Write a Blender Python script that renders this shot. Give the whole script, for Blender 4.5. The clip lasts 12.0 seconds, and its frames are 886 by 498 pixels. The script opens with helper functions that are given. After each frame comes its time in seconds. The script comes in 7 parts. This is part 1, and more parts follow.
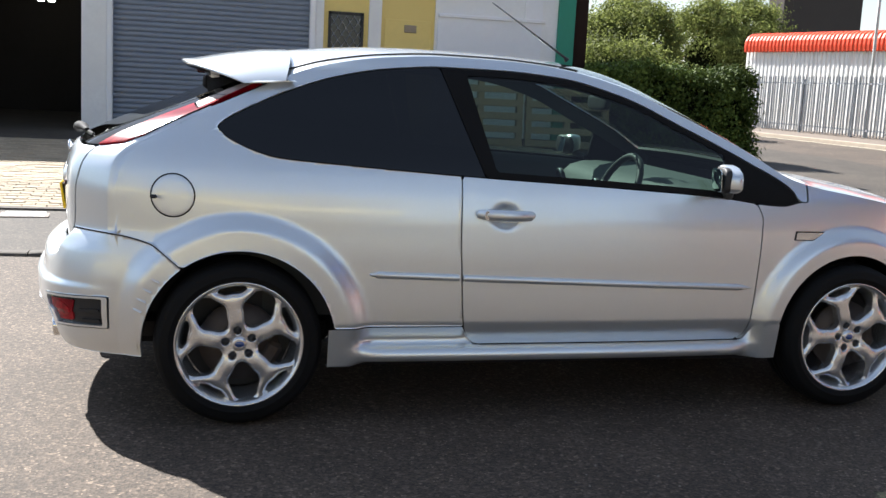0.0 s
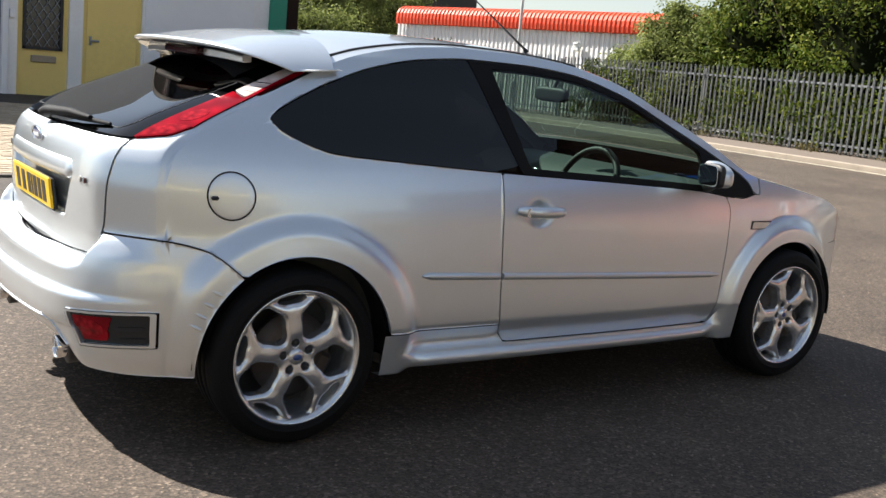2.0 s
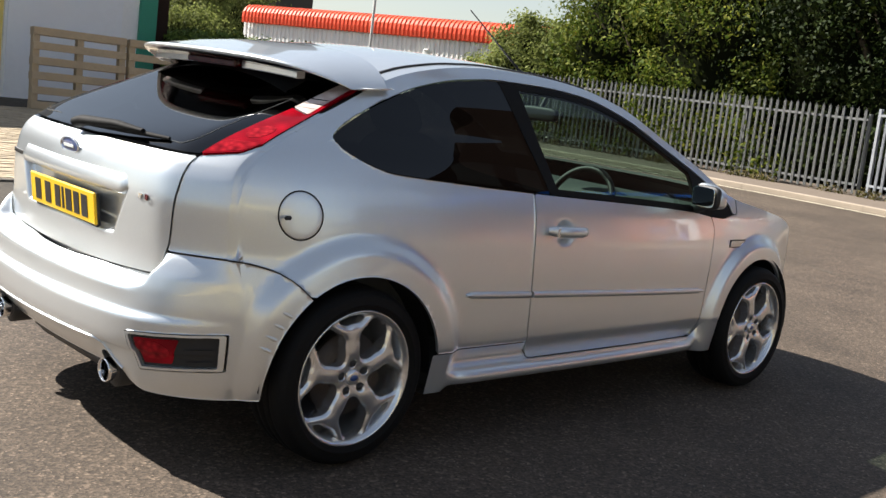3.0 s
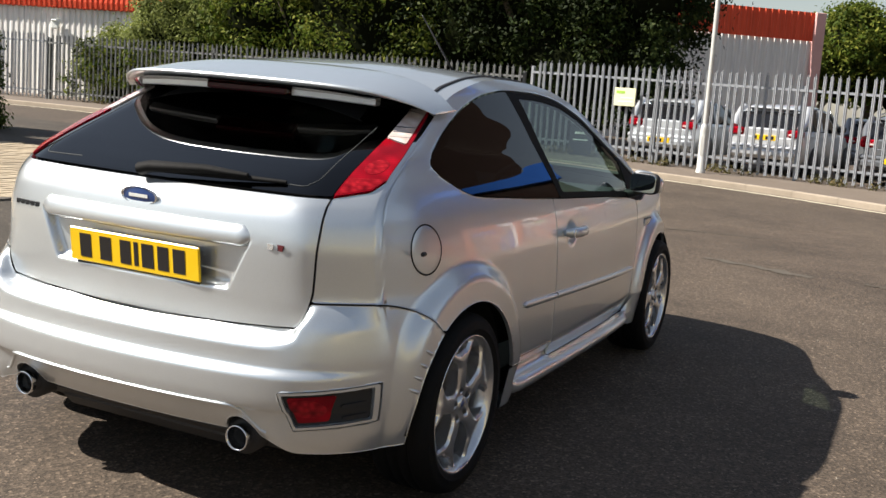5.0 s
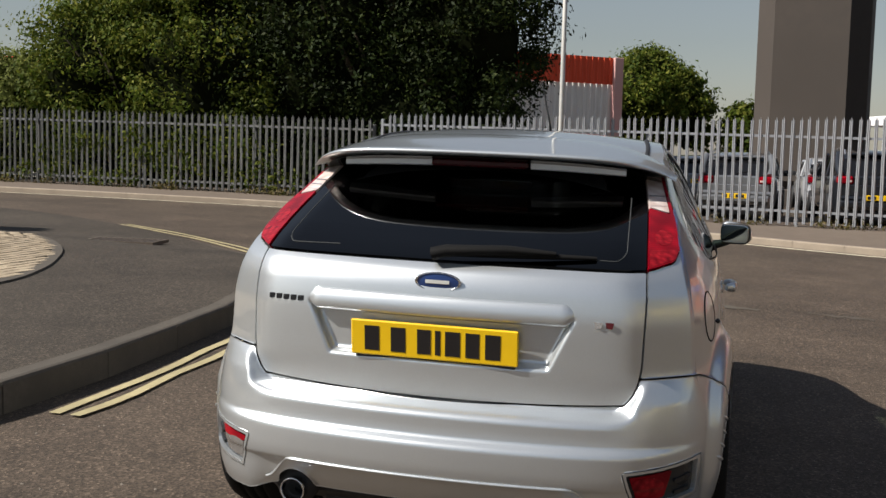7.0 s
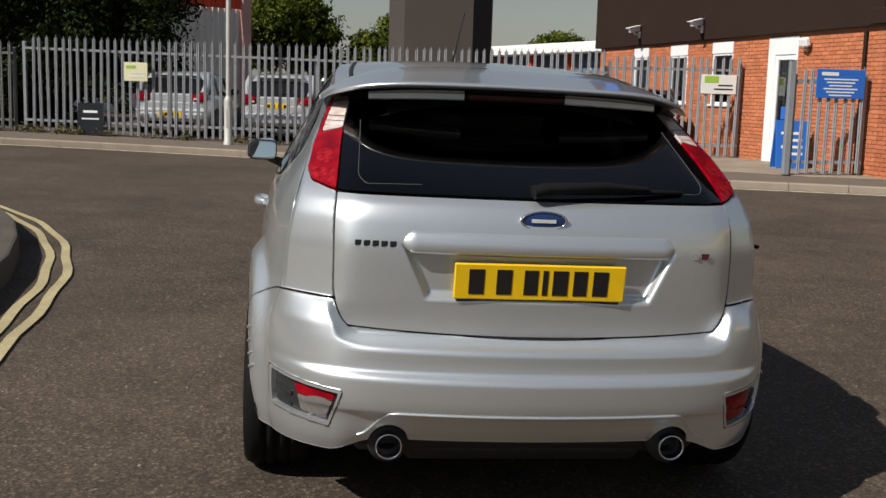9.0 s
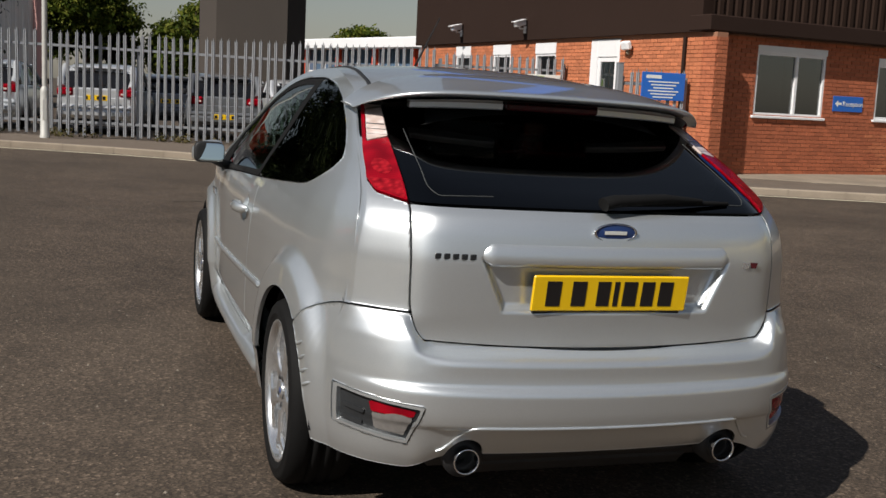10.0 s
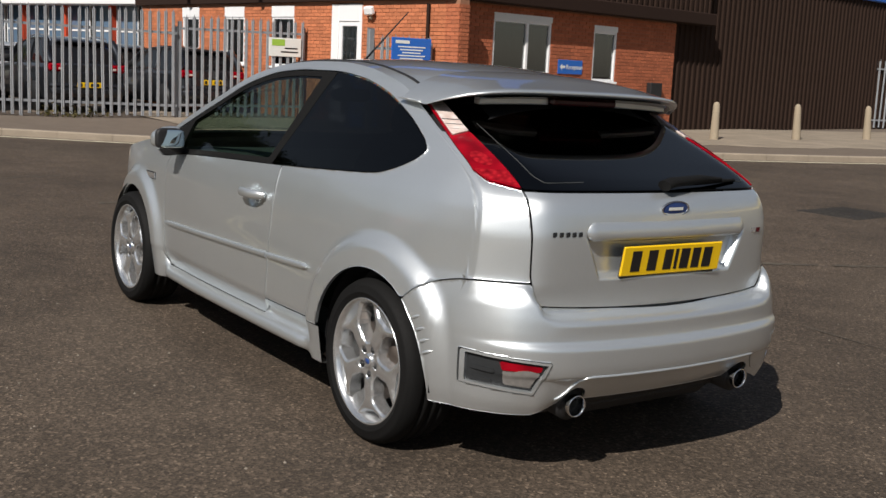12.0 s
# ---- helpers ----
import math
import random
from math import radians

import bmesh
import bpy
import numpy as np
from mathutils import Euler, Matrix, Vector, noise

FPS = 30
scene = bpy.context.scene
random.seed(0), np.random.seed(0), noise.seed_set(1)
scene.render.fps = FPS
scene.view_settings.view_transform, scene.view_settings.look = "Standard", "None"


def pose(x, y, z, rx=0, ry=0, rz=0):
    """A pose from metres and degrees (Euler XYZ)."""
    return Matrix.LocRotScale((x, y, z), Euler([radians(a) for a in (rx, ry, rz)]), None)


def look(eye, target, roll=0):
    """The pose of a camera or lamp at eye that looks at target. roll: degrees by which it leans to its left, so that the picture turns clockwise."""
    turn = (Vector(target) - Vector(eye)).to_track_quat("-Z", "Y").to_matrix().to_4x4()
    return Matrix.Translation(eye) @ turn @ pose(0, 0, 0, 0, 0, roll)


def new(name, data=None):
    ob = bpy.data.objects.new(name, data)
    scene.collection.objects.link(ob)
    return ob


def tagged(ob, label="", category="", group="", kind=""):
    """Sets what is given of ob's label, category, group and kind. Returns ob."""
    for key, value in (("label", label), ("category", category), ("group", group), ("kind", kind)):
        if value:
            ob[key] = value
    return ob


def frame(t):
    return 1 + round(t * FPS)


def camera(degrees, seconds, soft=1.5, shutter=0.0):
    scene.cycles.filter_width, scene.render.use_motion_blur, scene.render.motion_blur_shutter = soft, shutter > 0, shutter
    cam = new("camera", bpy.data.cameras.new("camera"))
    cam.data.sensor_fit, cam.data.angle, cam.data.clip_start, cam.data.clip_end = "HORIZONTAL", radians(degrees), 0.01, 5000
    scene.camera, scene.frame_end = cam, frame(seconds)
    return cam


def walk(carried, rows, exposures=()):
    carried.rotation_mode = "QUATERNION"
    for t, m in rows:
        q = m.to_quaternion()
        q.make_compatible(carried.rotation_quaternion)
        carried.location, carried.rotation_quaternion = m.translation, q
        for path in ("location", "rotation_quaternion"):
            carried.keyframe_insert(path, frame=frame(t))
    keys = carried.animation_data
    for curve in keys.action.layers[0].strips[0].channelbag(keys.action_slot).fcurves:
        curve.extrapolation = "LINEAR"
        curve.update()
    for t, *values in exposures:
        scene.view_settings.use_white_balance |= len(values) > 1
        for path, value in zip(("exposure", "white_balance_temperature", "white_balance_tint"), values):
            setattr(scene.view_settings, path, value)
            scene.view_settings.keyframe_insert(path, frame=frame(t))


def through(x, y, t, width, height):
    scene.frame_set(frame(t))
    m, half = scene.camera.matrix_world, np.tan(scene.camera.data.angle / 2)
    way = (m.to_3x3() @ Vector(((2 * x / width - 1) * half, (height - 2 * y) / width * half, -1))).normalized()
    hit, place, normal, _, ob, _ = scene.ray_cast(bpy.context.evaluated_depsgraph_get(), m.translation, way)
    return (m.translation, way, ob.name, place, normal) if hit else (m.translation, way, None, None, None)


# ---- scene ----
cam = camera(45.1, 12.0)

PATH = [
    (0, (-0.251, -4.873, 1.303), (0.24, -2.957, 1.006), 3.0),
    (0.5, (-0.651, -4.703, 1.294), (0.038, -2.848, 1.003), 4.5),
    (1, (-0.964, -4.494, 1.308), (-0.146, -2.708, 0.931), 6.2),
    (1.5, (-1.305, -4.303, 1.304), (-0.267, -2.625, 0.981), 4.7),
    (2, (-1.685, -4.091, 1.307), (-0.551, -2.473, 0.992), 5.1),
    (2.5, (-1.971, -3.805, 1.326), (-0.742, -2.251, 1.052), 5.9),
    (2.7, (-2.114, -3.727, 1.292), (-0.81, -2.234, 1.025), 6.3),
    (4.3, (-3.056, -2.768, 1.334), (-1.402, -1.689, 1.012), 6.1),
    (4.5, (-3.123, -2.6, 1.381), (-1.387, -1.646, 1.103), 4.6),
    (5, (-3.288, -2.271, 1.349), (-1.492, -1.439, 1.066), 4.1),
    (5.5, (-3.429, -1.923, 1.355), (-1.581, -1.215, 1.064), 5.1),
    (6, (-3.66, -1.502, 1.346), (-1.788, -0.857, 1.064), 1.3),
    (6.5, (-3.727, -1.141, 1.341), (-1.831, -0.557, 1.088), 3.0),
    (7, (-3.777, -0.78, 1.352), (-1.842, -0.305, 1.179), 1.5),
    (7.5, (-3.853, -0.416, 1.345), (-1.89, -0.095, 1.127), -0.2),
    (7.7, (-3.863, -0.319, 1.339), (-1.899, -0.018, 1.106), 0.4),
    (9.3, (-3.687, 0.947, 1.339), (-1.753, 0.53, 1.045), 1.5),
    (9.5, (-3.629, 1.098, 1.333), (-1.717, 0.593, 1.037), 1.4),
    (10, (-3.537, 1.505, 1.359), (-1.662, 0.87, 1.075), 2.8),
    (10.5, (-3.497, 1.936, 1.399), (-1.691, 1.125, 1.117), 2.0),
    (11, (-3.366, 2.262, 1.384), (-1.641, 1.294, 1.088), 2.2),
    (11.5, (-3.365, 2.654, 1.413), (-1.747, 1.519, 1.106), 2.5),
    (12, (-3.347, 2.946, 1.446), (-1.746, 1.796, 1.111), 2.7),
]
walk(cam, [(t, look(eye, target, roll)) for t, eye, target, roll in PATH], exposures=[(0, 1.82, 6000, 11), (0.5, 1.68, 6050, 11), (1.5, 1.6, 6150, 11), (2.7, 1.52, 6350, 11), (4.3, 1.25, 6500, 11), (5.5, 1.02, 6500, 11), (6.5, 0.57, 6480, 12), (7.5, 0.5, 6430, 12), (9.5, 0.07, 6430, 12), (10.5, 0.07, 6430, 12), (12, 0.12, 6430, 12)])

# ---- light ----
SUN_TO = Vector((-0.53, 0.95, 1.0)).normalized()
world = bpy.data.worlds.new("sky")
scene.world = world
world.use_nodes = True
wn = world.node_tree
wn.nodes.clear()
w_out = wn.nodes.new("ShaderNodeOutputWorld")
w_bg = wn.nodes.new("ShaderNodeBackground")
w_sky = wn.nodes.new("ShaderNodeTexSky")
w_sky.sky_type = "NISHITA"
w_sky.sun_disc = False
w_sky.sun_elevation = math.asin(SUN_TO.z)
w_sky.sun_rotation = math.atan2(SUN_TO.x, SUN_TO.y)
w_sky.air_density, w_sky.dust_density, w_sky.ozone_density = 1.4, 0.6, 3.0
w_bg.inputs["Strength"].default_value = 0.05
w_pale = wn.nodes.new("ShaderNodeHueSaturation")
w_pale.inputs["Saturation"].default_value = 0.6
wn.links.new(w_sky.outputs[0], w_pale.inputs["Color"])
wn.links.new(w_pale.outputs[0], w_bg.inputs["Color"])
wn.links.new(w_bg.outputs[0], w_out.inputs["Surface"])
sun_data = bpy.data.lights.new("sun", "SUN")
sun_data.energy, sun_data.angle, sun_data.color = 5.0, radians(0.55), (1.0, 0.94, 0.85)
sun = new("sun", sun_data)
sun.matrix_world = look((-10, 18, 19), Vector((-10, 18, 19)) - SUN_TO)


# ---- materials ----
class Nodes:
    """A short way to write a node material."""

    def __init__(self, name):
        self.mat = bpy.data.materials.new(name)
        self.mat.use_nodes = True
        self.tree = self.mat.node_tree
        self.bsdf = self.tree.nodes["Principled BSDF"]

    def add(self, kind, **settings):
        node = self.tree.nodes.new("ShaderNode" + kind)
        for key, value in settings.items():
            if key in node.inputs:
                self.put(node.inputs[key], value)
            else:
                setattr(node, key, value)
        return node

    def put(self, socket, value):
        if isinstance(value, bpy.types.NodeSocket):
            self.tree.links.new(value, socket)
        else:
            socket.default_value = value

    def set(self, **values):
        for key, value in values.items():
            self.put(self.bsdf.inputs[key.replace("_", " ")], value)
        return self

    def where(self, space="Object"):
        return self.add("TexCoord").outputs[space]

    def noise(self, vector, scale, detail=4.0, rough=0.55):
        node = self.add("TexNoise")
        self.put(node.inputs["Vector"], vector)
        node.inputs["Scale"].default_value, node.inputs["Detail"].default_value = scale, detail
        node.inputs["Roughness"].default_value = rough
        return node.outputs["Fac"]

    def ramp(self, fac, *stops):
        node = self.add("ValToRGB")
        self.put(node.inputs["Fac"], fac)
        while len(node.color_ramp.elements) < len(stops):
            node.color_ramp.elements.new(0.5)
        for element, (place, colour) in zip(node.color_ramp.elements, stops):
            element.position = place
            element.color = (*colour, 1) if len(colour) == 3 else colour
        return node.outputs["Color"]

    def mix(self, fac, a, b, kind="MIX"):
        node = self.add("MixRGB", blend_type=kind)
        for key, value in (("Fac", fac), ("Color1", a), ("Color2", b)):
            self.put(node.inputs[key], (*value, 1) if isinstance(value, tuple) and len(value) == 3 else value)
        return node.outputs["Color"]

    def maths(self, kind, a, b=0.0):
        node = self.add("Math", operation=kind)
        self.put(node.inputs[0], a)
        self.put(node.inputs[1], b)
        return node.outputs[0]

    def bump(self, height, strength=0.3, distance=0.01):
        node = self.add("Bump")
        self.put(node.inputs["Height"], height)
        node.inputs["Strength"].default_value, node.inputs["Distance"].default_value = strength, distance
        self.put(self.bsdf.inputs["Normal"], node.outputs["Normal"])
        return self


def g3(v):
    return (v, v, v)


def plain(name, colour, rough=0.5, metal=0.0, grain=40.0, vary=0.12, bump=0.0, **more):
    """A surface of one paint or stuff, with grain and broad stains."""
    n = Nodes(name)
    at = n.where()
    fine = n.noise(at, grain)
    broad = n.noise(at, grain / 14, 3)
    dark = tuple(c * (1 - vary) for c in colour)
    light = tuple(min(1, c * (1 + vary)) for c in colour)
    col = n.mix(n.ramp(broad, (0.3, g3(0)), (0.7, g3(1))), n.mix(fine, dark, light), tuple(c * (1 - 0.6 * vary) for c in colour))
    n.set(Base_Color=col, Metallic=metal)
    n.put(n.bsdf.inputs["Roughness"], n.add("MapRange", Value=fine, **{"To Min": rough * 0.88, "To Max": min(1, rough * 1.12)}).outputs[0])
    if bump:
        n.bump(fine, bump, 0.004)
    for key, value in more.items():
        n.set(**{key: value})
    return n.mat


def asphalt(name, dark, light, tint):
    n = Nodes(name)
    at = n.where()
    stones = n.add("TexVoronoi", feature="F1")
    n.put(stones.inputs["Vector"], at)
    stones.inputs["Scale"].default_value = 78
    grit = n.add("TexVoronoi", feature="F1")
    n.put(grit.inputs["Vector"], at)
    grit.inputs["Scale"].default_value = 150
    pick = n.add("SeparateColor")
    n.put(pick.inputs[0], stones.outputs["Color"])
    pick2 = n.add("SeparateColor")
    n.put(pick2.inputs[0], grit.outputs["Color"])
    speck = n.ramp(pick.outputs[0], (0.0, g3(dark * 0.6)), (0.45, g3(dark)), (0.8, g3(light)), (0.93, g3(light * 1.45)), (1.0, g3(light * 2.5)))
    speck2 = n.ramp(pick2.outputs[0], (0.0, g3(dark * 0.5)), (0.6, g3((dark + light) / 2)), (0.985, g3(light * 1.5)), (0.995, g3(light * 4.5)))
    fine = n.noise(at, 60, 6, 0.7)
    broad = n.noise(at, 0.55, 5, 0.6)
    patch = n.noise(at, 2.6, 4, 0.6)
    col = n.mix(0.45, speck, speck2)
    col = n.mix(1.0, col, n.ramp(fine, (0.25, g3(0.68)), (0.75, g3(1.32))), "MULTIPLY")
    col = n.mix(1.0, col, n.ramp(broad, (0.28, g3(0.68)), (0.5, g3(1.0)), (0.72, g3(1.28))), "MULTIPLY")
    col = n.mix(1.0, col, n.ramp(patch, (0.3, g3(0.84)), (0.7, g3(1.12))), "MULTIPLY")
    crack = n.add("TexVoronoi", feature="DISTANCE_TO_EDGE")
    warp = n.add("VectorMath", operation="ADD")
    n.put(warp.inputs[0], at)
    wob = n.add("TexNoise")
    n.put(wob.inputs["Vector"], at)
    wob.inputs["Scale"].default_value = 1.3
    n.put(warp.inputs[1], wob.outputs["Color"])
    n.put(crack.inputs["Vector"], warp.outputs[0])
    crack.inputs["Scale"].default_value = 0.33
    line = n.ramp(n.maths("ADD", crack.outputs["Distance"], n.maths("MULTIPLY", n.noise(at, 3.0), 0.03)), (0.006, g3(1.6)), (0.013, g3(1)))
    col = n.mix(1.0, col, line, "MULTIPLY")
    col = n.mix(1.0, col, tint, "MULTIPLY")
    n.set(Base_Color=col, Roughness=0.82, Specular_IOR_Level=0.35)
    n.bump(n.mix(0.45, stones.outputs["Distance"], fine), 0.5, 0.006)
    return n.mat


def corrugated(name, colour, rough=0.5):
    """Painted sheet with grain and faint streaks; the ribs themselves are geometry."""
    n = Nodes(name)
    at = n.where()
    stretch = n.add("Mapping")
    n.put(stretch.inputs["Vector"], at)
    stretch.inputs["Scale"].default_value = (6, 6, 0.25)
    streak = n.noise(stretch.outputs[0], 2.0, 4)
    col = n.mix(n.ramp(streak, (0.35, g3(0)), (0.75, g3(1))), colour, tuple(c * 0.78 for c in colour))
    n.set(Specular_IOR_Level=0.15)
    n.set(Base_Color=col, Roughness=rough)
    return n.mat


def brickwork(name, a, b):
    n = Nodes(name)
    pick = n.add("ObjectInfo").outputs["Random"]
    at = n.where()
    col = n.ramp(pick, (0.0, a), (0.45, tuple((p + q) / 2 for p, q in zip(a, b))), (0.85, b), (1.0, tuple(c * 0.8 for c in a)))
    island = n.add("NewGeometry").outputs["Random Per Island"]
    col = n.mix(1.0, col, n.ramp(island, (0.0, g3(0.84)), (1.0, g3(1.16))), "MULTIPLY")
    col = n.mix(1.0, col, n.ramp(n.noise(at, 30, 5), (0.2, g3(0.75)), (0.8, g3(1.2))), "MULTIPLY")
    n.set(Base_Color=col, Roughness=0.88)
    n.bump(n.noise(at, 160, 3), 0.4, 0.003)
    return n.mat


def leafy(name, a, b, c, through=0.3):
    n = Nodes(name)
    island = n.add("NewGeometry").outputs["Random Per Island"]
    col = n.ramp(island, (0.0, a), (0.5, b), (1.0, c))
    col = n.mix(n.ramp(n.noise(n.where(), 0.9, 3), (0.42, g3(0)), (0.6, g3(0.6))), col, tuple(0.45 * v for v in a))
    n.set(Base_Color=col, Roughness=0.65, Specular_IOR_Level=0.12)
    glow = n.add("BsdfTranslucent", Color=col)
    both = n.add("MixShader", Fac=through)
    n.put(both.inputs[1], n.bsdf.outputs[0])
    n.put(both.inputs[2], glow.outputs[0])
    n.put(n.tree.nodes["Material Output"].inputs["Surface"], both.outputs[0])
    return n.mat


def clear_glass(name, tint, rough=0.0, ior=1.52):
    """A thin pane: see-through tint with a sheen that grows at grazing sight."""
    n = Nodes(name)
    see = n.add("BsdfTransparent", Color=(*tint, 1))
    gloss = n.add("BsdfGlossy", Roughness=rough)
    both = n.add("MixShader")
    face = n.add("LayerWeight", Blend=0.5).outputs["Facing"]
    f0 = ((ior - 1) / (ior + 1)) ** 2
    n.put(both.inputs[0], n.maths("ADD", n.maths("MULTIPLY", n.maths("POWER", face, 5.0), 1 - f0), f0))
    n.put(both.inputs[1], see.outputs[0])
    n.put(both.inputs[2], gloss.outputs[0])
    n.put(n.tree.nodes["Material Output"].inputs["Surface"], both.outputs[0])
    return n.mat


def car_paint(name, colour, flake=900.0, metal=0.88):
    n = Nodes(name)
    at = n.where()
    bits = n.add("TexVoronoi", feature="F1")
    n.put(bits.inputs["Vector"], at)
    bits.inputs["Scale"].default_value = flake
    dirt = n.noise(at, 3.0, 5)
    col = n.mix(n.ramp(bits.outputs["Color"], (0.0, g3(0)), (1.0, g3(1))), tuple(c * 0.94 for c in colour), tuple(min(1, c * 1.05) for c in colour))
    col = n.mix(n.ramp(dirt, (0.45, g3(0)), (0.8, g3(0.12))), col, tuple(c * 0.7 for c in colour))
    n.set(Base_Color=col, Metallic=metal, Coat_Weight=1.0, Coat_Roughness=0.03)
    n.put(n.bsdf.inputs["Roughness"], n.add("MapRange", Value=dirt, **{"To Min": 0.29, "To Max": 0.37}).outputs[0])
    return n.mat


def cell_lens(name, dark, light, scale, metal=0.0):
    """A moulded lamp lens: smooth glossy skin over brighter reflector cells and fine ribs."""
    n = Nodes(name)
    at = n.where()
    cell = n.add("TexVoronoi", feature="SMOOTH_F1")
    n.put(cell.inputs["Vector"], at)
    cell.inputs["Scale"].default_value = scale
    rib = n.add("TexWave", bands_direction="Z")
    n.put(rib.inputs["Vector"], at)
    rib.inputs["Scale"].default_value = 60
    deep = n.ramp(cell.outputs["Distance"], (0.1, light), (0.75, dark))
    col = n.mix(n.maths("MULTIPLY", rib.outputs["Fac"], 0.25), deep, dark)
    n.set(Base_Color=col, Metallic=metal, Roughness=0.12, Specular_IOR_Level=0.15, Coat_Weight=0.06, Coat_Roughness=0.02)
    return n.mat


M = {}
M["road"] = asphalt("road_asphalt", 0.05, 0.09, (1.0, 0.755, 0.545))
M["path"] = asphalt("footway_asphalt", 0.036, 0.066, (1.0, 0.82, 0.62))
M["patch"] = asphalt("patch_asphalt", 0.02, 0.04, (1.0, 0.88, 0.74))
M["grit"] = plain("pale_grit", (0.24, 0.21, 0.17), 0.9, grain=90, vary=0.4)
# Darker than the east kerb; the road face's shade is in the colour.
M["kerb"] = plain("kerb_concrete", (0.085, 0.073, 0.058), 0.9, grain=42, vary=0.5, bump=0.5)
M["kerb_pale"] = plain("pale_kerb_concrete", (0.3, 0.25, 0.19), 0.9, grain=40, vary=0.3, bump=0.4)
M["slab"] = plain("concrete_slab", (0.14, 0.11, 0.083), 0.9, grain=50, vary=0.25, bump=0.3)
M["paver"] = brickwork("block_paver", (0.31, 0.25, 0.17), (0.36, 0.295, 0.205))
M["brick"] = brickwork("red_brick", (0.36, 0.1, 0.045), (0.5, 0.17, 0.075))
M["mortar"] = plain("mortar", (0.32, 0.155, 0.09), 0.95, grain=80, vary=0.2, bump=0.3)
M["pale_concrete"] = plain("bleached_concrete", (0.29, 0.24, 0.18), 0.9, grain=22, vary=0.5, bump=0.3)
M["yellow_line"] = plain("road_paint_yellow", (0.44, 0.38, 0.21), 0.75, grain=26, vary=0.5)
M["white_line"] = plain("road_paint_white", (0.62, 0.56, 0.42), 0.8, grain=25, vary=0.3)
M["worn_mark"] = plain("worn_road_paint", (0.085, 0.072, 0.054), 0.85, grain=30, vary=0.5)
M["white"] = plain("white_paint", (0.78, 0.79, 0.8), 0.55, grain=14, vary=0.08)
M["off_white"] = plain("aged_white_render", (0.8, 0.8, 0.78), 0.8, grain=22, vary=0.12, bump=0.1)
M["yellow"] = plain("yellow_paint", (0.78, 0.6, 0.19), 0.55, grain=12, vary=0.14)
M["green"] = plain("green_paint", (0.02, 0.24, 0.15), 0.5, grain=12, vary=0.12)
M["shutter"] = plain("shutter_steel", (0.2, 0.23, 0.28), 0.5, grain=20, vary=0.1)
# Near-black for room linings and backings; indoor shade is put into this colour.
M["dark"] = plain("near_black", (0.02, 0.017, 0.015), 0.9, grain=8, vary=0.3)
M["black"] = plain("black_plastic", (0.014, 0.014, 0.015), 0.55, grain=120, vary=0.2, bump=0.1)
M["gloss_black"] = plain("gloss_black", (0.008, 0.008, 0.009), 0.08, grain=40, vary=0.1)
M["rubber"] = plain("tyre_rubber", (0.006, 0.006, 0.006), 0.75, grain=90, vary=0.25, bump=0.2, Specular_IOR_Level=0.18)
M["steel"] = plain("galvanised_steel", (0.3, 0.315, 0.335), 0.5, 0.3, grain=25, vary=0.28)
# Weathered steel, darkened further so the trees' shade is in the colour.
M["old_shaded_steel"] = plain("weathered_shaded_steel", (0.17, 0.175, 0.17), 0.65, 0.25, grain=25, vary=0.35)
M["pole"] = plain("lamp_post_paint", (0.5, 0.5, 0.47), 0.55, 0.2, grain=15, vary=0.15)
M["chrome"] = plain("chrome", (0.82, 0.83, 0.84), 0.06, 1.0, grain=30, vary=0.03)
M["alloy"] = plain("alloy_wheel", (0.74, 0.755, 0.765), 0.22, 0.87, grain=60, vary=0.06)
M["brake"] = plain("brake_steel", (0.064, 0.052, 0.044), 0.5, 0.7, grain=60, vary=0.3)
M["red_sheet"] = corrugated("red_sheet", (0.75, 0.1, 0.045))
M["white_sheet"] = corrugated("white_sheet", (0.8, 0.78, 0.74))
M["brown_sheet"] = corrugated("brown_sheet", (0.03, 0.017, 0.012), rough=0.85)
M["brown_trim"] = plain("brown_trim", (0.028, 0.016, 0.012), 0.85, grain=10, vary=0.15, Specular_IOR_Level=0.15)
M["concrete"] = plain("pier_concrete", (0.058, 0.048, 0.04), 0.9, grain=3, vary=0.3, bump=0.2)
M["blue"] = plain("sign_blue", (0.02, 0.13, 0.5), 0.45, grain=15, vary=0.08)
M["roof_blue"] = plain("fascia_blue", (0.02, 0.12, 0.5), 0.5, grain=3, vary=0.1)
M["bollard"] = plain("bollard_concrete", (0.32, 0.265, 0.19), 0.9, grain=30, vary=0.25, bump=0.4)
M["wood"] = plain("weathered_boards", (0.4, 0.31, 0.2), 0.8, grain=25, vary=0.3, bump=0.2)
M["bark"] = plain("bark", (0.12, 0.09, 0.06), 0.9, grain=20, vary=0.35, bump=0.6)
# Leaf tones vary by tree: sunlit and shaded looks are put into the colour.
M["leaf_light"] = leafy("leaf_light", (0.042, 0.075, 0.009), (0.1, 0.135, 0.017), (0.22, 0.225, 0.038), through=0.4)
M["leaf_shaded"] = leafy("leaf_shaded", (0.009, 0.017, 0.003), (0.017, 0.031, 0.005), (0.045, 0.058, 0.011), through=0.18)
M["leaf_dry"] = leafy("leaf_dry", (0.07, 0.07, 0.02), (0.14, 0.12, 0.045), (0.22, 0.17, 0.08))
M["leaf_sunlit"] = leafy("leaf_sunlit", (0.1, 0.125, 0.03), (0.19, 0.22, 0.06), (0.28, 0.31, 0.1), through=0.5)
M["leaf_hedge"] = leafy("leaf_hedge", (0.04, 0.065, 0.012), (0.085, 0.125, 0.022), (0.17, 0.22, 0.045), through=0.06)
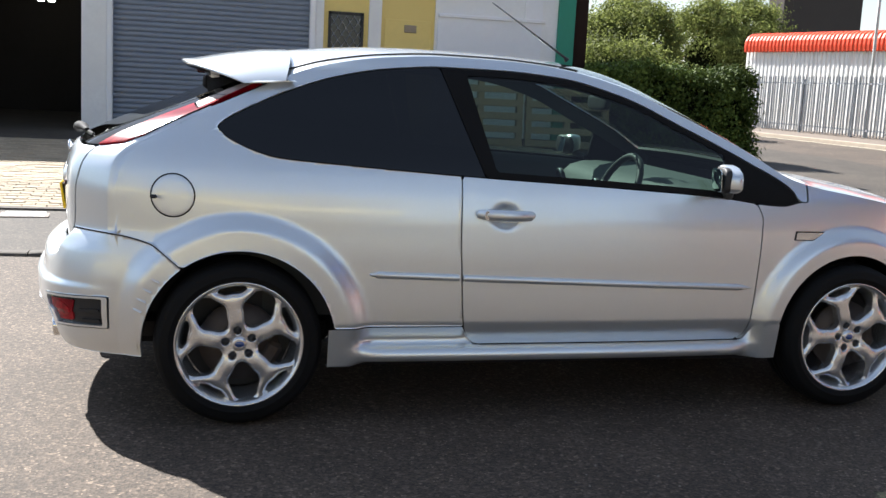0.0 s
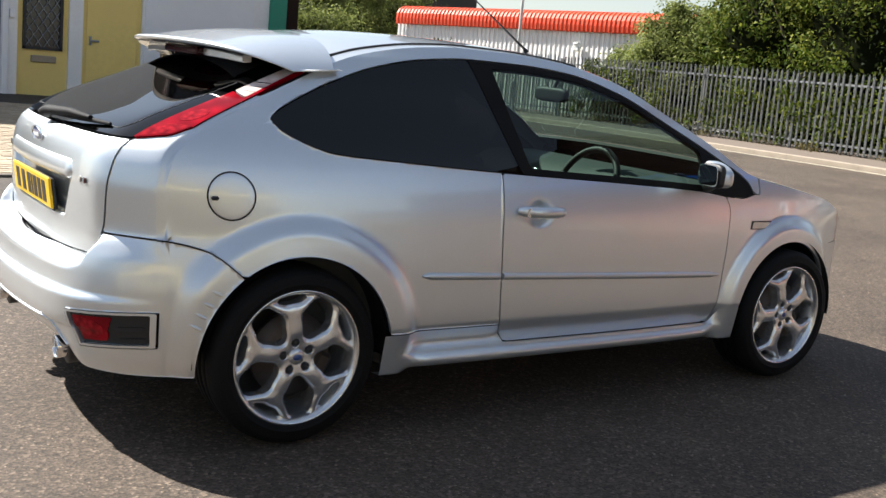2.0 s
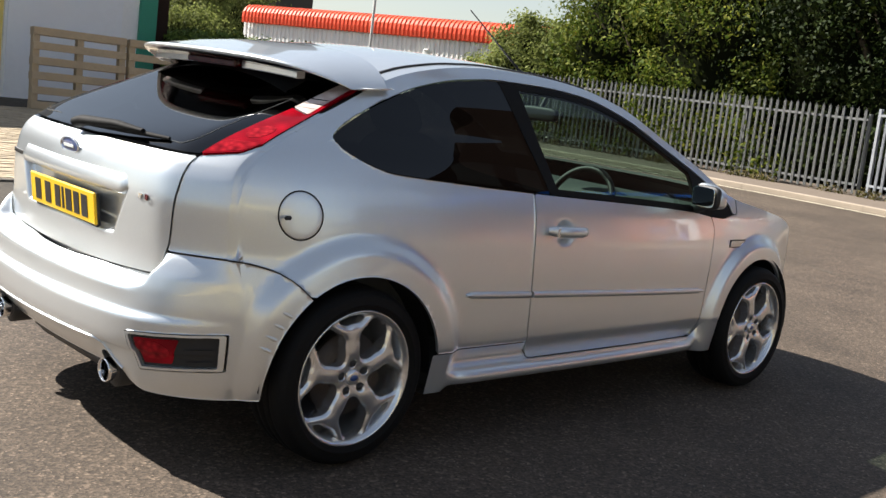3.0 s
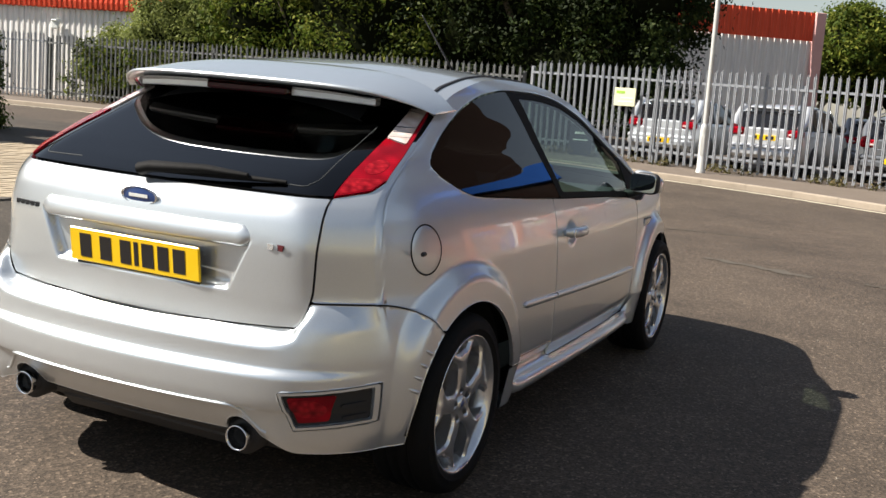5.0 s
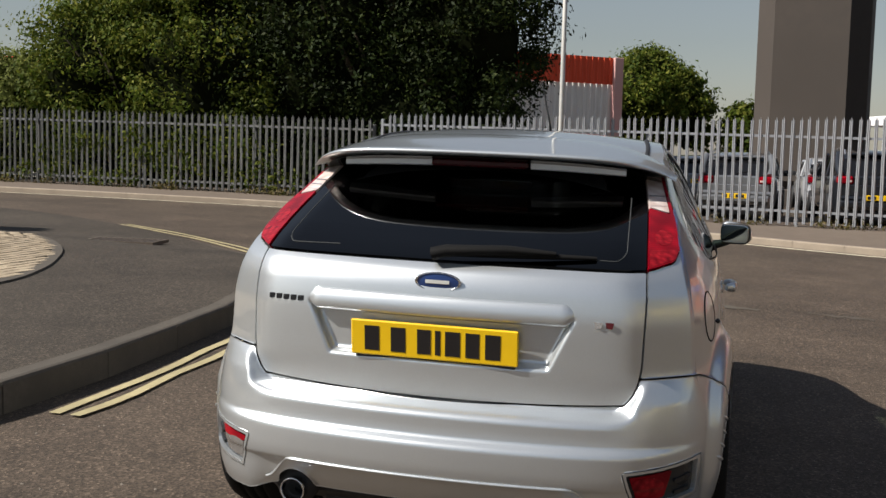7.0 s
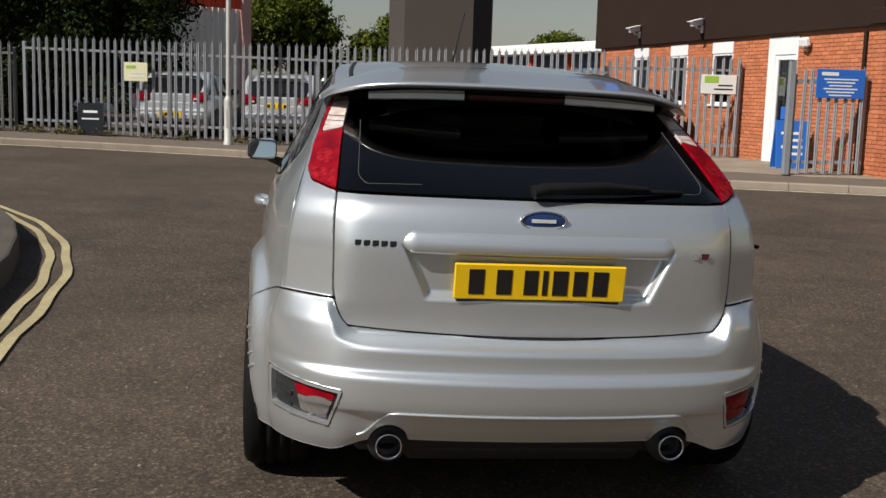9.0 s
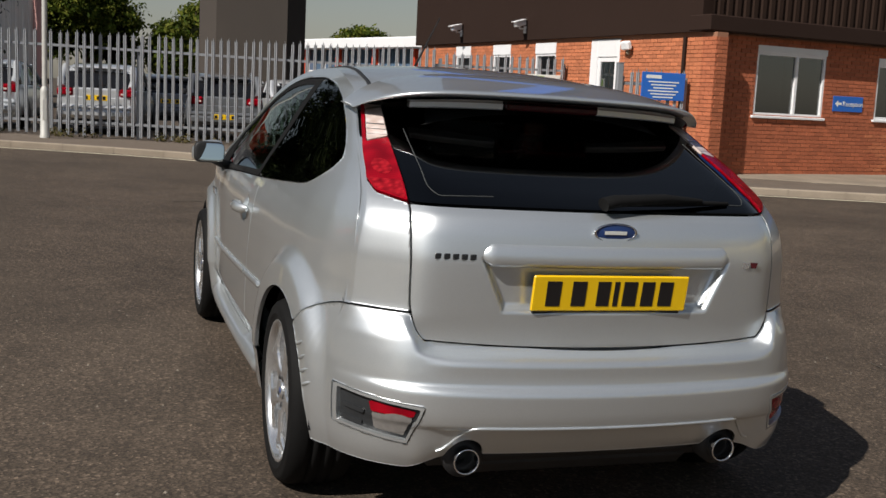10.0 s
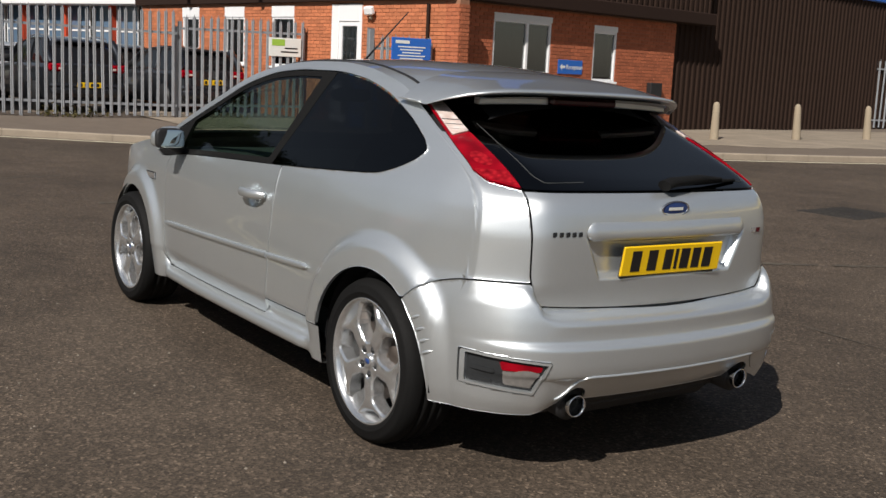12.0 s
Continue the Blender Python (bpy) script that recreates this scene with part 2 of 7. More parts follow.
# Filler colour: the shade inside crowns and hedge, put in as near-black.
M["core"] = plain("crown_shade", (0.009, 0.011, 0.005), 0.95, grain=12, vary=0.4, Specular_IOR_Level=0.0)
M["silver"] = car_paint("silver_paint", (0.7, 0.74, 0.757), metal=0.79)
M["tint"] = clear_glass("tinted_glass", (0.012, 0.012, 0.014), ior=1.6)
M["tint_rear"] = clear_glass("rear_tinted_glass", (0.012, 0.012, 0.014), ior=1.72)
M["glass"] = clear_glass("door_glass", (0.44, 0.54, 0.49))
M["pane"] = clear_glass("window_pane", (0.3, 0.34, 0.36), ior=2.8)
M["lens_red"] = cell_lens("red_lens", (0.12, 0.001, 0.005), (0.36, 0.003, 0.012), 16.0)
M["lens_fog"] = plain("grey_clear_lens", (0.2, 0.19, 0.18), 0.15, 0.1, grain=60, vary=0.3, Coat_Weight=1.0)
M["lens_clear"] = cell_lens("clear_lens", (0.62, 0.46, 0.4), (0.93, 0.86, 0.82), 30.0, 0.25)
M["plate"] = plain("plate_yellow", (0.8, 0.5, 0.005), 0.35, grain=30, vary=0.03)
M["ink"] = plain("plate_ink", (0.012, 0.01, 0.01), 0.4)
M["badge"] = plain("badge_blue", (0.02, 0.055, 0.19), 0.2, Coat_Weight=1.0)
M["cabin"] = plain("cabin_grey", (0.05, 0.055, 0.055), 0.75, grain=100, vary=0.15)
M["dash"] = plain("dash_top", (0.065, 0.074, 0.07), 0.7, grain=100, vary=0.12)
M["mirror"] = plain("mirror_glass", (0.78, 0.86, 0.85), 0.01, 1.0, vary=0.0)
M["lens_bright"] = cell_lens("bright_red_lens", (0.14, 0.002, 0.006), (0.42, 0.012, 0.02), 60.0)
M["badge_red"] = plain("badge_red", (0.11, 0.02, 0.025), 0.25, 0.5, grain=60, vary=0.1)
M["dark_red"] = plain("dark_red_lens", (0.05, 0.004, 0.005), 0.15, grain=40, vary=0.2)
M["smoked"] = plain("smoked_lens", (0.028, 0.03, 0.032), 0.22, grain=60, vary=0.2, Specular_IOR_Level=0.3)
M["sign_white"] = plain("sign_white", (0.72, 0.74, 0.7), 0.5, grain=20, vary=0.06)
M["sign_green"] = plain("sign_green", (0.3, 0.5, 0.06), 0.5, grain=20, vary=0.06)
# Kept dark so the unseen south wall dims the car's side.
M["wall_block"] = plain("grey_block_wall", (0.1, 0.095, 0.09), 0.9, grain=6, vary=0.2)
M["wall_far"] = plain("distant_wall", (0.09, 0.075, 0.065), 0.9, grain=0.6, vary=0.25)
M["car_grey"] = car_paint("grey_car_paint", (0.2, 0.21, 0.22), metal=0.6)
M["car_silver"] = car_paint("pale_car_paint", (0.66, 0.68, 0.7), metal=0.55)
M["car_dark"] = car_paint("dark_car_paint", (0.032, 0.036, 0.044), metal=0.7)
M["pinkish"] = plain("faded_pink_panel", (0.62, 0.36, 0.33), 0.6, grain=6, vary=0.1)
M["blue_glass"] = plain("blue_grey_glazing", (0.1, 0.16, 0.24), 0.12, grain=1.5, vary=0.25)
M["car_pale"] = car_paint("pale_blue_car_paint", (0.64, 0.68, 0.71), metal=0.55)
M["cream"] = plain("cream_notice", (0.72, 0.7, 0.45), 0.5, grain=20, vary=0.06)
M["iron"] = plain("cast_iron", (0.15, 0.12, 0.095), 0.55, 0.4, grain=40, vary=0.3, bump=0.2)


# ---- building blocks ----
def put(name, me, material, parent=None, label="", m=None):
    ob = new(name, me)
    if material is not None and not me.materials:
        me.materials.append(material)
    if parent is not None:
        ob.parent = parent
    if m is not None:
        ob.matrix_local = m
    if label:
        ob["label"] = label
    return ob


class Shape:
    """Gathers boxes, bars, rings and sheets into one mesh."""

    def __init__(self):
        self.v, self.f, self.s = [], [], []

    def add(self, verts, faces, smooth=False):
        k = len(self.v)
        self.v += [tuple(v) for v in verts]
        self.f += [tuple(i + k for i in f) for f in faces]
        self.s += [smooth] * len(faces)
        return self

    def box(self, lo, hi, m=None, chamfer=0.0):
        """A box with its edges taken off by chamfer."""
        c = min(chamfer, *((b - a) * 0.45 for a, b in zip(lo, hi))) if chamfer else 0
        if not c:
            pts = [(x, y, z) for z in (lo[2], hi[2]) for y in (lo[1], hi[1]) for x in (lo[0], hi[0])]
            faces = [(0, 2, 3, 1), (4, 5, 7, 6), (0, 1, 5, 4), (2, 6, 7, 3), (0, 4, 6, 2), (1, 3, 7, 5)]
        else:
            pts, index = [], {}
            for i in range(8):
                for axis in range(3):
                    p = []
                    for k in range(3):
                        side = (i >> k) & 1
                        edge = hi[k] if side else lo[k]
                        p.append(edge if k == axis else edge + (-c if side else c))
                    index[i, axis] = len(pts)
                    pts.append(tuple(p))
            faces = []
            for axis in range(3):
                a, b = (axis + 1) % 3, (axis + 2) % 3
                for side in (0, 1):
                    ids = [index[(side << axis) | (p << a) | (q << b), axis] for p, q in ((0, 0), (1, 0), (1, 1), (0, 1))]
                    faces.append(tuple(ids if side else ids[::-1]))
                for p in (0, 1):
                    for q in (0, 1):
                        i0 = (p << a) | (q << b)
                        i1 = i0 | (1 << axis)
                        ids = [index[i0, a], index[i1, a], index[i1, b], index[i0, b]]
                        faces.append(tuple(ids if p != q else ids[::-1]))
            for i in range(8):
                ids = [index[i, 0], index[i, 1], index[i, 2]]
                odd = bin(i).count("1") % 2
                faces.append(tuple(ids if odd else ids[::-1]))
        if m is not None:
            pts = [tuple(m @ Vector(p)) for p in pts]
        return self.add(pts, faces)

    def tube(self, path, radii, sides=12, caps=True, squash=1.0):
        """A round bar along a path of points, with a radius at each."""
        if not hasattr(radii, "__len__"):
            radii = [radii] * len(path)
        path = [Vector(p) for p in path]
        pts, faces = [], []
        old = None
        for i, p in enumerate(path):
            way = (path[min(i + 1, len(path) - 1)] - path[max(i - 1, 0)]).normalized()
            if old is None:
                side = way.cross(Vector((0, 0, 1)) if abs(way.z) < 0.9 else Vector((1, 0, 0))).normalized()
            else:
                side = (old - way * old.dot(way)).normalized()
            old = side
            up = side.cross(way)
            for k in range(sides):
                a = 2 * math.pi * k / sides
                pts.append(p + side * math.cos(a) * radii[i] + up * math.sin(a) * radii[i] * squash)
        for i in range(len(path) - 1):
            for k in range(sides):
                a, b = i * sides + k, i * sides + (k + 1) % sides
                faces.append((a, a + sides, b + sides, b))
        self.add(pts, faces, True)
        if caps:
            n = len(path) - 1
            self.add(pts[:sides], [tuple(range(sides))])
            self.add(pts[n * sides:], [tuple(range(sides))[::-1]])
        return self

    def lathe(self, profile, sides=48, axis="y", smooth=True):
        """Turns (radius, along) pairs round an axis."""
        pts, faces = [], []
        for r, h in profile:
            for k in range(sides):
                a = 2 * math.pi * k / sides
                c, s = r * math.cos(a), r * math.sin(a)
                pts.append({"y": (c, h, s), "z": (c, s, h), "x": (h, c, s)}[axis])
        for i in range(len(profile) - 1):
            for k in range(sides):
                a, b = i * sides + k, i * sides + (k + 1) % sides
                faces.append((a, b, b + sides, a + sides))
        return self.add(pts, faces, smooth)

    def sheet(self, rows, smooth=True, flip=False):
        """A grid of points, rows by columns."""
        n = len(rows[0])
        pts = [p for row in rows for p in row]
        faces = []
        for i in range(len(rows) - 1):
            for j in range(n - 1):
                q = (i * n + j, i * n + j + 1, (i + 1) * n + j + 1, (i + 1) * n + j)
                faces.append(q[::-1] if flip else q)
        return self.add(pts, faces, smooth)

    def prism(self, outline, lo, hi, m=None):
        """An outline of (a, b) pairs drawn out from lo to hi; m turns (a, b, c) into place."""
        n = len(outline)
        pts = [Vector((a, b, lo)) for a, b in outline] + [Vector((a, b, hi)) for a, b in outline]
        if m is not None:
            pts = [m @ p for p in pts]
        faces = [tuple(range(n))[::-1], tuple(range(n, 2 * n))]
        faces += [(i, (i + 1) % n, n + (i + 1) % n, n + i) for i in range(n)]
        return self.add(pts, faces)

    def mesh(self, name):
        me = bpy.data.meshes.new(name)
        me.from_pydata(self.v, [], self.f)
        me.polygons.foreach_set("use_smooth", self.s)
        me.update()
        return me


def superball(a, b, c, e1=0.6, e2=0.6, nu=28, nv=18, squeeze=None):
    """A rounded block with half axes a, b, c."""
    def p(v, e):
        return math.copysign(abs(v) ** e, v)

    rows = []
    for i in range(nv + 1):
        t = -math.pi / 2 + math.pi * i / nv
        row = []
        for k in range(nu + 1):
            f = 2 * math.pi * k / nu
            q = Vector((a * p(math.cos(t), e1) * p(math.cos(f), e2), b * p(math.cos(t), e1) * p(math.sin(f), e2), c * p(math.sin(t), e1)))
            row.append(tuple(squeeze(q)) if squeeze else tuple(q))
        rows.append(row)
    return rows


def thing(name, label, category, group="", kind="", at=None):
    ob = new(name)
    ob.empty_display_size = 0.2
    if at is not None:
        ob.matrix_world = at
    return tagged(ob, label, category, group, kind)


def curve(points):
    """A smooth function through (x, y) pairs, without overshoot."""
    xs = np.array([p[0] for p in points], float)
    ys = np.array([p[1] for p in points], float)
    d = np.diff(ys) / np.diff(xs)
    m = np.zeros(len(xs))
    m[0], m[-1] = d[0], d[-1]
    for i in range(1, len(xs) - 1):
        m[i] = 0 if d[i - 1] * d[i] <= 0 else 2 * d[i - 1] * d[i] / (d[i - 1] + d[i])

    def f(x):
        x = np.clip(np.asarray(x, float), xs[0], xs[-1])
        k = np.clip(np.searchsorted(xs, x) - 1, 0, len(d) - 1)
        h = xs[k + 1] - xs[k]
        t = (x - xs[k]) / h
        return (ys[k] * (1 + 2 * t) * (1 - t) ** 2 + h * m[k] * t * (1 - t) ** 2 + ys[k + 1] * t * t * (3 - 2 * t) + h * m[k + 1] * t * t * (t - 1))

    return f


def smooth(t):
    t = np.clip(t, 0, 1)
    return t * t * (3 - 2 * t)


# The lie of the land: the road falls towards one side.
LAND = curve([(-400, 0.0), (-60, 0.0), (-12, 0.0), (-7, -0.03), (-4, -0.06), (-1, -0.021), (0, 0.0), (1, 0.0215), (3, 0.062), (8, 0.17), (14, 0.25), (20, 0.3), (60, 0.34), (400, 0.34)])


def land(x, y):
    return float(LAND(y)) + 0.004 * max(0.0, min(1.0, 1 - abs(x - 1) / 8)) * x


# ---- ground ----
def ticks(lo, hi, fine_lo, fine_hi, fine):
    """Places along one axis: close together in the middle, far apart outside."""
    inner = list(np.arange(fine_lo, fine_hi + 1e-6, fine))
    out, step, p = [], fine, fine_hi
    while p < hi:
        step *= 1.5
        p = min(hi, p + step)
        out.append(p)
    under, step, p = [], fine, fine_lo
    while p > lo:
        step *= 1.5
        p = max(lo, p - step)
        under.append(p)
    return under[::-1] + inner + out


def build_ground():
    s = Shape()
    s.sheet([[(x, y, land(x, y)) for x in ticks(-700, 900, -12, 26, 1.0)] for y in ticks(-700, 700, -26, 24, 0.5)])
    tagged(put("ground", s.mesh("ground"), M["road"]), "worn grey-brown asphalt road with cracks and patches", "road", kind="structure")


EAST = curve([(-40, 5.6), (-24, 6.9), (-16.2, 8.7), (-13.3, 9.65), (-10.1, 11.0), (-7.9, 12.2), (-4.4, 13.9), (-2.4, 15.1), (0.6, 16.7), (4.0, 17.5), (8.0, 17.8), (14, 17.9), (24, 18.2), (45, 18.6)])
NORTH_X = [(-14, 2.7), (-4, 2.7), (-1, 2.6), (0.9, 2.45), (1.8, 2.47), (2.5, 2.51), (3.55, 2.61), (4.8, 2.89), (5.8, 3.25), (6.8, 3.76), (7.7, 4.38), (8.5, 5.08), (9.2, 5.85), (9.9, 6.75), (10.6, 7.75), (11.2, 8.75), (11.7, 9.9), (12.1, 11.2), (12.4, 13), (12.5, 16)]


def along(points, step):
    """Points at even steps along a smooth line, with the way there."""
    pts = [Vector((*p, 0)) for p in points]
    fine = []
    for i in range(len(pts) - 1):
        a, b, c, d = pts[max(i - 1, 0)], pts[i], pts[i + 1], pts[min(i + 2, len(pts) - 1)]
        for k in range(24):
            t = k / 24
            fine.append(0.5 * ((2 * b) + (c - a) * t + (2 * a - 5 * b + 4 * c - d) * t * t + (3 * b - a - 3 * c + d) * t ** 3))
    fine.append(pts[-1])
    out, left = [], 0.0
    for p, q in zip(fine, fine[1:]):
        gap = (q - p).length
        while left <= gap:
            out.append((p.lerp(q, left / gap), (q - p).normalized()))
            left += step
        left -= gap
    return out


def kerb_rise(x):
    """The north kerb is dropped at the crossing and at the far end."""
    return 0.025 + 0.14 * float(smooth((x + 0.7) / 0.8) * smooth((8.6 - x) / 2.4))


def build_kerbs():
    north = tagged(new("kerb_north"), "worn concrete kerb round the footway corner, coloured dark for its shaded face", "kerb", kind="structure")
    run = along(NORTH_X, 0.915)
    for i, ((p, way), (q, _)) in enumerate(zip(run, run[1:])):
        side = Vector((-way.y, way.x, 0))
        s = Shape()
        rows = []
        for k, base in enumerate((p + way * 0.004, q - way * 0.004)):
            top = land(base.x, base.y) + kerb_rise(base.x)
            ring = [(0, -0.15), (0, top - 0.02), (0.012, top - 0.006), (0.03, top), (0.125, top), (0.125, -0.15)]
            rows.append([tuple(base + side * d + Vector((0, 0, z))) for d, z in ring])
        s.sheet([list(r) for r in zip(*rows)], smooth=False)
        s.add(rows[0], [tuple(range(6))])
        s.add(rows[1], [tuple(range(6))[::-1]])
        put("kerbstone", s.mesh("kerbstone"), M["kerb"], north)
    east = tagged(new("kerb_east"), "long pale concrete kerb along the far side of the road", "kerb", kind="structure")
    line = [(float(EAST(y)), y) for y in np.arange(-38, 40.1, 2.0)]
    run = along(line, 0.915)
    for (p, way), (q, _) in zip(run, run[1:]):
        side = Vector((way.y, -way.x, 0))
        rows = []
        for base in (p + way * 0.004, q - way * 0.004):
            g = land(base.x, base.y)
            ring = [(0, g - 0.1), (0, g + 0.1), (0.015, g + 0.118), (0.125, g + 0.12), (0.125, g - 0.1)]
            rows.append([tuple(base + side * d + Vector((0, 0, z))) for d, z in ring])
        s = Shape()
        s.sheet([list(r) for r in zip(*rows)], smooth=False, flip=True)
        put("kerbstone", s.mesh("kerbstone"), M["kerb_pale"], east)
    # The pale channel line along the far kerb.
    s = Shape()
    rows = []
    for p, way in along(line, 1.0):
        side = Vector((way.y, -way.x, 0))
        rows.append([tuple(p - side * d + Vector((0, 0, land(p.x, p.y) + 0.006))) for d in (0.31, 0.18)])
    s.sheet(rows, flip=True)
    tagged(put("road_edge_line", s.mesh("road_edge_line"), M["white_line"]), "faded pale line along the far road edge", "road marking", kind="structure")
    # Double yellow lines.
    for off in (0.17, 0.295):
        s = Shape()
        rows = []
        for p, way in along(NORTH_X, 0.25):
            if p.x < 0.7 or p.x > 10.9:
                continue
            side = Vector((way.y, -way.x, 0))
            wob = 0.012 * math.sin(p.x * 5 + off * 30)
            rows.append([tuple(p + side * (off + d + wob) + Vector((0, 0, land(p.x, p.y) + 0.006))) for d in (0.0, 0.062)])
        s.sheet(rows, flip=True)
        tagged(put("yellow_line", s.mesh("yellow_line"), M["yellow_line"]), "worn yellow no-parking line along the kerb", "road marking", "double yellow lines", kind="structure")


def north_height(x, y):
    return land(x, y) + kerb_rise(x) + 0.14 * float(smooth((y - 3.4) / 8.6)) * (1 - 0.5 * float(smooth((x - 6) / 4)))


def build_pavements():
    s = Shape()
    rows = []
    for p, way in along(NORTH_X, 0.5):
        side = Vector((-way.y, way.x, 0))
        row = []
        for k in range(26):
            d = 0.125
            a = p + side * 0.085
            f = (k / 25) ** 1.3
            b = Vector((min(a.x, 9.5) - 2.0 * f, 20.0, 0)) if p.x > 8 else Vector((a.x, 20.0, 0))
            c = a.lerp(b, f)
            row.append((c.x, c.y, north_height(c.x, c.y) + (0.0 if k else -0.006)))
        rows.append(row)
    s.sheet(rows, flip=True)
    tagged(put("pavement_north", s.mesh("pavement_north"), M["path"]), "patched grey asphalt footway and forecourt", "pavement", kind="structure")
    s = Shape()
    rows = []
    for y in np.arange(-38, 40.1, 1.0):
        x0 = float(EAST(y)) + 0.12
        rows.append([(x, y, land(x, y) + 0.117 + 0.06 * float(smooth((x - x0) / 5))) for x in (x0, x0 + 0.8, x0 + 1.6, x0 + 2.4, x0 + 4, 23.0)])
    s.sheet(rows)
    tagged(put("pavement_east", s.mesh("pavement_east"), M["slab"]), "dusty brown tarmac pavement before the fence", "pavement", kind="structure")
    # Bleached concrete between the bollards and the buildings.
    s = Shape()
    rows = []
    for y in np.arange(-38, -4.9, 0.5):
        x0 = float(EAST(y)) + 0.12
        edge = 1.75 + 0.16 * math.sin(y * 1.7) + 0.09 * math.sin(y * 4.3 + 1)
        rows.append([(x, y, east_height(x, y) + h) for x, h in ((x0 + edge, 0.004), (x0 + edge + 0.05, 0.014), (x0 + 2.2, 0.014), (x0 + 2.8, 0.014), (x0 + 4, 0.014), (x0 + 5.5, 0.02), (x0 + 7.5, 0.026))])
    s.sheet(rows)
    tagged(put("concrete_apron", s.mesh("concrete_apron"), M["pale_concrete"]), "bleached stained concrete apron before the office and shed", "pavement", kind="structure")


def east_height(x, y):
    return land(x, y) + 0.117 + 0.06 * float(smooth((x - float(EAST(y)) - 0.12) / 5))


MARKS = (((6.83, -0.28), (6.55, -1.29), 0.22), ((6.6, -1.73), (6.45, -2.3), 0.18), ((7.96, 1.54), (7.85, 1.15), 0.07), ((8.95, 0.6), (9.36, -0.64), 0.06), ((2.4, -4.1), (1.95, -4.75), 0.1), ((1.9, -4.85), (1.6, -5.4), 0.1), ((1.35, -2.76), (-0.3, -2.62), 0.022))


def build_patch():
    """A darker square repair in the road, loose grit, and a small cover in the footway."""
    rng = random.Random(12)
    rows = []
    for i in range(9):
        row = []
        for j in range(9):
            x = 3.56 + 0.82 * i / 8 + rng.uniform(-0.02, 0.02)
            y = -8.62 + 0.95 * j / 8 + rng.uniform(-0.02, 0.02)
            row.append((x, y, land(x, y) + (0.006 if 0 < i < 8 and 0 < j < 8 else 0.001)))
        rows.append(row)
    tagged(put("road_patch", Shape().sheet(rows, flip=True).mesh("road_patch"), M["patch"]), "dark square repair patch in the asphalt", "road patch", kind="structure")
    s = Shape()
    for _ in range(700):
        r, a = 1.5 + 9 * rng.random() ** 1.3, rng.uniform(0, 6.283)
        x, y = 0.3 + r * math.cos(a), -0.2 + r * math.sin(a)
        if y > 2.2:
            continue
        d = rng.uniform(0.003, 0.008)
        k = land(x, y)
        pts = [(x + d * rng.uniform(0.7, 1.2) * math.cos(q), y + d * rng.uniform(0.7, 1.2) * math.sin(q), k) for q in (0, 1.57, 3.14, 4.71)] + [(x, y, k + d * 0.9)]
        s.add(pts, [(0, 1, 4), (1, 2, 4), (2, 3, 4), (3, 0, 4)])
    tagged(put("grit", s.mesh("grit"), M["grit"]), "loose pale grit scattered over the road", "grit", kind="stuff")
    z = north_height(-1.42, 4.3)
    cover = thing("access_cover", "small pale square access cover in the footway", "cover", at=pose(-1.42, 4.3, z, 0, 0, 3))
    put("lid", Shape().box((-0.16, -0.14, -0.03), (0.16, 0.14, 0.008), chamfer=0.004).mesh("lid"), M["sign_white"], cover)
    put("rim", Shape().box((-0.19, -0.17, -0.03), (0.19, 0.17, 0.004), chamfer=0.003).mesh("rim"), M["iron"], cover)


def build_marks():
    """Faded remains of white road paint."""
    for a, b, w in MARKS:
        a, b = Vector((*a, 0)), Vector((*b, 0))
        side = Vector((-(b - a).y, (b - a).x, 0)).normalized() * w
        n = 14
        rng = random.Random(int(a.x * 100))
        rows = []
        for i in range(n + 1):
            p = a.lerp(b, i / n)
            q = side * rng.uniform(0.45, 1.0)
            r = side * rng.uniform(-0.15, 0.4)
            rows.append([(p.x + d.x, p.y + d.y, land(p.x + d.x, p.y + d.y) + 0.005) for d in (r, q)])
        tagged(put("road_mark", Shape().sheet(rows, flip=True).mesh("road_mark"), M["worn_mark"]), "almost worn away white road mark", "road marking", "worn road marks", kind="structure")


APRON = curve([(-10, 4.8), (3.0, 4.58), (3.52, 4.62), (4.3, 4.85), (5.19, 5.28), (5.67, 5.57), (6.17, 5.98), (6.68, 6.5), (6.9, 6.85)])


def in_paving(x, y):
    """The block-paved apron: a long strip with a rounded end."""
    return y > float(APRON(x)) and y < 10.4 and x < (6.85 if y < 6.85 else 6.85 - (y - 6.85) * 0.6)


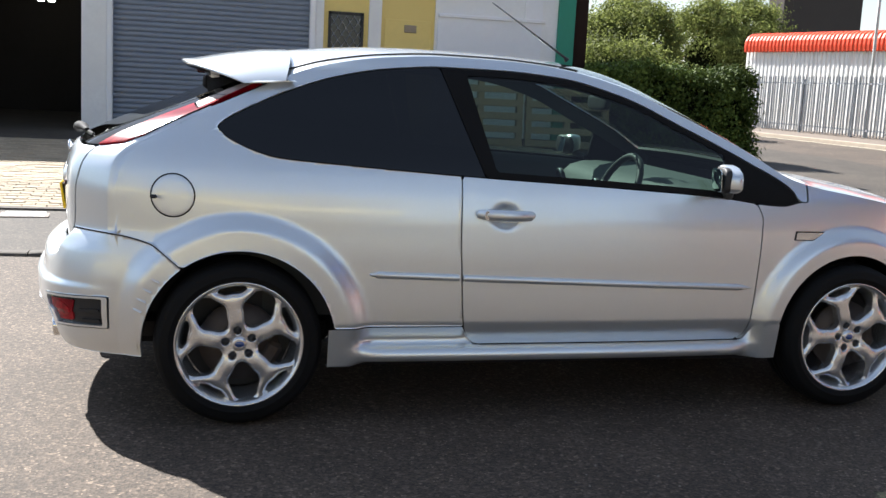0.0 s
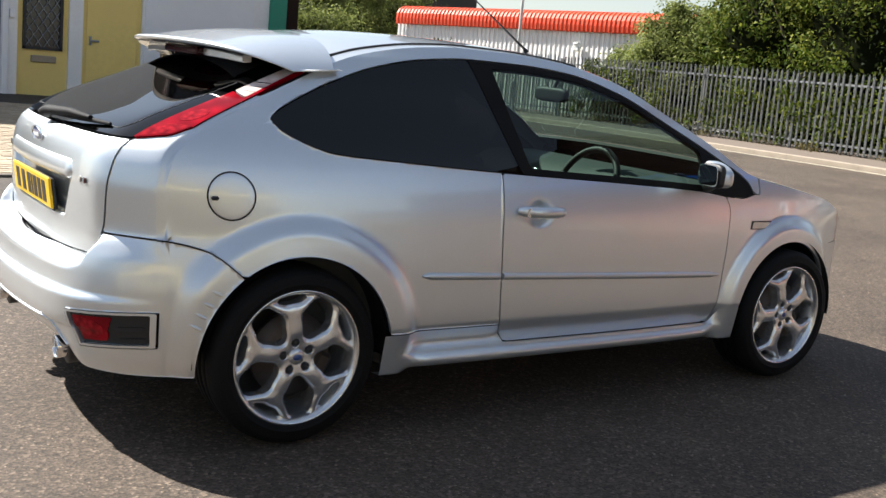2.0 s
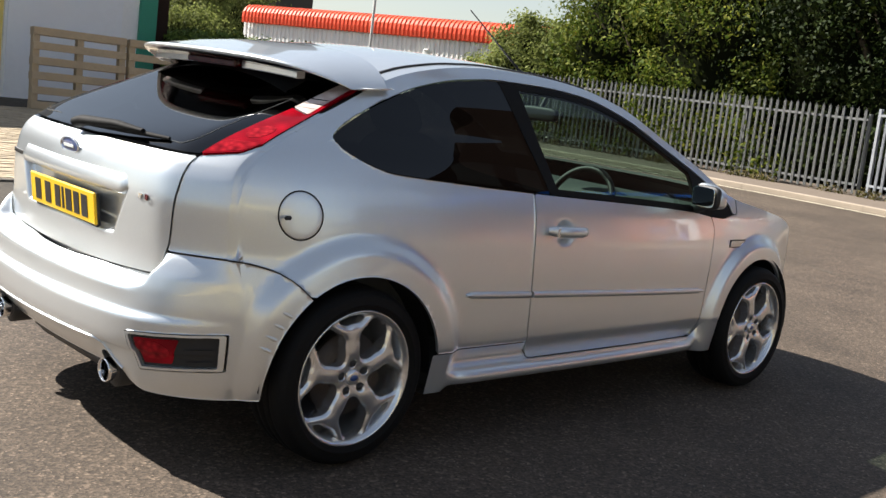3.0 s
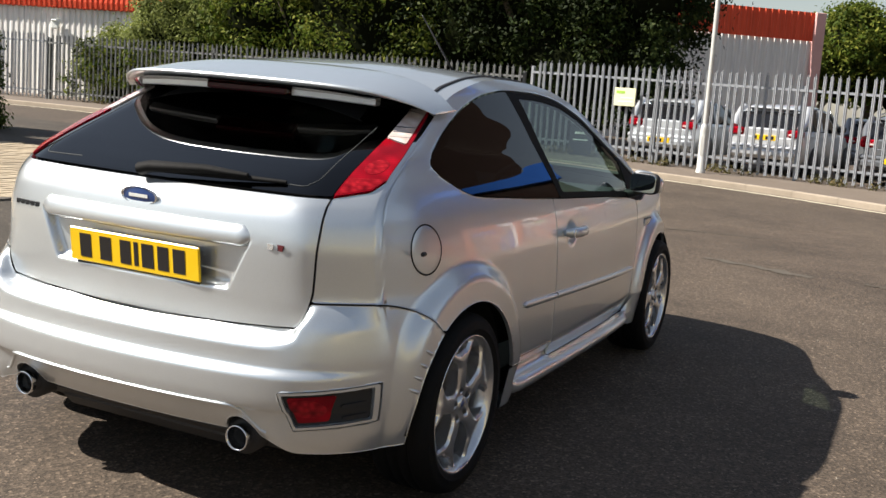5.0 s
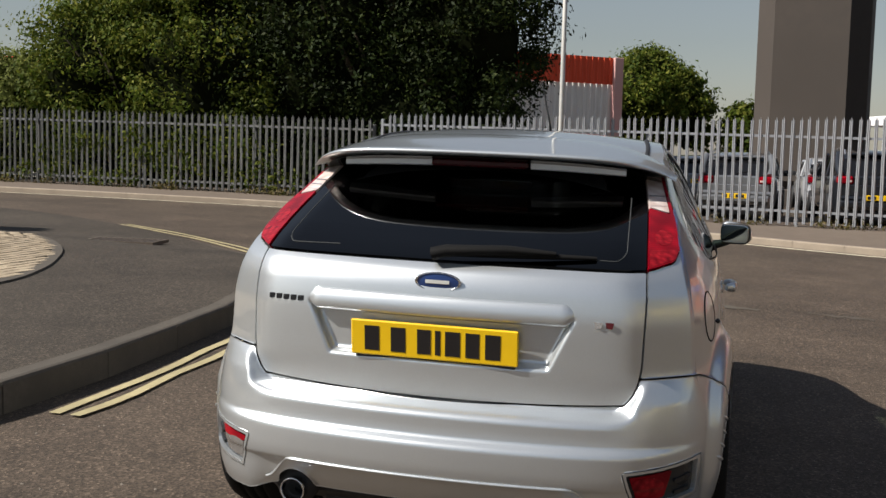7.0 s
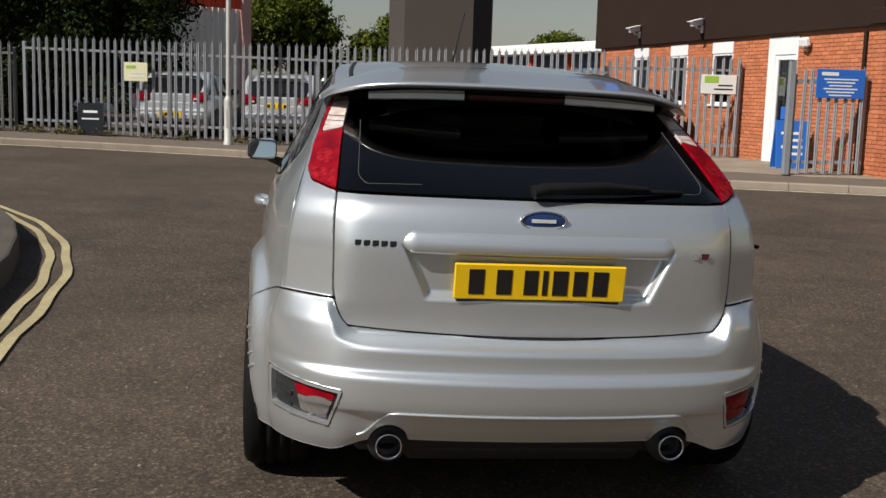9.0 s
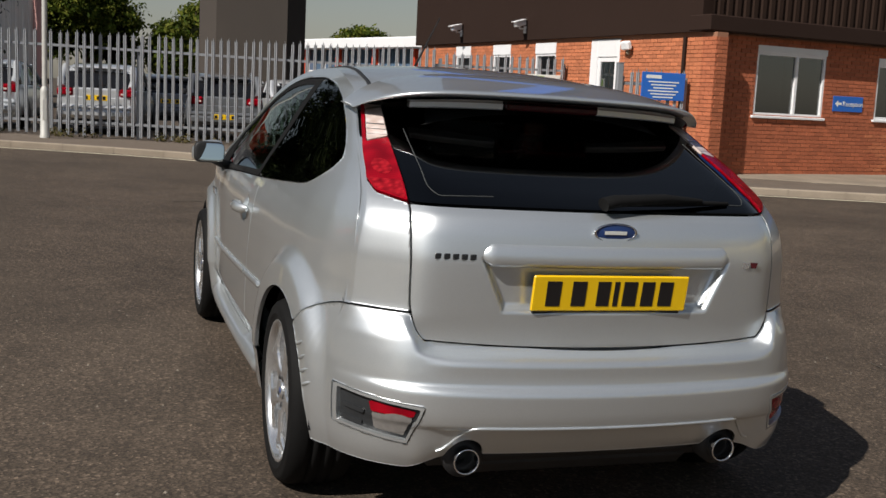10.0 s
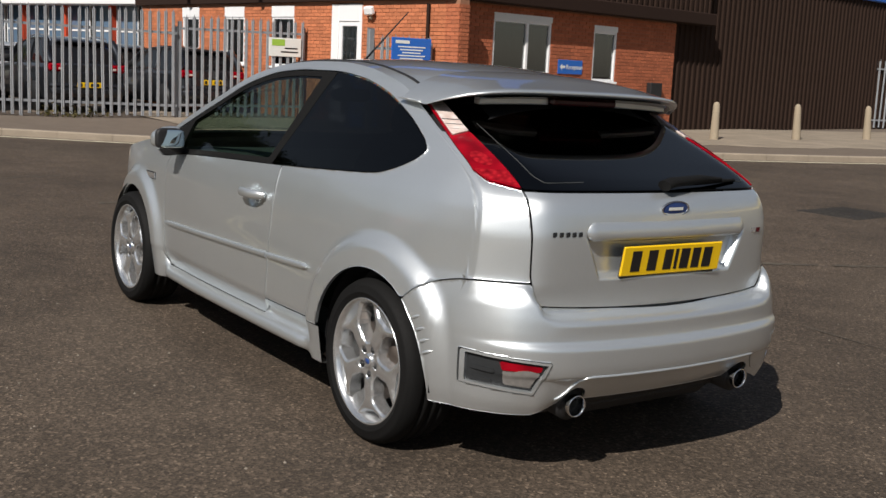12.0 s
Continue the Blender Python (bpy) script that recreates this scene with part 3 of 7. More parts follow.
def build_paving():
    apron = tagged(new("block_paving"), "buff concrete block paving with a rounded end", "paving", kind="structure")
    one = Shape().box((-0.0985, -0.0485, -0.03), (0.0985, 0.0485, 0.012), chamfer=0.006).mesh("paver")
    rest = Shape()
    rng = random.Random(4)
    count = 0
    bed = Shape()
    for j in range(60):
        y = 4.5 + j * 0.1
        shift = 0.1 if j % 2 else 0.0
        for i in range(-30, 66):
            x = i * 0.2 + shift - 1.0
            if x > 8 or x < -6.5 or not in_paving(x, y):
                continue
            z = north_height(x, y) + rng.uniform(-0.002, 0.003)
            near = (-2.4 < x < -0.9 and y < 6.2) or (4.4 < x and y < 6.6)
            if near and count < 300:
                put("paver", one, M["paver"], apron, m=pose(x, y, z, rng.uniform(-0.6, 0.6), rng.uniform(-0.6, 0.6), 0))
                count += 1
            else:
                rest.box((x - 0.0985, y - 0.0485, z - 0.01), (x + 0.0985, y + 0.0485, z + 0.012))
    put("pavers", rest.mesh("pavers"), M["paver"], apron)["kind"] = "stuff"
    rows = []
    for x in np.arange(-6.5, 6.86, 0.15):
        y = float(APRON(x))
        rows.append([(x, y - d, north_height(x, y) + h) for d, h in ((-0.02, 0.012), (0.1, 0.014), (0.12, -0.02))])
    put("edging", Shape().sheet(rows, smooth=False, flip=True).mesh("edging"), M["kerb"], apron, "narrow concrete edging")


# ---- fences ----
PALE_HALF = 0.034


def pale_mesh(height, name="pale"):
    """A W-section palisade pale with a three-pronged top."""
    s = Shape()
    xs = [-PALE_HALF, -0.017, 0.0, 0.017, PALE_HALF]
    dy = [0.0, 0.014, 0.004, 0.014, 0.0]
    tops = [height - 0.05, height - 0.075, height, height - 0.075, height - 0.05]
    front = [(x, d, 0.0) for x, d in zip(xs, dy)] + [(x, d, h) for x, d, h in zip(xs, dy, tops)]
    back = [(x, d - 0.004, z) for x, d, z in front]
    s.add(front, [(i + 1, i, i + 5, i + 6) for i in range(4)])
    s.add(back, [(i, i + 1, i + 6, i + 5) for i in range(4)])
    s.add(front + back, [(0, 10, 15, 5), (14, 4, 9, 19)] + [(i + 5, i + 15, i + 16, i + 6) for i in range(4)])
    return s.mesh(name)


def fence(label, a, b, base, height, pitch, material, group="palisade fence", post_every=2.75, lean=0.0, grow=0.0):
    """A run of steel palisade from a to b: pales, two rails, posts."""
    a, b = Vector((*b, 0)), Vector((*a, 0))
    way = (b - a).normalized()
    length = (b - a).length
    rng = random.Random(int(length * 100))
    turn = math.degrees(math.atan2(way.y, way.x))
    ob = thing("palisade_fence", label, "fence", group, at=Matrix.Translation(a) @ pose(0, 0, 0, 0, 0, turn))
    me = pale_mesh(height)
    n = int(length / pitch)
    for i in range(n):
        d = (i + 0.5) * pitch
        p = a + way * d
        put("pale", me, material, ob, m=pose(d, 0.02, base(p.x, p.y) + rng.uniform(0.03, 0.06), rng.uniform(-0.6, 0.6), rng.uniform(-0.7, 0.7) + lean, rng.uniform(-3, 3)) @ Matrix.Diagonal((1, 1, 1 + grow * (1 - d / length), 1)))
    for f in (0.13, 0.88):
        s = Shape()
        z0, z1 = base(a.x, a.y) + f * height, base(b.x, b.y) + f * height
        rows = []
        for d, z in ((0, z0), (length, z1)):
            rows.append([(d, 0.012, z - 0.025), (d, 0.012, z + 0.025), (d, -0.04, z + 0.025), (d, -0.04, z + 0.019), (d, 0.006, z + 0.019), (d, 0.006, z - 0.025), (d, 0.012, z - 0.025)])
        s.sheet(rows, smooth=False)
        put("rail", s.mesh("rail"), material, ob)
    m = max(1, round(length / post_every))
    post = Shape()
    h = height * 0.95
    for box in (((-0.03, -0.13, 0), (0.03, -0.122, h)), ((-0.03, -0.05, 0), (0.03, -0.042, h)), ((-0.004, -0.122, 0), (0.004, -0.05, h))):
        post.box(*box)
    pm = post.mesh("post")
    for i in range(m + 1):
        d = length * i / m
        p = a + way * d
        put("post", pm, material, ob, m=pose(d, 0, base(p.x, p.y)))
    return ob


def build_fences():
    fence("tall sunlit galvanised palisade fence before the car yard", (20.0, 6.6), (18.42, -5.6), east_height, 2.0, 0.158, M["steel"], grow=0.11)
    fence("older weathered palisade fence grown over with creeper, tree shade in its colour", (20.33, 21.8), (20.0, 6.8), east_height, 1.86, 0.162, M["old_shaded_steel"])
    fence("bare pale palisade fence beside the red-roofed unit", (20.6, 34.0), (20.33, 21.9), east_height, 1.9, 0.162, M["steel"])
    fence("galvanised palisade run ending at the gateway", (18.41, -5.68), (18.15, -8.45), east_height, 2.12, 0.16, M["steel"], post_every=3.5)
    gate = fence("palisade gate leaf carrying a blue sign", (14.05, -7.75), (13.95, -9.0), east_height, 1.86, 0.15, M["steel"], post_every=1.4)
    put("gate_post", Shape().box((-0.055, -0.055, 0), (0.055, 0.055, 1.98), chamfer=0.01).box((-0.06, -0.06, 1.98), (0.06, 0.06, 1.99)).mesh("gate_post"), M["steel"], gate, "square steel gate post", m=pose(1.34, 0, 0.12))
    fence("pale palisade fence at the far end of the brown shed", (16.4, -26.4), (15.0, -34.0), east_height, 2.1, 0.2, M["steel"])


# ---- buildings ----
def ribbed(s, a, b, z0, z1, pitch, depth, foot=0.55):
    """Trapezoid-ribbed sheet between two plan points, ribs standing up; outward is to the right of a to b."""
    a, b = Vector((*a, 0)), Vector((*b, 0))
    way = (b - a).normalized()
    out = Vector((way.y, -way.x, 0))
    n = max(1, int((b - a).length / pitch))
    pts = []
    for i in range(n):
        for f, d in ((0.0, 0), (0.5 - foot / 2, 0), (0.5 - foot / 2 + 0.12, 1), (0.5 + foot / 2 - 0.12, 1), (0.5 + foot / 2, 0)):
            pts.append(a + (b - a) * ((i + f) / n) + out * depth * d)
    pts.append(b)
    s.sheet([[(p.x, p.y, z0) for p in pts], [(p.x, p.y, z1) for p in pts]], smooth=False)
    return s


def wall_block(s, a, b, z0, z1, thick, m=None):
    """An upright slab between two plan points; its face lies on the line, its body to the left."""
    a, b = Vector((*a, 0)), Vector((*b, 0))
    way = (b - a).normalized()
    inn = Vector((-way.y, way.x, 0)) * thick
    s.prism([(p.x, p.y) for p in (a, b, b + inn, a + inn)], z0, z1)
    return s


NORTH_BASE = 0.36


def build_north():
    """The low white unit with shutter, yellow doors and green corner."""
    Y = 12.2
    b = thing("workshop_unit", "low white workshop unit with grey roller shutter and yellow panels", "building")
    s = Shape()
    for x0, x1, z0, z1 in ((-9.0, -5.2, 0.2, 5.0), (-5.2, -1.62, 3.1, 5.0), (-1.62, -1.2, 0.2, 5.0), (-1.2, 1.82, 3.3, 5.0), (1.82, 2.0, 0.2, 5.0), (2.0, 3.8, 2.75, 5.0), (2.72, 2.92, 0.2, 2.75), (3.8, 5.88, 0.2, 5.0)):
        put("wall", Shape().box((x0, Y, z0), (x1, Y + 0.3, z1)).mesh("wall"), M["off_white"], b)
    put("wall", s.box((5.3, Y + 0.3, 0.2), (5.88, Y + 7, 5.0)).mesh("wall"), M["off_white"], b)
    put("roof", Shape().box((-9, Y + 0.3, 4.6), (5.3, Y + 9, 4.8)).mesh("roof"), M["off_white"], b)
    # Near-black lining: the open bay's indoor shade is in its colour.
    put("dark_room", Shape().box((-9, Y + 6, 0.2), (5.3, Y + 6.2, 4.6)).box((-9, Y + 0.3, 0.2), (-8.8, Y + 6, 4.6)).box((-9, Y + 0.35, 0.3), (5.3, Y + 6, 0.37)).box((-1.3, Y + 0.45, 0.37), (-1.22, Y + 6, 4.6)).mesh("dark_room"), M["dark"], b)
    shutter = put("roller_shutter", Shape().box((-1.2, Y - 0.02, NORTH_BASE), (1.82, Y + 0.1, NORTH_BASE + 0.07), chamfer=0.01).mesh("roller_shutter"), M["shutter"], b, "closed blue-grey steel roller shutter")
    prof = [(0.0, 0.0), (0.022, 0.018), (0.026, 0.04), (0.022, 0.06), (0.0, 0.078)]
    slat = Shape().sheet([[(-1.2, -d, h) for d, h in prof], [(1.82, -d, h) for d, h in prof]], flip=True).mesh("slat")
    for i in range(38):
        put("slat", slat, M["shutter"], shutter, m=pose(0, Y + 0.12, NORTH_BASE + i * 0.078))
    put("guide_rail", Shape().box((-1.26, Y - 0.05, 0.3), (-1.17, Y + 0.06, 3.4), chamfer=0.01).mesh("guide_rail"), M["white"], b)
    put("guide_rail", Shape().box((1.78, Y - 0.05, 0.3), (1.87, Y + 0.06, 3.4), chamfer=0.01).mesh("guide_rail"), M["white"], b)
    put("switch_box", Shape().box((1.88, Y - 0.06, 1.62), (1.95, Y - 0.0, 1.74), chamfer=0.008).mesh("switch_box"), M["white"], b)
    # Yellow bay with a barred window, and the yellow door beside it.
    s = Shape()
    for lo, hi in (((2.0, Y + 0.06, 0.25), (2.72, Y + 0.12, 1.2)), ((2.0, Y + 0.06, 2.42), (2.72, Y + 0.12, 2.75)), ((2.0, Y + 0.06, 1.2), (2.08, Y + 0.12, 2.42)), ((2.64, Y + 0.06, 1.2), (2.72, Y + 0.12, 2.42))):
        s.box(lo, hi)
    put("panel", s.mesh("panel"), M["yellow"], b, "yellow painted panel")
    s = Shape()
    s.box((2.92, Y + 0.05, 0.3), (3.8, Y + 0.1, 2.75))
    s.box((2.98, Y + 0.035, 0.38), (3.74, Y + 0.052, 2.36), chamfer=0.008)
    door = put("door", s.mesh("door"), M["yellow"], b, "closed yellow painted door")
    put("handle", Shape().box((3.02, Y - 0.02, 1.38), (3.16, Y + 0.0, 1.41), chamfer=0.006).box((3.02, Y, 1.33), (3.05, Y + 0.04, 1.46)).mesh("handle"), M["steel"], door)
    put("vent", Shape().box((3.3, Y + 0.02, 2.16), (3.5, Y + 0.04, 2.28), chamfer=0.01).mesh("vent"), M["bollard"], door)
    s = Shape()
    for lo, hi in (((2.08, Y + 0.02, 1.2), (2.12, Y + 0.1, 2.42)), ((2.6, Y + 0.02, 1.2), (2.64, Y + 0.1, 2.42)), ((2.08, Y + 0.02, 1.2), (2.64, Y + 0.1, 1.24)), ((2.08, Y + 0.02, 2.38), (2.64, Y + 0.1, 2.42))):
        s.box(lo, hi)
    win = put("window", s.mesh("window"), M["black"], b, "dark window behind a diamond grille")
    put("pane", Shape().box((2.1, Y + 0.07, 1.22), (2.62, Y + 0.078, 2.4)).mesh("pane"), M["gloss_black"], win)
    s = Shape()
    for k in range(-6, 8):
        for sign in (1, -1):
            pts = []
            for f in np.linspace(0, 1, 25):
                x, z = 2.12 + 0.48 * f, 1.24 + k * 0.19 + (f if sign > 0 else 1 - f) * 0.48 * 1.5
                if 1.24 <= z <= 2.38:
                    pts.append((x, Y + 0.04, z))
            if len(pts) > 1:
                s.tube([pts[0], pts[-1]], 0.005, 6)
    put("grille", s.mesh("grille"), M["steel"], win)
    put("letter_plate", Shape().box((2.2, Y + 0.03, 1.02), (2.56, Y + 0.06, 1.12), chamfer=0.01).mesh("letter_plate"), M["bollard"], b)
    put("panel_frame", Shape().box((3.84, Y - 0.02, 0.3), (5.6, Y, 2.44)).box((3.84, Y - 0.05, 2.44), (5.66, Y, 2.5), chamfer=0.01).box((5.3, Y - 0.03, 2.5), (5.6, Y, 2.8)).mesh("panel_frame"), M["white"], b)
    put("corner_post", Shape().box((5.88, Y - 0.06, 0.2), (6.17, Y + 0.4, 5.0), chamfer=0.01).mesh("corner_post"), M["green"], b, "dark green corner post")
    put("return_wall", Shape().box((6.17, Y + 0.1, 0.2), (6.45, Y + 0.3, 5.0)).mesh("return_wall"), M["brown_trim"], b)
    lamp = plain("lamp_glow", (0.9, 0.9, 0.8))
    lamp.node_tree.nodes["Principled BSDF"].inputs["Emission Color"].default_value = (1, 0.95, 0.8, 1)
    lamp.node_tree.nodes["Principled BSDF"].inputs["Emission Strength"].default_value = 6
    for x in (-2.75, -2.55):
        tagged(put("strip_light", Shape().box((x - 0.06, Y + 4.9, 2.55), (x + 0.06, Y + 5.0, 2.62), chamfer=0.02).mesh("strip_light"), lamp), "small lit lamp deep inside the open bay", "lamp", "lamps in the bay")
    for x0, turn, lean in ((3.46, -3.0, -4.0), (4.78, -5.0, -6.0)):
        stack = thing("timber_pallet", "weathered timber pallet stood on edge before the white wall", "pallet", "pallets on edge", at=pose(x0, 10.32 - 0.06 * (x0 - 3.46), north_height(x0, 10.3) + 0.012, lean, 0, turn))
        for i in range(6):
            z = 0.0 + i * 0.192
            put("slat", Shape().box((0, -0.07, z), (1.27, -0.048, z + 0.1), chamfer=0.003).mesh("slat"), M["wood"], stack)
            if i in (0, 2, 3, 5):
                put("slat", Shape().box((0, 0.052, z), (1.27, 0.074, z + 0.1), chamfer=0.003).mesh("slat"), M["wood"], stack)
        for x in (0.0, 0.59, 1.18):
            put("stringer", Shape().box((x, -0.046, 0), (x + 0.09, 0.05, 1.06), chamfer=0.003).mesh("stringer"), M["wood"], stack)


KA = radians(7.5)
KX, KY = 13.75, -9.15
U1 = Vector((math.cos(KA), math.sin(KA), 0))
U2 = Vector((math.sin(KA), -math.cos(KA), 0))
WALL1 = Matrix(((U1.x, -U2.x, 0, KX), (U1.y, -U2.y, 0, KY), (0, 0, 1, 0), (0, 0, 0, 1)))  # x along the wall, y outward
WALL2 = Matrix(((U2.x, -U1.x, 0, KX), (U2.y, -U1.y, 0, KY), (0, 0, 1, 0), (0, 0, 0, 1)))


def brick_wall(parent, frame_m, length, z0, z1, holes, own):
    """Courses of bricks on a mortar bed; own(i, j) picks those that are objects of their own."""
    one = Shape().box((0, -0.02, 0), (0.215, 0.012, 0.065), chamfer=0.004).mesh("brick")
    rest = Shape()
    rng = random.Random(8)
    left = 300
    for j in range(int((z1 - z0) / 0.075)):
        z = z0 + j * 0.075
        for i in range(-1, int(length / 0.225) + 1):
            x = i * 0.225 + (0.1125 if j % 2 else 0)
            x1 = min(x + 0.215, length)
            x = max(x, 0)
            for a, b, c, d in holes:
                if c < z + 0.03 < d and x < b and x1 > a:
                    x, x1 = (x, min(x1, a)) if x < a else (max(x, b), x1)
            if x1 - x < 0.03:
                continue
            if left and x1 - x > 0.2 and own(x, z):
                put("brick", one, M["brick"], parent, m=frame_m @ pose(x, rng.uniform(-0.002, 0.003), z))
                left -= 1
            else:
                d = rng.uniform(0.009, 0.014)
                rest.box((x, -0.02, z), (x1, d, z + 0.065))
    ob = put("bricks", rest.mesh("bricks"), M["brick"], parent, m=frame_m)
    ob["kind"] = "stuff"


def framed_window(parent, frame_m, x0, x1, z0, z1, split, deep=0.06, name="window", head=0.0):
    """A white framed window with panes and a sill, in the wall's own axes."""
    s = Shape()
    w = 0.055
    for lo, hi in (((x0, -deep, z0), (x0 + w, 0.0, z1)), ((x1 - w, -deep, z0), (x1, 0.0, z1)), ((x0 + w, -deep, z0), (x1 - w, 0.0, z0 + w)), ((x0 + w, -deep, z1 - w), (x1 - w, 0.0, z1))):
        s.box(lo, hi, chamfer=0.006)
    for f in split:
        x = x0 + (x1 - x0) * f
        s.box((x - 0.035, -deep, z0 + w), (x + 0.035, 0.004, z1 - w), chamfer=0.006)
    if head:
        s.box((x0, -deep, z1), (x1, 0.02, z1 + head))
    ob = put(name, s.mesh(name), M["white"], parent, m=frame_m)
    put("sill", Shape().box((x0 - 0.05, -0.02, z0 - 0.05), (x1 + 0.05, 0.06, z0), chamfer=0.01).mesh("sill"), M["white"], ob)
    edges = [x0 + w] + [x0 + (x1 - x0) * f for f in split] + [x1 - w]
    for p, q in zip(edges, edges[1:]):
        put("pane", Shape().box((p + 0.01, -0.045, z0 + w), (q - 0.01, -0.04, z1 - w)).mesh("pane"), M["pane"], ob)
    # Near-black sheet behind the panes stands in for the room's shade.
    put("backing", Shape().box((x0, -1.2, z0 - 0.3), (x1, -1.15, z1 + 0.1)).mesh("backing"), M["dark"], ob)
    return ob


WINDOWS2 = ((1.3, 3.05, 1.28, 2.47, (0.58,)), (4.45, 5.27, 1.3, 2.4, ()))
WINDOWS1 = ((5.03, 5.93, 1.3, 2.42), (7.1, 7.98, 1.3, 2.42), (9.2, 10.05, 1.3, 2.42))


def build_reception():
    b = thing("office_building", "red-brick office with brown metal cladding above", "building")
    for m, length in ((WALL1, 12.3), (WALL2, 7.5)):
        holes = [(2.57, 3.63, 0, 2.7)] + [(a, c, z0, z1) for a, c, z0, z1 in WINDOWS1] if m is WALL1 else [(a, c, z0, z1) for a, c, z0, z1, _ in WINDOWS2]
        xs = sorted({0.0, length, *(h[0] for h in holes), *(h[1] for h in holes)})
        s = Shape()
        for p, q in zip(xs, xs[1:]):
            hole = next((h for h in holes if h[0] - 1e-6 <= p and q <= h[1] + 1e-6), None)
            if hole is None:
                s.box((p, -0.25, 0), (q, -0.004, 2.8))
            else:
                if hole[2] > 0:
                    s.box((p, -0.25, 0), (q, -0.004, hole[2]))
                s.box((p, -0.25, hole[3]), (q, -0.004, 2.8))
        wall = put("brick_wall", s.mesh("brick_wall"), M["mortar"], b, "orange-red brick wall", m=m)
        brick_wall(wall, Matrix(), length, 0.03, 2.72 if m is WALL1 else 2.8, holes, (lambda x, z: 1.0 > z > 0.2 and x > 4.2) if m is WALL2 else (lambda x, z: False))
    for a, c, z0, z1, split in WINDOWS2:
        framed_window(b, WALL2, a, c, z0, z1 - 0.0, split, head=0.12)
    for a, c, z0, z1 in WINDOWS1:
        framed_window(b, WALL1, a, c, z0, z1, (), head=0.24)
    s = Shape()
    for lo, hi in (((2.57, -0.08, 0.1), (2.66, 0.01, 2.68)), ((3.38, -0.08, 0.1), (3.63, 0.01, 2.68)), ((2.66, -0.08, 2.32), (3.38, 0.01, 2.68)), ((2.66, -0.06, 0.1), (2.76, -0.01, 2.32)), ((3.28, -0.06, 0.1), (3.38, -0.01, 2.32)), ((2.76, -0.06, 0.1), (3.28, -0.01, 0.4)), ((2.76, -0.06, 2.22), (3.28, -0.01, 2.32))):
        s.box(lo, hi, chamfer=0.006)
    door = put("door", s.mesh("door"), M["white"], b, "white glazed entrance door", m=WALL1)
    put("pane", Shape().box((2.76, -0.045, 0.4), (3.28, -0.04, 2.22)).mesh("pane"), M["pane"], door)
    # Same near-black sheet, for the shade behind the door glass.
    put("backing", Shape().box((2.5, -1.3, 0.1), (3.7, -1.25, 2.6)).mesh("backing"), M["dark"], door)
    put("notice", Shape().box((2.86, -0.039, 1.05), (3.1, -0.036, 1.3)).mesh("notice"), M["blue"], door)
    # Cladding above, with an overhanging eave along the road side.
    s = Shape()
    s.box((-0.05, -0.3, 2.74), (12.5, 0.1, 7.0))
    put("cladding", s.mesh("cladding"), M["brown_trim"], b, "plain dark brown cladding", m=WALL1)
    s = Shape()
    ribbed(s, (0.0, 0.0), (8.6, 0.0), 3.02, 7.0, 0.2, -0.03)
    s.v = [(x, 0.2 + y * -1, z) for x, y, z in s.v]
    put("cladding", s.mesh("cladding"), M["brown_sheet"], b, "ribbed dark brown cladding", m=WALL2)
    put("eave", Shape().box((-0.12, -0.3, 2.75), (8.75, 0.3, 3.04), chamfer=0.02).mesh("eave"), M["brown_trim"], b, m=WALL2)
    pier = put("corner_pier", Shape().box((-0.376, -0.25, 0), (-0.002, -0.004, 2.73)).mesh("corner_pier"), M["mortar"], b, "short brick pier at the corner", m=WALL1)
    brick_wall(pier, Matrix.Translation((-0.38, 0, 0)), 0.38, 0.03, 2.72, [], lambda x, z: False)
    brick_wall(pier, Matrix.Translation((-0.38, -0.25, 0)) @ pose(0, 0, 0, 0, 0, 90), 0.25, 0.03, 2.72, [], lambda x, z: False)
    put("fascia", Shape().box((-0.3, -8.6, 7.0), (12.7, 0.35, 7.9), chamfer=0.03).mesh("fascia"), M["roof_blue"], b, "bright blue fascia", m=WALL1)
    put("upper_block", Shape().box((0.3, -8.3, 7.9), (12.4, -0.6, 13.0), chamfer=0.03).mesh("upper_block"), M["brown_trim"], b, m=WALL1)
    put("drainpipe", Shape().tube([(0.45, 0.06, 0.1), (0.45, 0.06, 2.66)], 0.035, 10).mesh("drainpipe"), M["brown_trim"], b, m=WALL1)
    put("meter_box", Shape().box((6.5, 0.0, 0.6), (6.95, 0.14, 1.32), chamfer=0.015).tube([(6.6, 0.06, 0.05), (6.6, 0.06, 0.6)], 0.03, 8).mesh("meter_box"), M["black"], b, "dark meter box on the brick", m=WALL2)
    shed = thing("clad_shed", "long dark brown ribbed metal shed", "building")
    s = Shape()
    ribbed(s, (7.5, 0.0), (34.0, 0.0), 0.05, 4.0, 0.22, 0.035)
    s.v = [(x, -0.1 - y, z) for x, y, z in s.v]
    s.f = [f[::-1] for f in s.f]
    s.box((7.5, -6, 0.0), (34, -0.2, 4.0))
    put("wall", s.mesh("wall"), M["brown_sheet"], shed, m=WALL2)
    put("roof_fascia", Shape().box((8.7, -6, 4.0), (34.1, 0.0, 4.5), chamfer=0.03).mesh("roof_fascia"), M["roof_blue"], shed, "bright blue roof edge", m=WALL2)
    put("upper_wall", Shape().box((8.8, -9.0, 3.9), (34, -6.2, 12.0), chamfer=0.02).mesh("upper_wall"), M["brown_sheet"], shed, m=WALL2)
    put("door", Shape().box((19.5, -0.12, 0.3), (20.8, -0.03, 2.5), chamfer=0.02).mesh("door"), M["dark"], shed, m=WALL2)
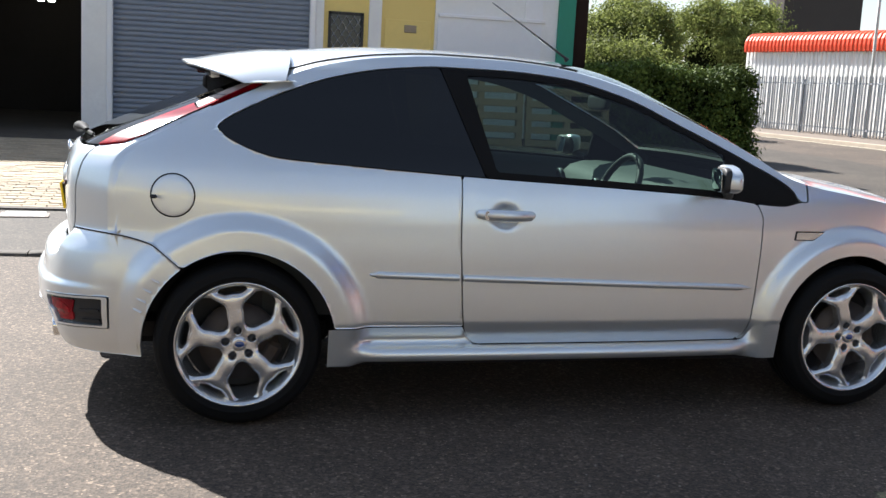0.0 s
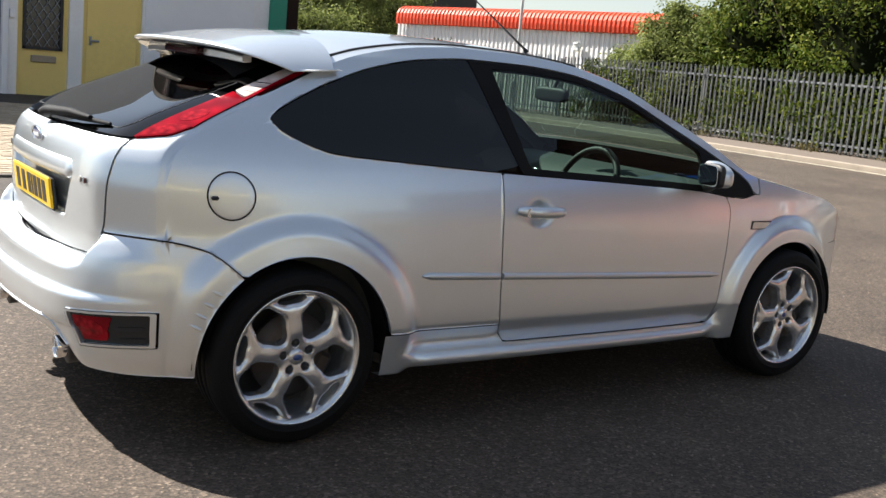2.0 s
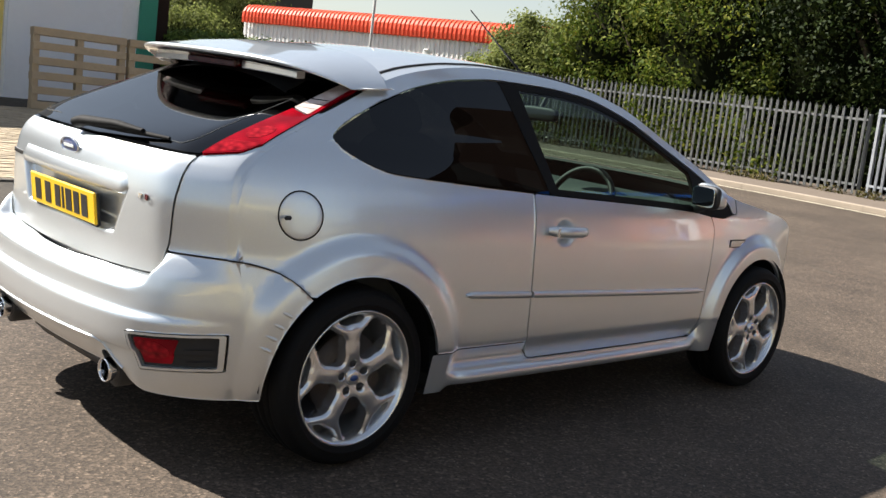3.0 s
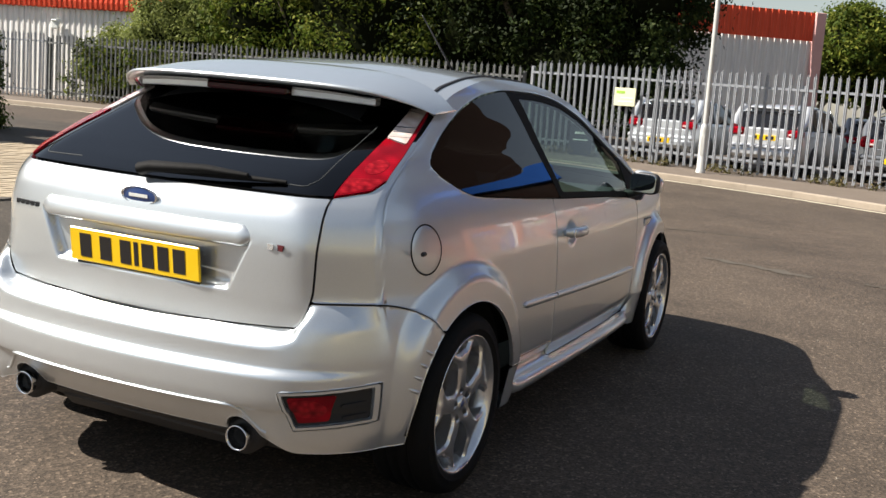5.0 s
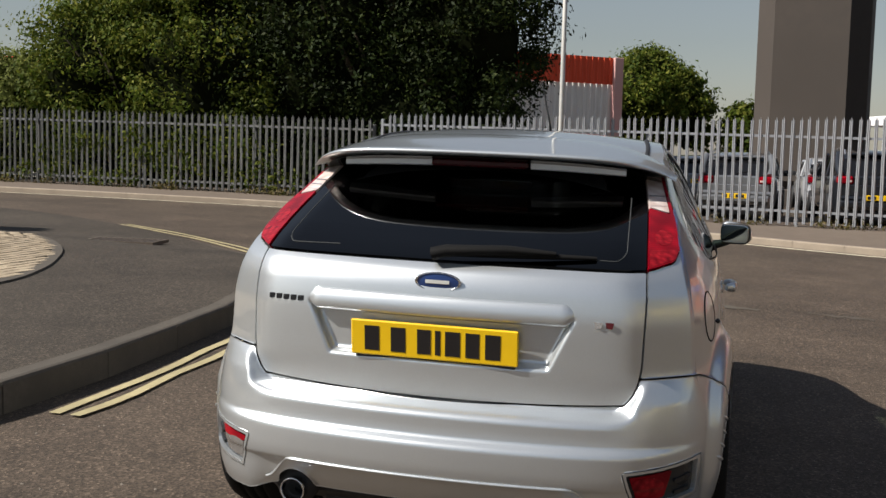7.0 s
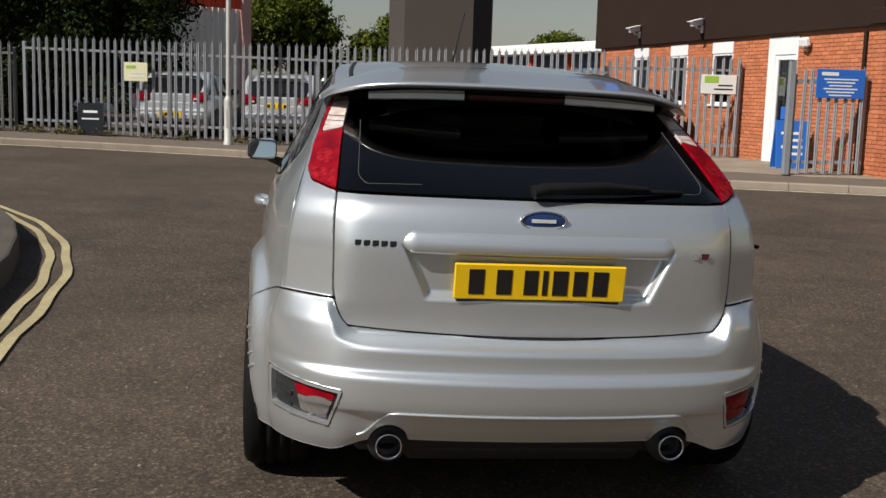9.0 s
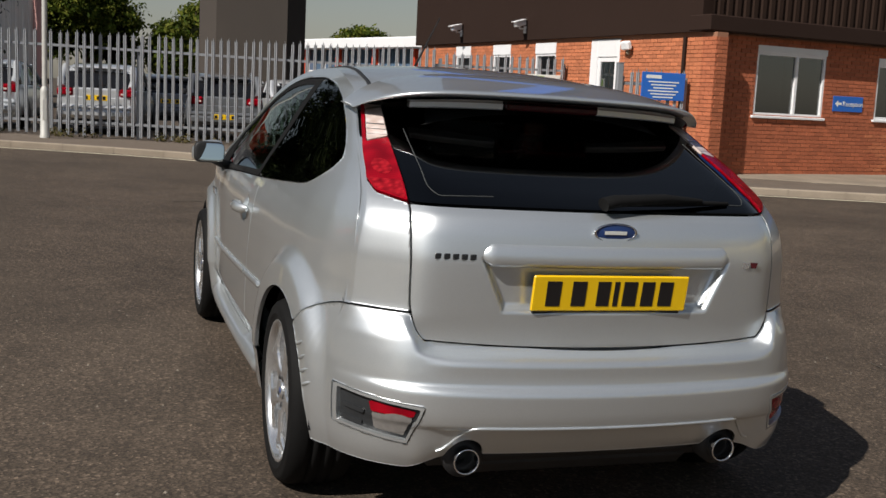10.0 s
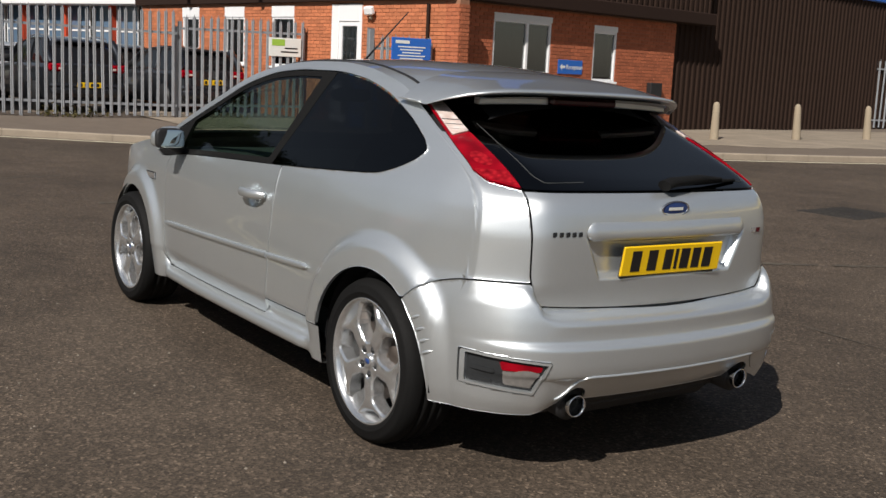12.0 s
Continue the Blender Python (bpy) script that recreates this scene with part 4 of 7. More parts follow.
    sign = thing("reception_sign", "small blue wall sign reading Reception with a white arrow", "sign", at=WALL2)
    put("board", Shape().box((3.3, 0.016, 1.43), (4.1, 0.03, 1.73), chamfer=0.004).mesh("board"), M["blue"], sign)
    put("arrow", Shape().prism([(0, 0.0), (0.07, 0.07), (0.07, 0.025), (0.17, 0.025), (0.17, -0.025), (0.07, -0.025), (0.07, -0.07)], 0, 0.003, Matrix.Translation((3.36, 0.032, 1.58)) @ pose(0, 0, 0, 90)).mesh("arrow"), M["sign_white"], sign)
    text_part("word", "Reception", 0.135, M["sign_white"], sign, Matrix.Translation((3.555, 0.034, 1.538)) @ pose(0, 0, 0, 90), mirror=True)


def text_part(name, words, size, material, parent, m, mirror=False):
    """Lettering in the built-in font, turned into a mesh."""
    data = bpy.data.curves.new(name, "FONT")
    data.body, data.size, data.extrude = words, size, 0.0015
    tmp = bpy.data.objects.new(name, data)
    scene.collection.objects.link(tmp)
    me = bpy.data.meshes.new_from_object(tmp.evaluated_get(bpy.context.evaluated_depsgraph_get()))
    bpy.data.objects.remove(tmp)
    return put(name, me, material, parent, m=m)


# ---- planting ----
def leaf_cloud(name, blobs, count, size, seed, clumps=150):
    """Many small folded leaves gathered in clumps round the skins of rounded masses: (x, y, z, rx, ry, rz) each."""
    rng = np.random.default_rng(seed)
    centres, spread = [], []
    area = np.array([(b[3] * b[4] + b[4] * b[5] + b[3] * b[5]) for b in blobs])
    for b, share in zip(blobs, area / area.sum()):
        n = max(12, int(clumps * len(blobs) * share))
        d = rng.normal(size=(n, 3))
        d /= np.linalg.norm(d, axis=1, keepdims=True)
        d[:, 2] = np.where(d[:, 2] < -0.75, -d[:, 2], d[:, 2])
        rad = rng.uniform(0.78, 1.1, size=(n, 1))
        centres.append(np.array(b[:3]) + d * np.array(b[3:]) * rad)
        spread.append(np.full(n, 0.12 * min(b[3:]) + 0.07) * rng.uniform(0.6, 1.35, n))
    centres, spread = np.concatenate(centres), np.concatenate(spread)
    pick = rng.integers(0, len(centres), count)
    off = rng.normal(size=(count, 3)) * np.array((1, 1, 0.75))
    at = centres[pick] + off * spread[pick][:, None]
    n = 0.7 * rng.normal(size=(count, 3)) + 0.8 * off + np.array((0, 0, 0.4))
    n /= np.linalg.norm(n, axis=1, keepdims=True)
    u = np.cross(n, rng.normal(size=(count, 3)))
    u /= np.maximum(np.linalg.norm(u, axis=1, keepdims=True), 1e-6)
    w = np.cross(n, u)
    s = size * rng.uniform(0.55, 1.35, (count, 1))
    quads = np.stack([at - u * s, at + w * s * 0.5 + n * s * 0.12, at + u * s, at - w * s * 0.5 + n * s * 0.12], 1)
    me = bpy.data.meshes.new(name)
    me.vertices.add(count * 4)
    me.vertices.foreach_set("co", quads.reshape(-1).astype(np.float32))
    me.loops.add(count * 4)
    me.loops.foreach_set("vertex_index", np.arange(count * 4, dtype=np.int32))
    me.polygons.add(count)
    me.polygons.foreach_set("loop_start", np.arange(0, count * 4, 4, dtype=np.int32))
    me.update(calc_edges=True)
    return me


def lumpy(s, blob, scale, seed):
    """A knobbly filler for the inside of a bush; near-black in place of shade."""
    rng = random.Random(seed)
    ph = [rng.uniform(0, 6.3) for _ in range(6)]
    x, y, z, a, b, c = blob
    rows = []
    for i in range(17):
        t = -math.pi / 2 + math.pi * i / 16
        row = []
        for k in range(33):
            f = 2 * math.pi * k / 32
            r = scale * (1 + 0.13 * math.sin(3 * f + ph[0] + 2 * t) + 0.1 * math.sin(5 * f + ph[1]) * math.cos(4 * t + ph[2]) + 0.07 * math.sin(7 * t + ph[3]))
            row.append((x + a * r * math.cos(t) * math.cos(f), y + b * r * math.cos(t) * math.sin(f), z + c * r * math.sin(t)))
        rows.append(row)
    return s.sheet(rows)


def plant(name, label, category, blobs, count, size, leaf, seed, foot, group="", core=0.7, trunk=0.16):
    """A tree or shrub: stem with limbs, leaves, and a near-black core for inner shade."""
    ob = thing(name, label, category, group)
    s = Shape()
    rng = random.Random(seed)
    fx, fy, fz = foot
    fork = fz + 0.35 * (blobs[0][2] - fz)
    s.tube([(fx, fy, fz - 0.1), (fx + 0.03, fy, fz + 0.25), (fx + 0.06, fy + 0.04, fork)], [trunk * 1.3, trunk, trunk * 0.8], 10)
    for b in blobs:
        for k in range(4):
            a = rng.uniform(0, 6.28)
            tip = (b[0] + 0.7 * b[3] * math.cos(a), b[1] + 0.7 * b[4] * math.sin(a), b[2] + rng.uniform(0.0, 0.8) * b[5])
            mid = tuple((p + q) / 2 + rng.uniform(-0.2, 0.2) for p, q in zip((fx, fy, fork), tip))
            s.tube([(fx + 0.06, fy + 0.04, fork - 0.05), mid, tip], [trunk * 0.6, trunk * 0.35, trunk * 0.08], 7)
    put("trunk", s.mesh("trunk"), M["bark"], ob)
    put("crown", leaf_cloud("crown", blobs, count, size, seed), leaf, ob)
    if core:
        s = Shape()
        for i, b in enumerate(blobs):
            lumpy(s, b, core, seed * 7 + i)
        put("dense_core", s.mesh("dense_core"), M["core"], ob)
    return ob


def build_planting():
    # D is the leaf colour darkened for shade, S the one brightened for sun.
    L, D, S = M["leaf_light"], M["leaf_shaded"], M["leaf_sunlit"]
    row = "greenery behind the fence"
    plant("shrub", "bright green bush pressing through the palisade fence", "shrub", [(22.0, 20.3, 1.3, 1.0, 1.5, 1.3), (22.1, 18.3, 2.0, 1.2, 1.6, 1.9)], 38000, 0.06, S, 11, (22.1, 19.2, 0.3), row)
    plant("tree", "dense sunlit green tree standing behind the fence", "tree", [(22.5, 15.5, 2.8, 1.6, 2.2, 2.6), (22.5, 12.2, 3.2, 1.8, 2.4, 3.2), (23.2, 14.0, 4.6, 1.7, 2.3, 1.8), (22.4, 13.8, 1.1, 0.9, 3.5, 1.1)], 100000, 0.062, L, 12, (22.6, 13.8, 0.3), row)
    plant("tree", "large broadleaf tree overhanging the fence, its leaves coloured as if shaded", "tree", [(22.8, 9.0, 4.4, 2.0, 2.5, 3.4), (22.9, 5.3, 4.7, 1.8, 2.0, 2.9), (22.6, 6.4, 2.3, 1.5, 2.6, 1.7), (23.4, 10.6, 3.0, 1.7, 1.9, 2.7), (22.9, 7.8, 7.2, 2.0, 2.6, 1.6), (22.4, 8.3, 1.0, 0.9, 3.2, 1.0)], 130000, 0.064, D, 13, (23.0, 7.6, 0.3), row, trunk=0.24)
    far = "trees beyond the hedge"
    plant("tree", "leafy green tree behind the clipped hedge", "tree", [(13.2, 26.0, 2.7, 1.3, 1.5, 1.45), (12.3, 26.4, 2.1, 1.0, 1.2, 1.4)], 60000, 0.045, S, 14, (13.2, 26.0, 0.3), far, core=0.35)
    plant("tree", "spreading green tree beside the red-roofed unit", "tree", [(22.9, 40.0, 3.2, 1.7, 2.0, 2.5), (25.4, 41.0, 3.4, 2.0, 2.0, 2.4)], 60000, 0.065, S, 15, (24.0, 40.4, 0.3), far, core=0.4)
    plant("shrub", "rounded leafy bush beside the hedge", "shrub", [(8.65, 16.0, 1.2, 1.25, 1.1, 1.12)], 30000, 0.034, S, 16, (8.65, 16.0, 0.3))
    plant("tree", "distant tree beyond the car yard", "tree", [(50, 2.3, 4.4, 2.4, 1.9, 2.2), (50, 0.3, 3.6, 1.6, 1.2, 1.9)], 22000, 0.11, L, 17, (50, 1.4, 0.3), "distant trees", trunk=0.25)
    plant("tree", "small distant tree beyond the car yard", "tree", [(50, -2.3, 2.7, 1.1, 0.9, 1.4)], 3000, 0.14, L, 18, (50, -2.2, 0.3), "distant trees", core=0.5)
    plant("tree", "distant tree line behind the yard", "tree", [(70, 5, 4.5, 3, 3, 2.2), (70, 10, 5, 3, 3.5, 2.5)], 12000, 0.2, L, 19, (70, 6, 0.3), "distant trees", trunk=0.3)
    plant("tree", "dark tree at the edge of the far yard", "tree", [(58, -4.6, 3.6, 2.2, 1.3, 2.0)], 6000, 0.16, L, 20, (58, -4.6, 0.3), "distant trees", trunk=0.25)
    plant("tree", "low green tree above the far roof", "tree", [(75, -18.2, 4.6, 2.2, 2.3, 1.3)], 6000, 0.16, L, 21, (75, -18.2, 0.3), "distant trees", trunk=0.3)
    # Clipped hedge.
    rng = np.random.default_rng(5)
    hedge = thing("hedge", "long clipped green hedge with a flat top", "hedge")
    n = 26000
    lo, hi = np.array((6.5, 11.6, 0.3)), np.array((9.25, 13.1, 1.74))
    p = rng.uniform(lo, hi, (n, 3))
    face = rng.integers(0, 4, n)
    p[face == 0, 1] = lo[1]
    p[face == 1, 2] = hi[2]
    p[face == 2, 0] = lo[0]
    p[face == 3, 0] = hi[0]
    wave = 0.06 * np.sin(p[:, 0] * 3.1 + p[:, 2] * 2) + 0.05 * np.sin(p[:, 0] * 7 + 1)
    p[:, 2] += np.where(face == 1, wave, 0)
    p[:, 1] += np.where(face == 0, wave, 0)
    me = leaf_cloud("leaves", [(*q, 0.05, 0.05, 0.05) for q in p[:900]], 2 * n, 0.034, 6, clumps=12)
    put("leaves", me, M["leaf_hedge"], hedge)
    # Near-black block inside the leaves carries the hedge's inner shade.
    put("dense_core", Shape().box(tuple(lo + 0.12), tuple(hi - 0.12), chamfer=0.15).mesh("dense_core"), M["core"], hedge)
    # Creeper on the old fence.
    rnd = random.Random(31)
    for y0, y1, top, amount in ((9.0, 12.5, 1.2, 1600), (12.5, 16.5, 1.4, 2200), (17.0, 21.5, 1.7, 3600)):
        blobs = []
        for _ in range(16):
            y = rnd.uniform(y0, y1)
            x = 20.0 + (y - 6.8) * 0.022 + 0.05
            z = rnd.uniform(0.1, 1.0) * top
            blobs.append((x, y, 0.35 + z, 0.07, rnd.uniform(0.25, 0.7), rnd.uniform(0.15, 0.35)))
        ob = thing("creeper", "patchy green creeper clinging to the palisade pales", "plant", "creeper on the fence")
        put("leaves", leaf_cloud("leaves", blobs, amount, 0.05, int(y0 * 10), clumps=14), L, ob)
        s = Shape()
        for b in blobs:
            s.tube([(b[0], b[1] + 0.2, 0.28), (b[0] + 0.03, b[1] - 0.1, 0.4 * b[2] + 0.2), (b[0], b[1], b[2] + 0.1)], [0.012, 0.009, 0.004], 5)
        put("stems", s.mesh("stems"), M["bark"], ob)["kind"] = "stuff"
    # Weeds at the fence foot.
    blobs = []
    for _ in range(46):
        y = rnd.uniform(-4.5, 20)
        x = 18.5 + (y + 4.95) * 0.13 if y < 6.6 else 20.0 + (y - 6.8) * 0.022
        blobs.append((x - 0.1, y, east_height(x, y) + 0.05, 0.1, rnd.uniform(0.08, 0.25), 0.05))
    tagged(put("weeds", leaf_cloud("weeds", blobs, 2600, 0.035, 77, clumps=6), M["leaf_dry"]), "straggling weeds along the fence foot", "weeds", kind="stuff")


# ---- farther buildings ----
def ribbed_band(s, a, b, profile, pitch, depth):
    """Ribbed sheet that follows a profile of (outward, height) pairs, carried from a to b."""
    a, b = Vector((*a, 0)), Vector((*b, 0))
    way = (b - a).normalized()
    out = Vector((way.y, -way.x, 0))
    n = int((b - a).length / pitch)
    rows = []
    for i in range(n):
        for f, d in ((0.0, 0), (0.25, 0), (0.35, 1), (0.75, 1), (0.85, 0)):
            p = a + (b - a) * ((i + f) / n)
            rows.append([tuple(p + out * (o + depth * d) + Vector((0, 0, h + depth * d * 0.5))) for o, h in profile])
    return s.sheet(rows, smooth=False)


def build_far():
    unit = thing("red_roofed_unit", "white ribbed industrial unit with a rounded red eave", "building")
    for a, b in (((21.1, 32.9), (24.0, 20.9)), ((24.0, 20.9), (26.6, 10.1))):
        put("wall", ribbed(Shape(), a, b, 0.2, 3.36, 0.2, 0.02).mesh("wall"), M["white_sheet"], unit)
        put("eave", ribbed_band(Shape(), a, b, [(0.06, 3.28), (0.14, 3.3), (0.16, 3.5), (0.13, 3.7), (0.03, 3.86), (-0.15, 3.97), (-0.5, 4.02), (-3.0, 4.1)], 0.18, 0.03).mesh("eave"), M["red_sheet"], unit, "rounded red ribbed eave")
    put("wall", Shape().box((21.25, 32.6, 0.2), (34, 32.85, 3.9)).mesh("wall"), M["white_sheet"], unit, "plain end wall")
    put("roof", Shape().prism([(24.1, 32.8), (27, 20.9), (29.6, 10.3), (35, 10.3), (35, 32.8)], 4.0, 4.1).mesh("roof"), M["white_sheet"], unit)
    put("wall_light", Shape().box((-0.12, -0.14, -0.14), (0.0, 0.14, 0.14), chamfer=0.04).box((-0.16, -0.1, 0.1), (0.0, 0.1, 0.16), chamfer=0.02).mesh("wall_light"), M["sign_white"], unit, "small pale wall light", m=pose(23.1, 24.3, 2.75, 0, 0, 14))
    far = thing("red_banded_unit", "far pale ribbed unit with a red band along its top", "building")
    a, b = (37.8, 13.2), (45, 3.6)
    put("wall", ribbed(Shape(), a, b, 0.2, 4.76, 0.3, 0.04).mesh("wall"), M["white_sheet"], far)
    put("red_band", ribbed(Shape(), (37.76, 13.14), (44.96, 3.54), 4.75, 5.94, 0.3, 0.04).mesh("red_band"), M["red_sheet"], far, "red fascia band")
    put("end_panel", Shape().box((-0.25, -0.45, 0.2), (0.25, 0.0, 5.94), chamfer=0.02).mesh("end_panel"), M["pinkish"], far, "faded pink end panel", m=pose(45, 3.6, 0, 0, 0, 36))
    put("roof", Shape().prism([(38.0, 13.4), (45.2, 3.8), (56, 11.9), (48.8, 21.5)], 5.7, 5.9).mesh("roof"), M["white_sheet"], far)
    put("wall", wall_block(Shape(), (45.2, 3.6), (56, 11.7), 0.2, 5.7, 0.2).mesh("wall"), M["white_sheet"], far)
    for at, w, d, h, turn in (((35.6, -4.2), 3.65, 3.0, 22.0, -11), ((54, 80), 3.0, 8.5, 30.0, 8)):
        pier = thing("viaduct_pier", "tall brown-grey concrete viaduct pier", "pier", "viaduct piers", at=pose(at[0], at[1], 0.2, 0, 0, turn))
        put("shaft", Shape().box((-d / 2, -w / 2, 0), (d / 2, w / 2, h), chamfer=0.17 * w).mesh("shaft"), M["concrete"], pier)
        put("footing", Shape().box((-d / 2 - 0.4, -w / 2 - 0.4, -0.3), (d / 2 + 0.4, w / 2 + 0.4, 0.35), chamfer=0.05).mesh("footing"), M["concrete"], pier)
    a, b = Vector((60, -9.8, 0)), Vector((44.4, -15.0, 0))
    m = Matrix.Translation(b) @ pose(0, 0, 0, 0, 0, math.degrees(math.atan2((a - b).y, (a - b).x)))
    n = (a - b).length
    show = thing("showroom", "distant white showroom with blue-grey windows and red columns", "building", at=m)
    put("roof_band", Shape().box((-0.3, -9, 3.6), (n + 0.3, 0.5, 4.15), chamfer=0.05).mesh("roof_band"), M["white"], show)
    put("wall", Shape().box((0, -8, 0.2), (n, -0.4, 1.2)).box((0, -1.4, 1.2), (n, -1.2, 3.6)).mesh("wall"), M["wall_far"], show)
    k = 9
    for i in range(k):
        x0, x1 = n * i / k, n * (i + 1) / k
        win = put("window", Shape().box((x0 + 0.1, -0.36, 2.38), (x1 - 0.1, -0.3, 2.46)).box((x0 + 0.1, -0.36, 1.2), (x0 + 0.16, -0.3, 3.6)).box((x1 - 0.16, -0.36, 1.2), (x1 - 0.1, -0.3, 3.6)).mesh("window"), M["white"], show)
        put("pane", Shape().box((x0 + 0.16, -0.34, 1.2), (x1 - 0.16, -0.33, 3.6)).mesh("pane"), M["blue_glass"], win)
    for i in range(0, k + 1, 2):
        put("column", Shape().box((n * i / k - 0.12, -0.3, 0.2), (n * i / k + 0.12, 0.0, 3.6), chamfer=0.03).mesh("column"), M["red_sheet"], show, "red column")
    # Unseen plain walls, added to close the place and shape reflections and fill light.
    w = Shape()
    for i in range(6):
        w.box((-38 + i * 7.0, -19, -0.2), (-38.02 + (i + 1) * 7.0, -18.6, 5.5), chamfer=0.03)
    south = tagged(put("wall_south", w.mesh("wall_south"), M["wall_block"]), "unseen grey wall with a yellow fascia, added to darken the car's side", "wall", kind="structure")
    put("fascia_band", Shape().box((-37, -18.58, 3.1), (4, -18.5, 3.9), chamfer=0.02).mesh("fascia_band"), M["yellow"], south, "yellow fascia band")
    w = Shape()
    for i in range(10):
        w.box((-38, -35 + i * 7.0, -0.2), (-37.6, -35.02 + (i + 1) * 7.0, 5.0), chamfer=0.03)
    tagged(put("wall_west", w.mesh("wall_west"), M["off_white"]), "unseen pale wall at the road's end, added for window reflections", "wall", kind="structure")


# ---- the car yard ----
def parked_car(label, at, paint, length=4.2, width=1.74, high=1.5, plate=0.715, rails=False):
    """A parked car; its tail lies at the origin and it points along +x."""
    car = thing("parked_car", label, "car", "cars parked behind the fence", at=at)
    belt = 0.65 * high
    ends = curve([(0, 0.8), (0.12, 0.93), (0.5, 0.99), (1.5, 1.0), (length - 0.9, 0.98), (length - 0.25, 0.86), (length, 0.66)])
    deck = curve([(0, belt - 0.1), (0.06, belt), (2.2, belt - 0.02), (length - 1.0, belt - 0.08), (length - 0.3, belt - 0.2), (length, belt - 0.36)])
    rows = []
    for x in np.linspace(0, length, 36):
        w, z = float(ends(x)) * width / 2, float(deck(x))
        half = [(w * 0.86, 0.2), (w * 0.97, 0.32), (w, 0.5), (w, 0.62), (w * 0.985, z - 0.12), (w * 0.955, z - 0.02), (w * 0.9, z), (0, z + 0.03)]
        rows.append([(x, y, h) for y, h in half] + [(x, -y, h) for y, h in half[-2::-1]])
    s = Shape().sheet(rows)
    s.add(rows[0], [tuple(range(len(rows[0])))])
    s.add(rows[-1], [tuple(range(len(rows[0])))[::-1]])
    body = put("body", s.mesh("body"), paint, car)
    roof_line = curve([(0.03, belt), (0.14, belt + 0.12), (0.52, high - 0.08), (0.85, high - 0.03), (1.4, high), (2.0, high - 0.04), (2.35, high - 0.13), (3.0, belt + 0.02)])

    def cabin(x, f):
        z = float(roof_line(x))
        w = float(ends(x)) * width / 2
        t = max(0.0, (z - belt) / (high - belt))
        half = [(w * 0.93, belt - 0.03), (w * (0.93 - 0.13 * t), belt + (z - belt) * 0.8), (w * (0.9 - 0.16 * t), belt + (z - belt) * 0.93), (w * 0.66, z), (0, z + 0.015)]
        return [(x, y * f, h) for y, h in half] + [(x, -y * f, h) for y, h in half[-2::-1]]

    xs = np.linspace(0.03, 2.98, 40)
    put("glazing", Shape().sheet([cabin(x, 1.0) for x in xs]).mesh("glazing"), M["gloss_black"], body, "dark car glass")
    rows = [[(x, y, z + 0.006) for x, y, z in cabin(x, 1.0)[2:7]] for x in np.linspace(0.36, 2.2, 18)]
    put("roof", Shape().sheet(rows).mesh("roof"), paint, body)
    for k in (-1, 1):
        for lean in ((0.05, 0.52), (2.95, 2.2), (1.28, 1.28)):
            pts = []
            for f in (0.0, 0.35, 0.7, 1.0):
                x = lean[0] + (lean[1] - lean[0]) * f
                c = cabin(x, 1.0)
                h = belt + (high - 0.07 - belt) * f
                i = 0 if lean[0] == lean[1] else 1
                w = float(ends(x)) * width / 2 * (0.935 - 0.14 * f)
                pts.append((x, k * (w + 0.004), h if lean[0] == lean[1] else min(h, float(roof_line(x)))))
            put("pillar", Shape().tube(pts, 0.085 if lean[0] < 0.2 else 0.035, 8).mesh("pillar"), paint, body)
        lamp = put("tail_lamp", Shape().box((-0.045, min(k * 0.47, k * 0.79) * width / 1.74, belt - 0.17), (0.14, max(k * 0.47, k * 0.79) * width / 1.74, belt + 0.0), chamfer=0.035).mesh("tail_lamp"), M["lens_red"], body, "red tail lamp")
        put("reversing_lens", Shape().box((-0.052, min(k * 0.5, k * 0.6) * width / 1.74, belt - 0.13), (0.0, max(k * 0.5, k * 0.6) * width / 1.74, belt - 0.08), chamfer=0.012).mesh("reversing_lens"), M["lens_clear"], lamp)
        if rails:
            put("roof_rail", Shape().tube([(0.5, k * width * 0.335, high - 0.1), (0.6, k * width * 0.335, high - 0.0), (1.3, k * width * 0.34, high + 0.045), (2.0, k * width * 0.335, high - 0.0), (2.1, k * width * 0.335, high - 0.1)], 0.016, 8).mesh("roof_rail"), M["alloy"], body)
        put("door_mirror", Shape().sheet(superball(0.06, 0.1, 0.07, nu=12, nv=8)).mesh("door_mirror"), M["black"], car, m=pose(2.45, k * (width / 2 + 0.08), belt + 0.07))
        for x in (0.72, length - 0.8):
            wheel = thing("wheel", "", "")
            wheel.parent = car
            wheel.matrix_local = pose(x, k * (width / 2 - 0.1), 0.3, 0, 0, 0 if k > 0 else 180)
            put("tyre", YARD["tyre"], M["rubber"], wheel)
            put("rim", YARD["rim"], M["alloy"], wheel)
            put("arch", Shape().lathe([(0.345, 0.09), (0.35, 0.106), (0.0, 0.104)], 28).mesh("arch"), M["black"], wheel)
    put("bumper", Shape().box((-0.15, -width / 2 * 0.88, 0.34), (0.1, width / 2 * 0.88, 0.57), chamfer=0.075).box((-0.12, -width / 2 * 0.9, 0.52), (0.12, width / 2 * 0.9, 0.63), chamfer=0.045).mesh("bumper"), paint, body)
    put("tailgate", Shape().box((-0.05, -width * 0.345, 0.6), (0.1, width * 0.345, belt - 0.16), chamfer=0.04).box((-0.03, -width * 0.27, belt - 0.2), (0.1, width * 0.27, belt + 0.01), chamfer=0.035).mesh("tailgate"), paint, body)
    put("gate_spoiler", Shape().box((0.3, -width * 0.31, high - 0.115), (0.62, width * 0.31, high - 0.075), chamfer=0.018).mesh("gate_spoiler"), paint, body)
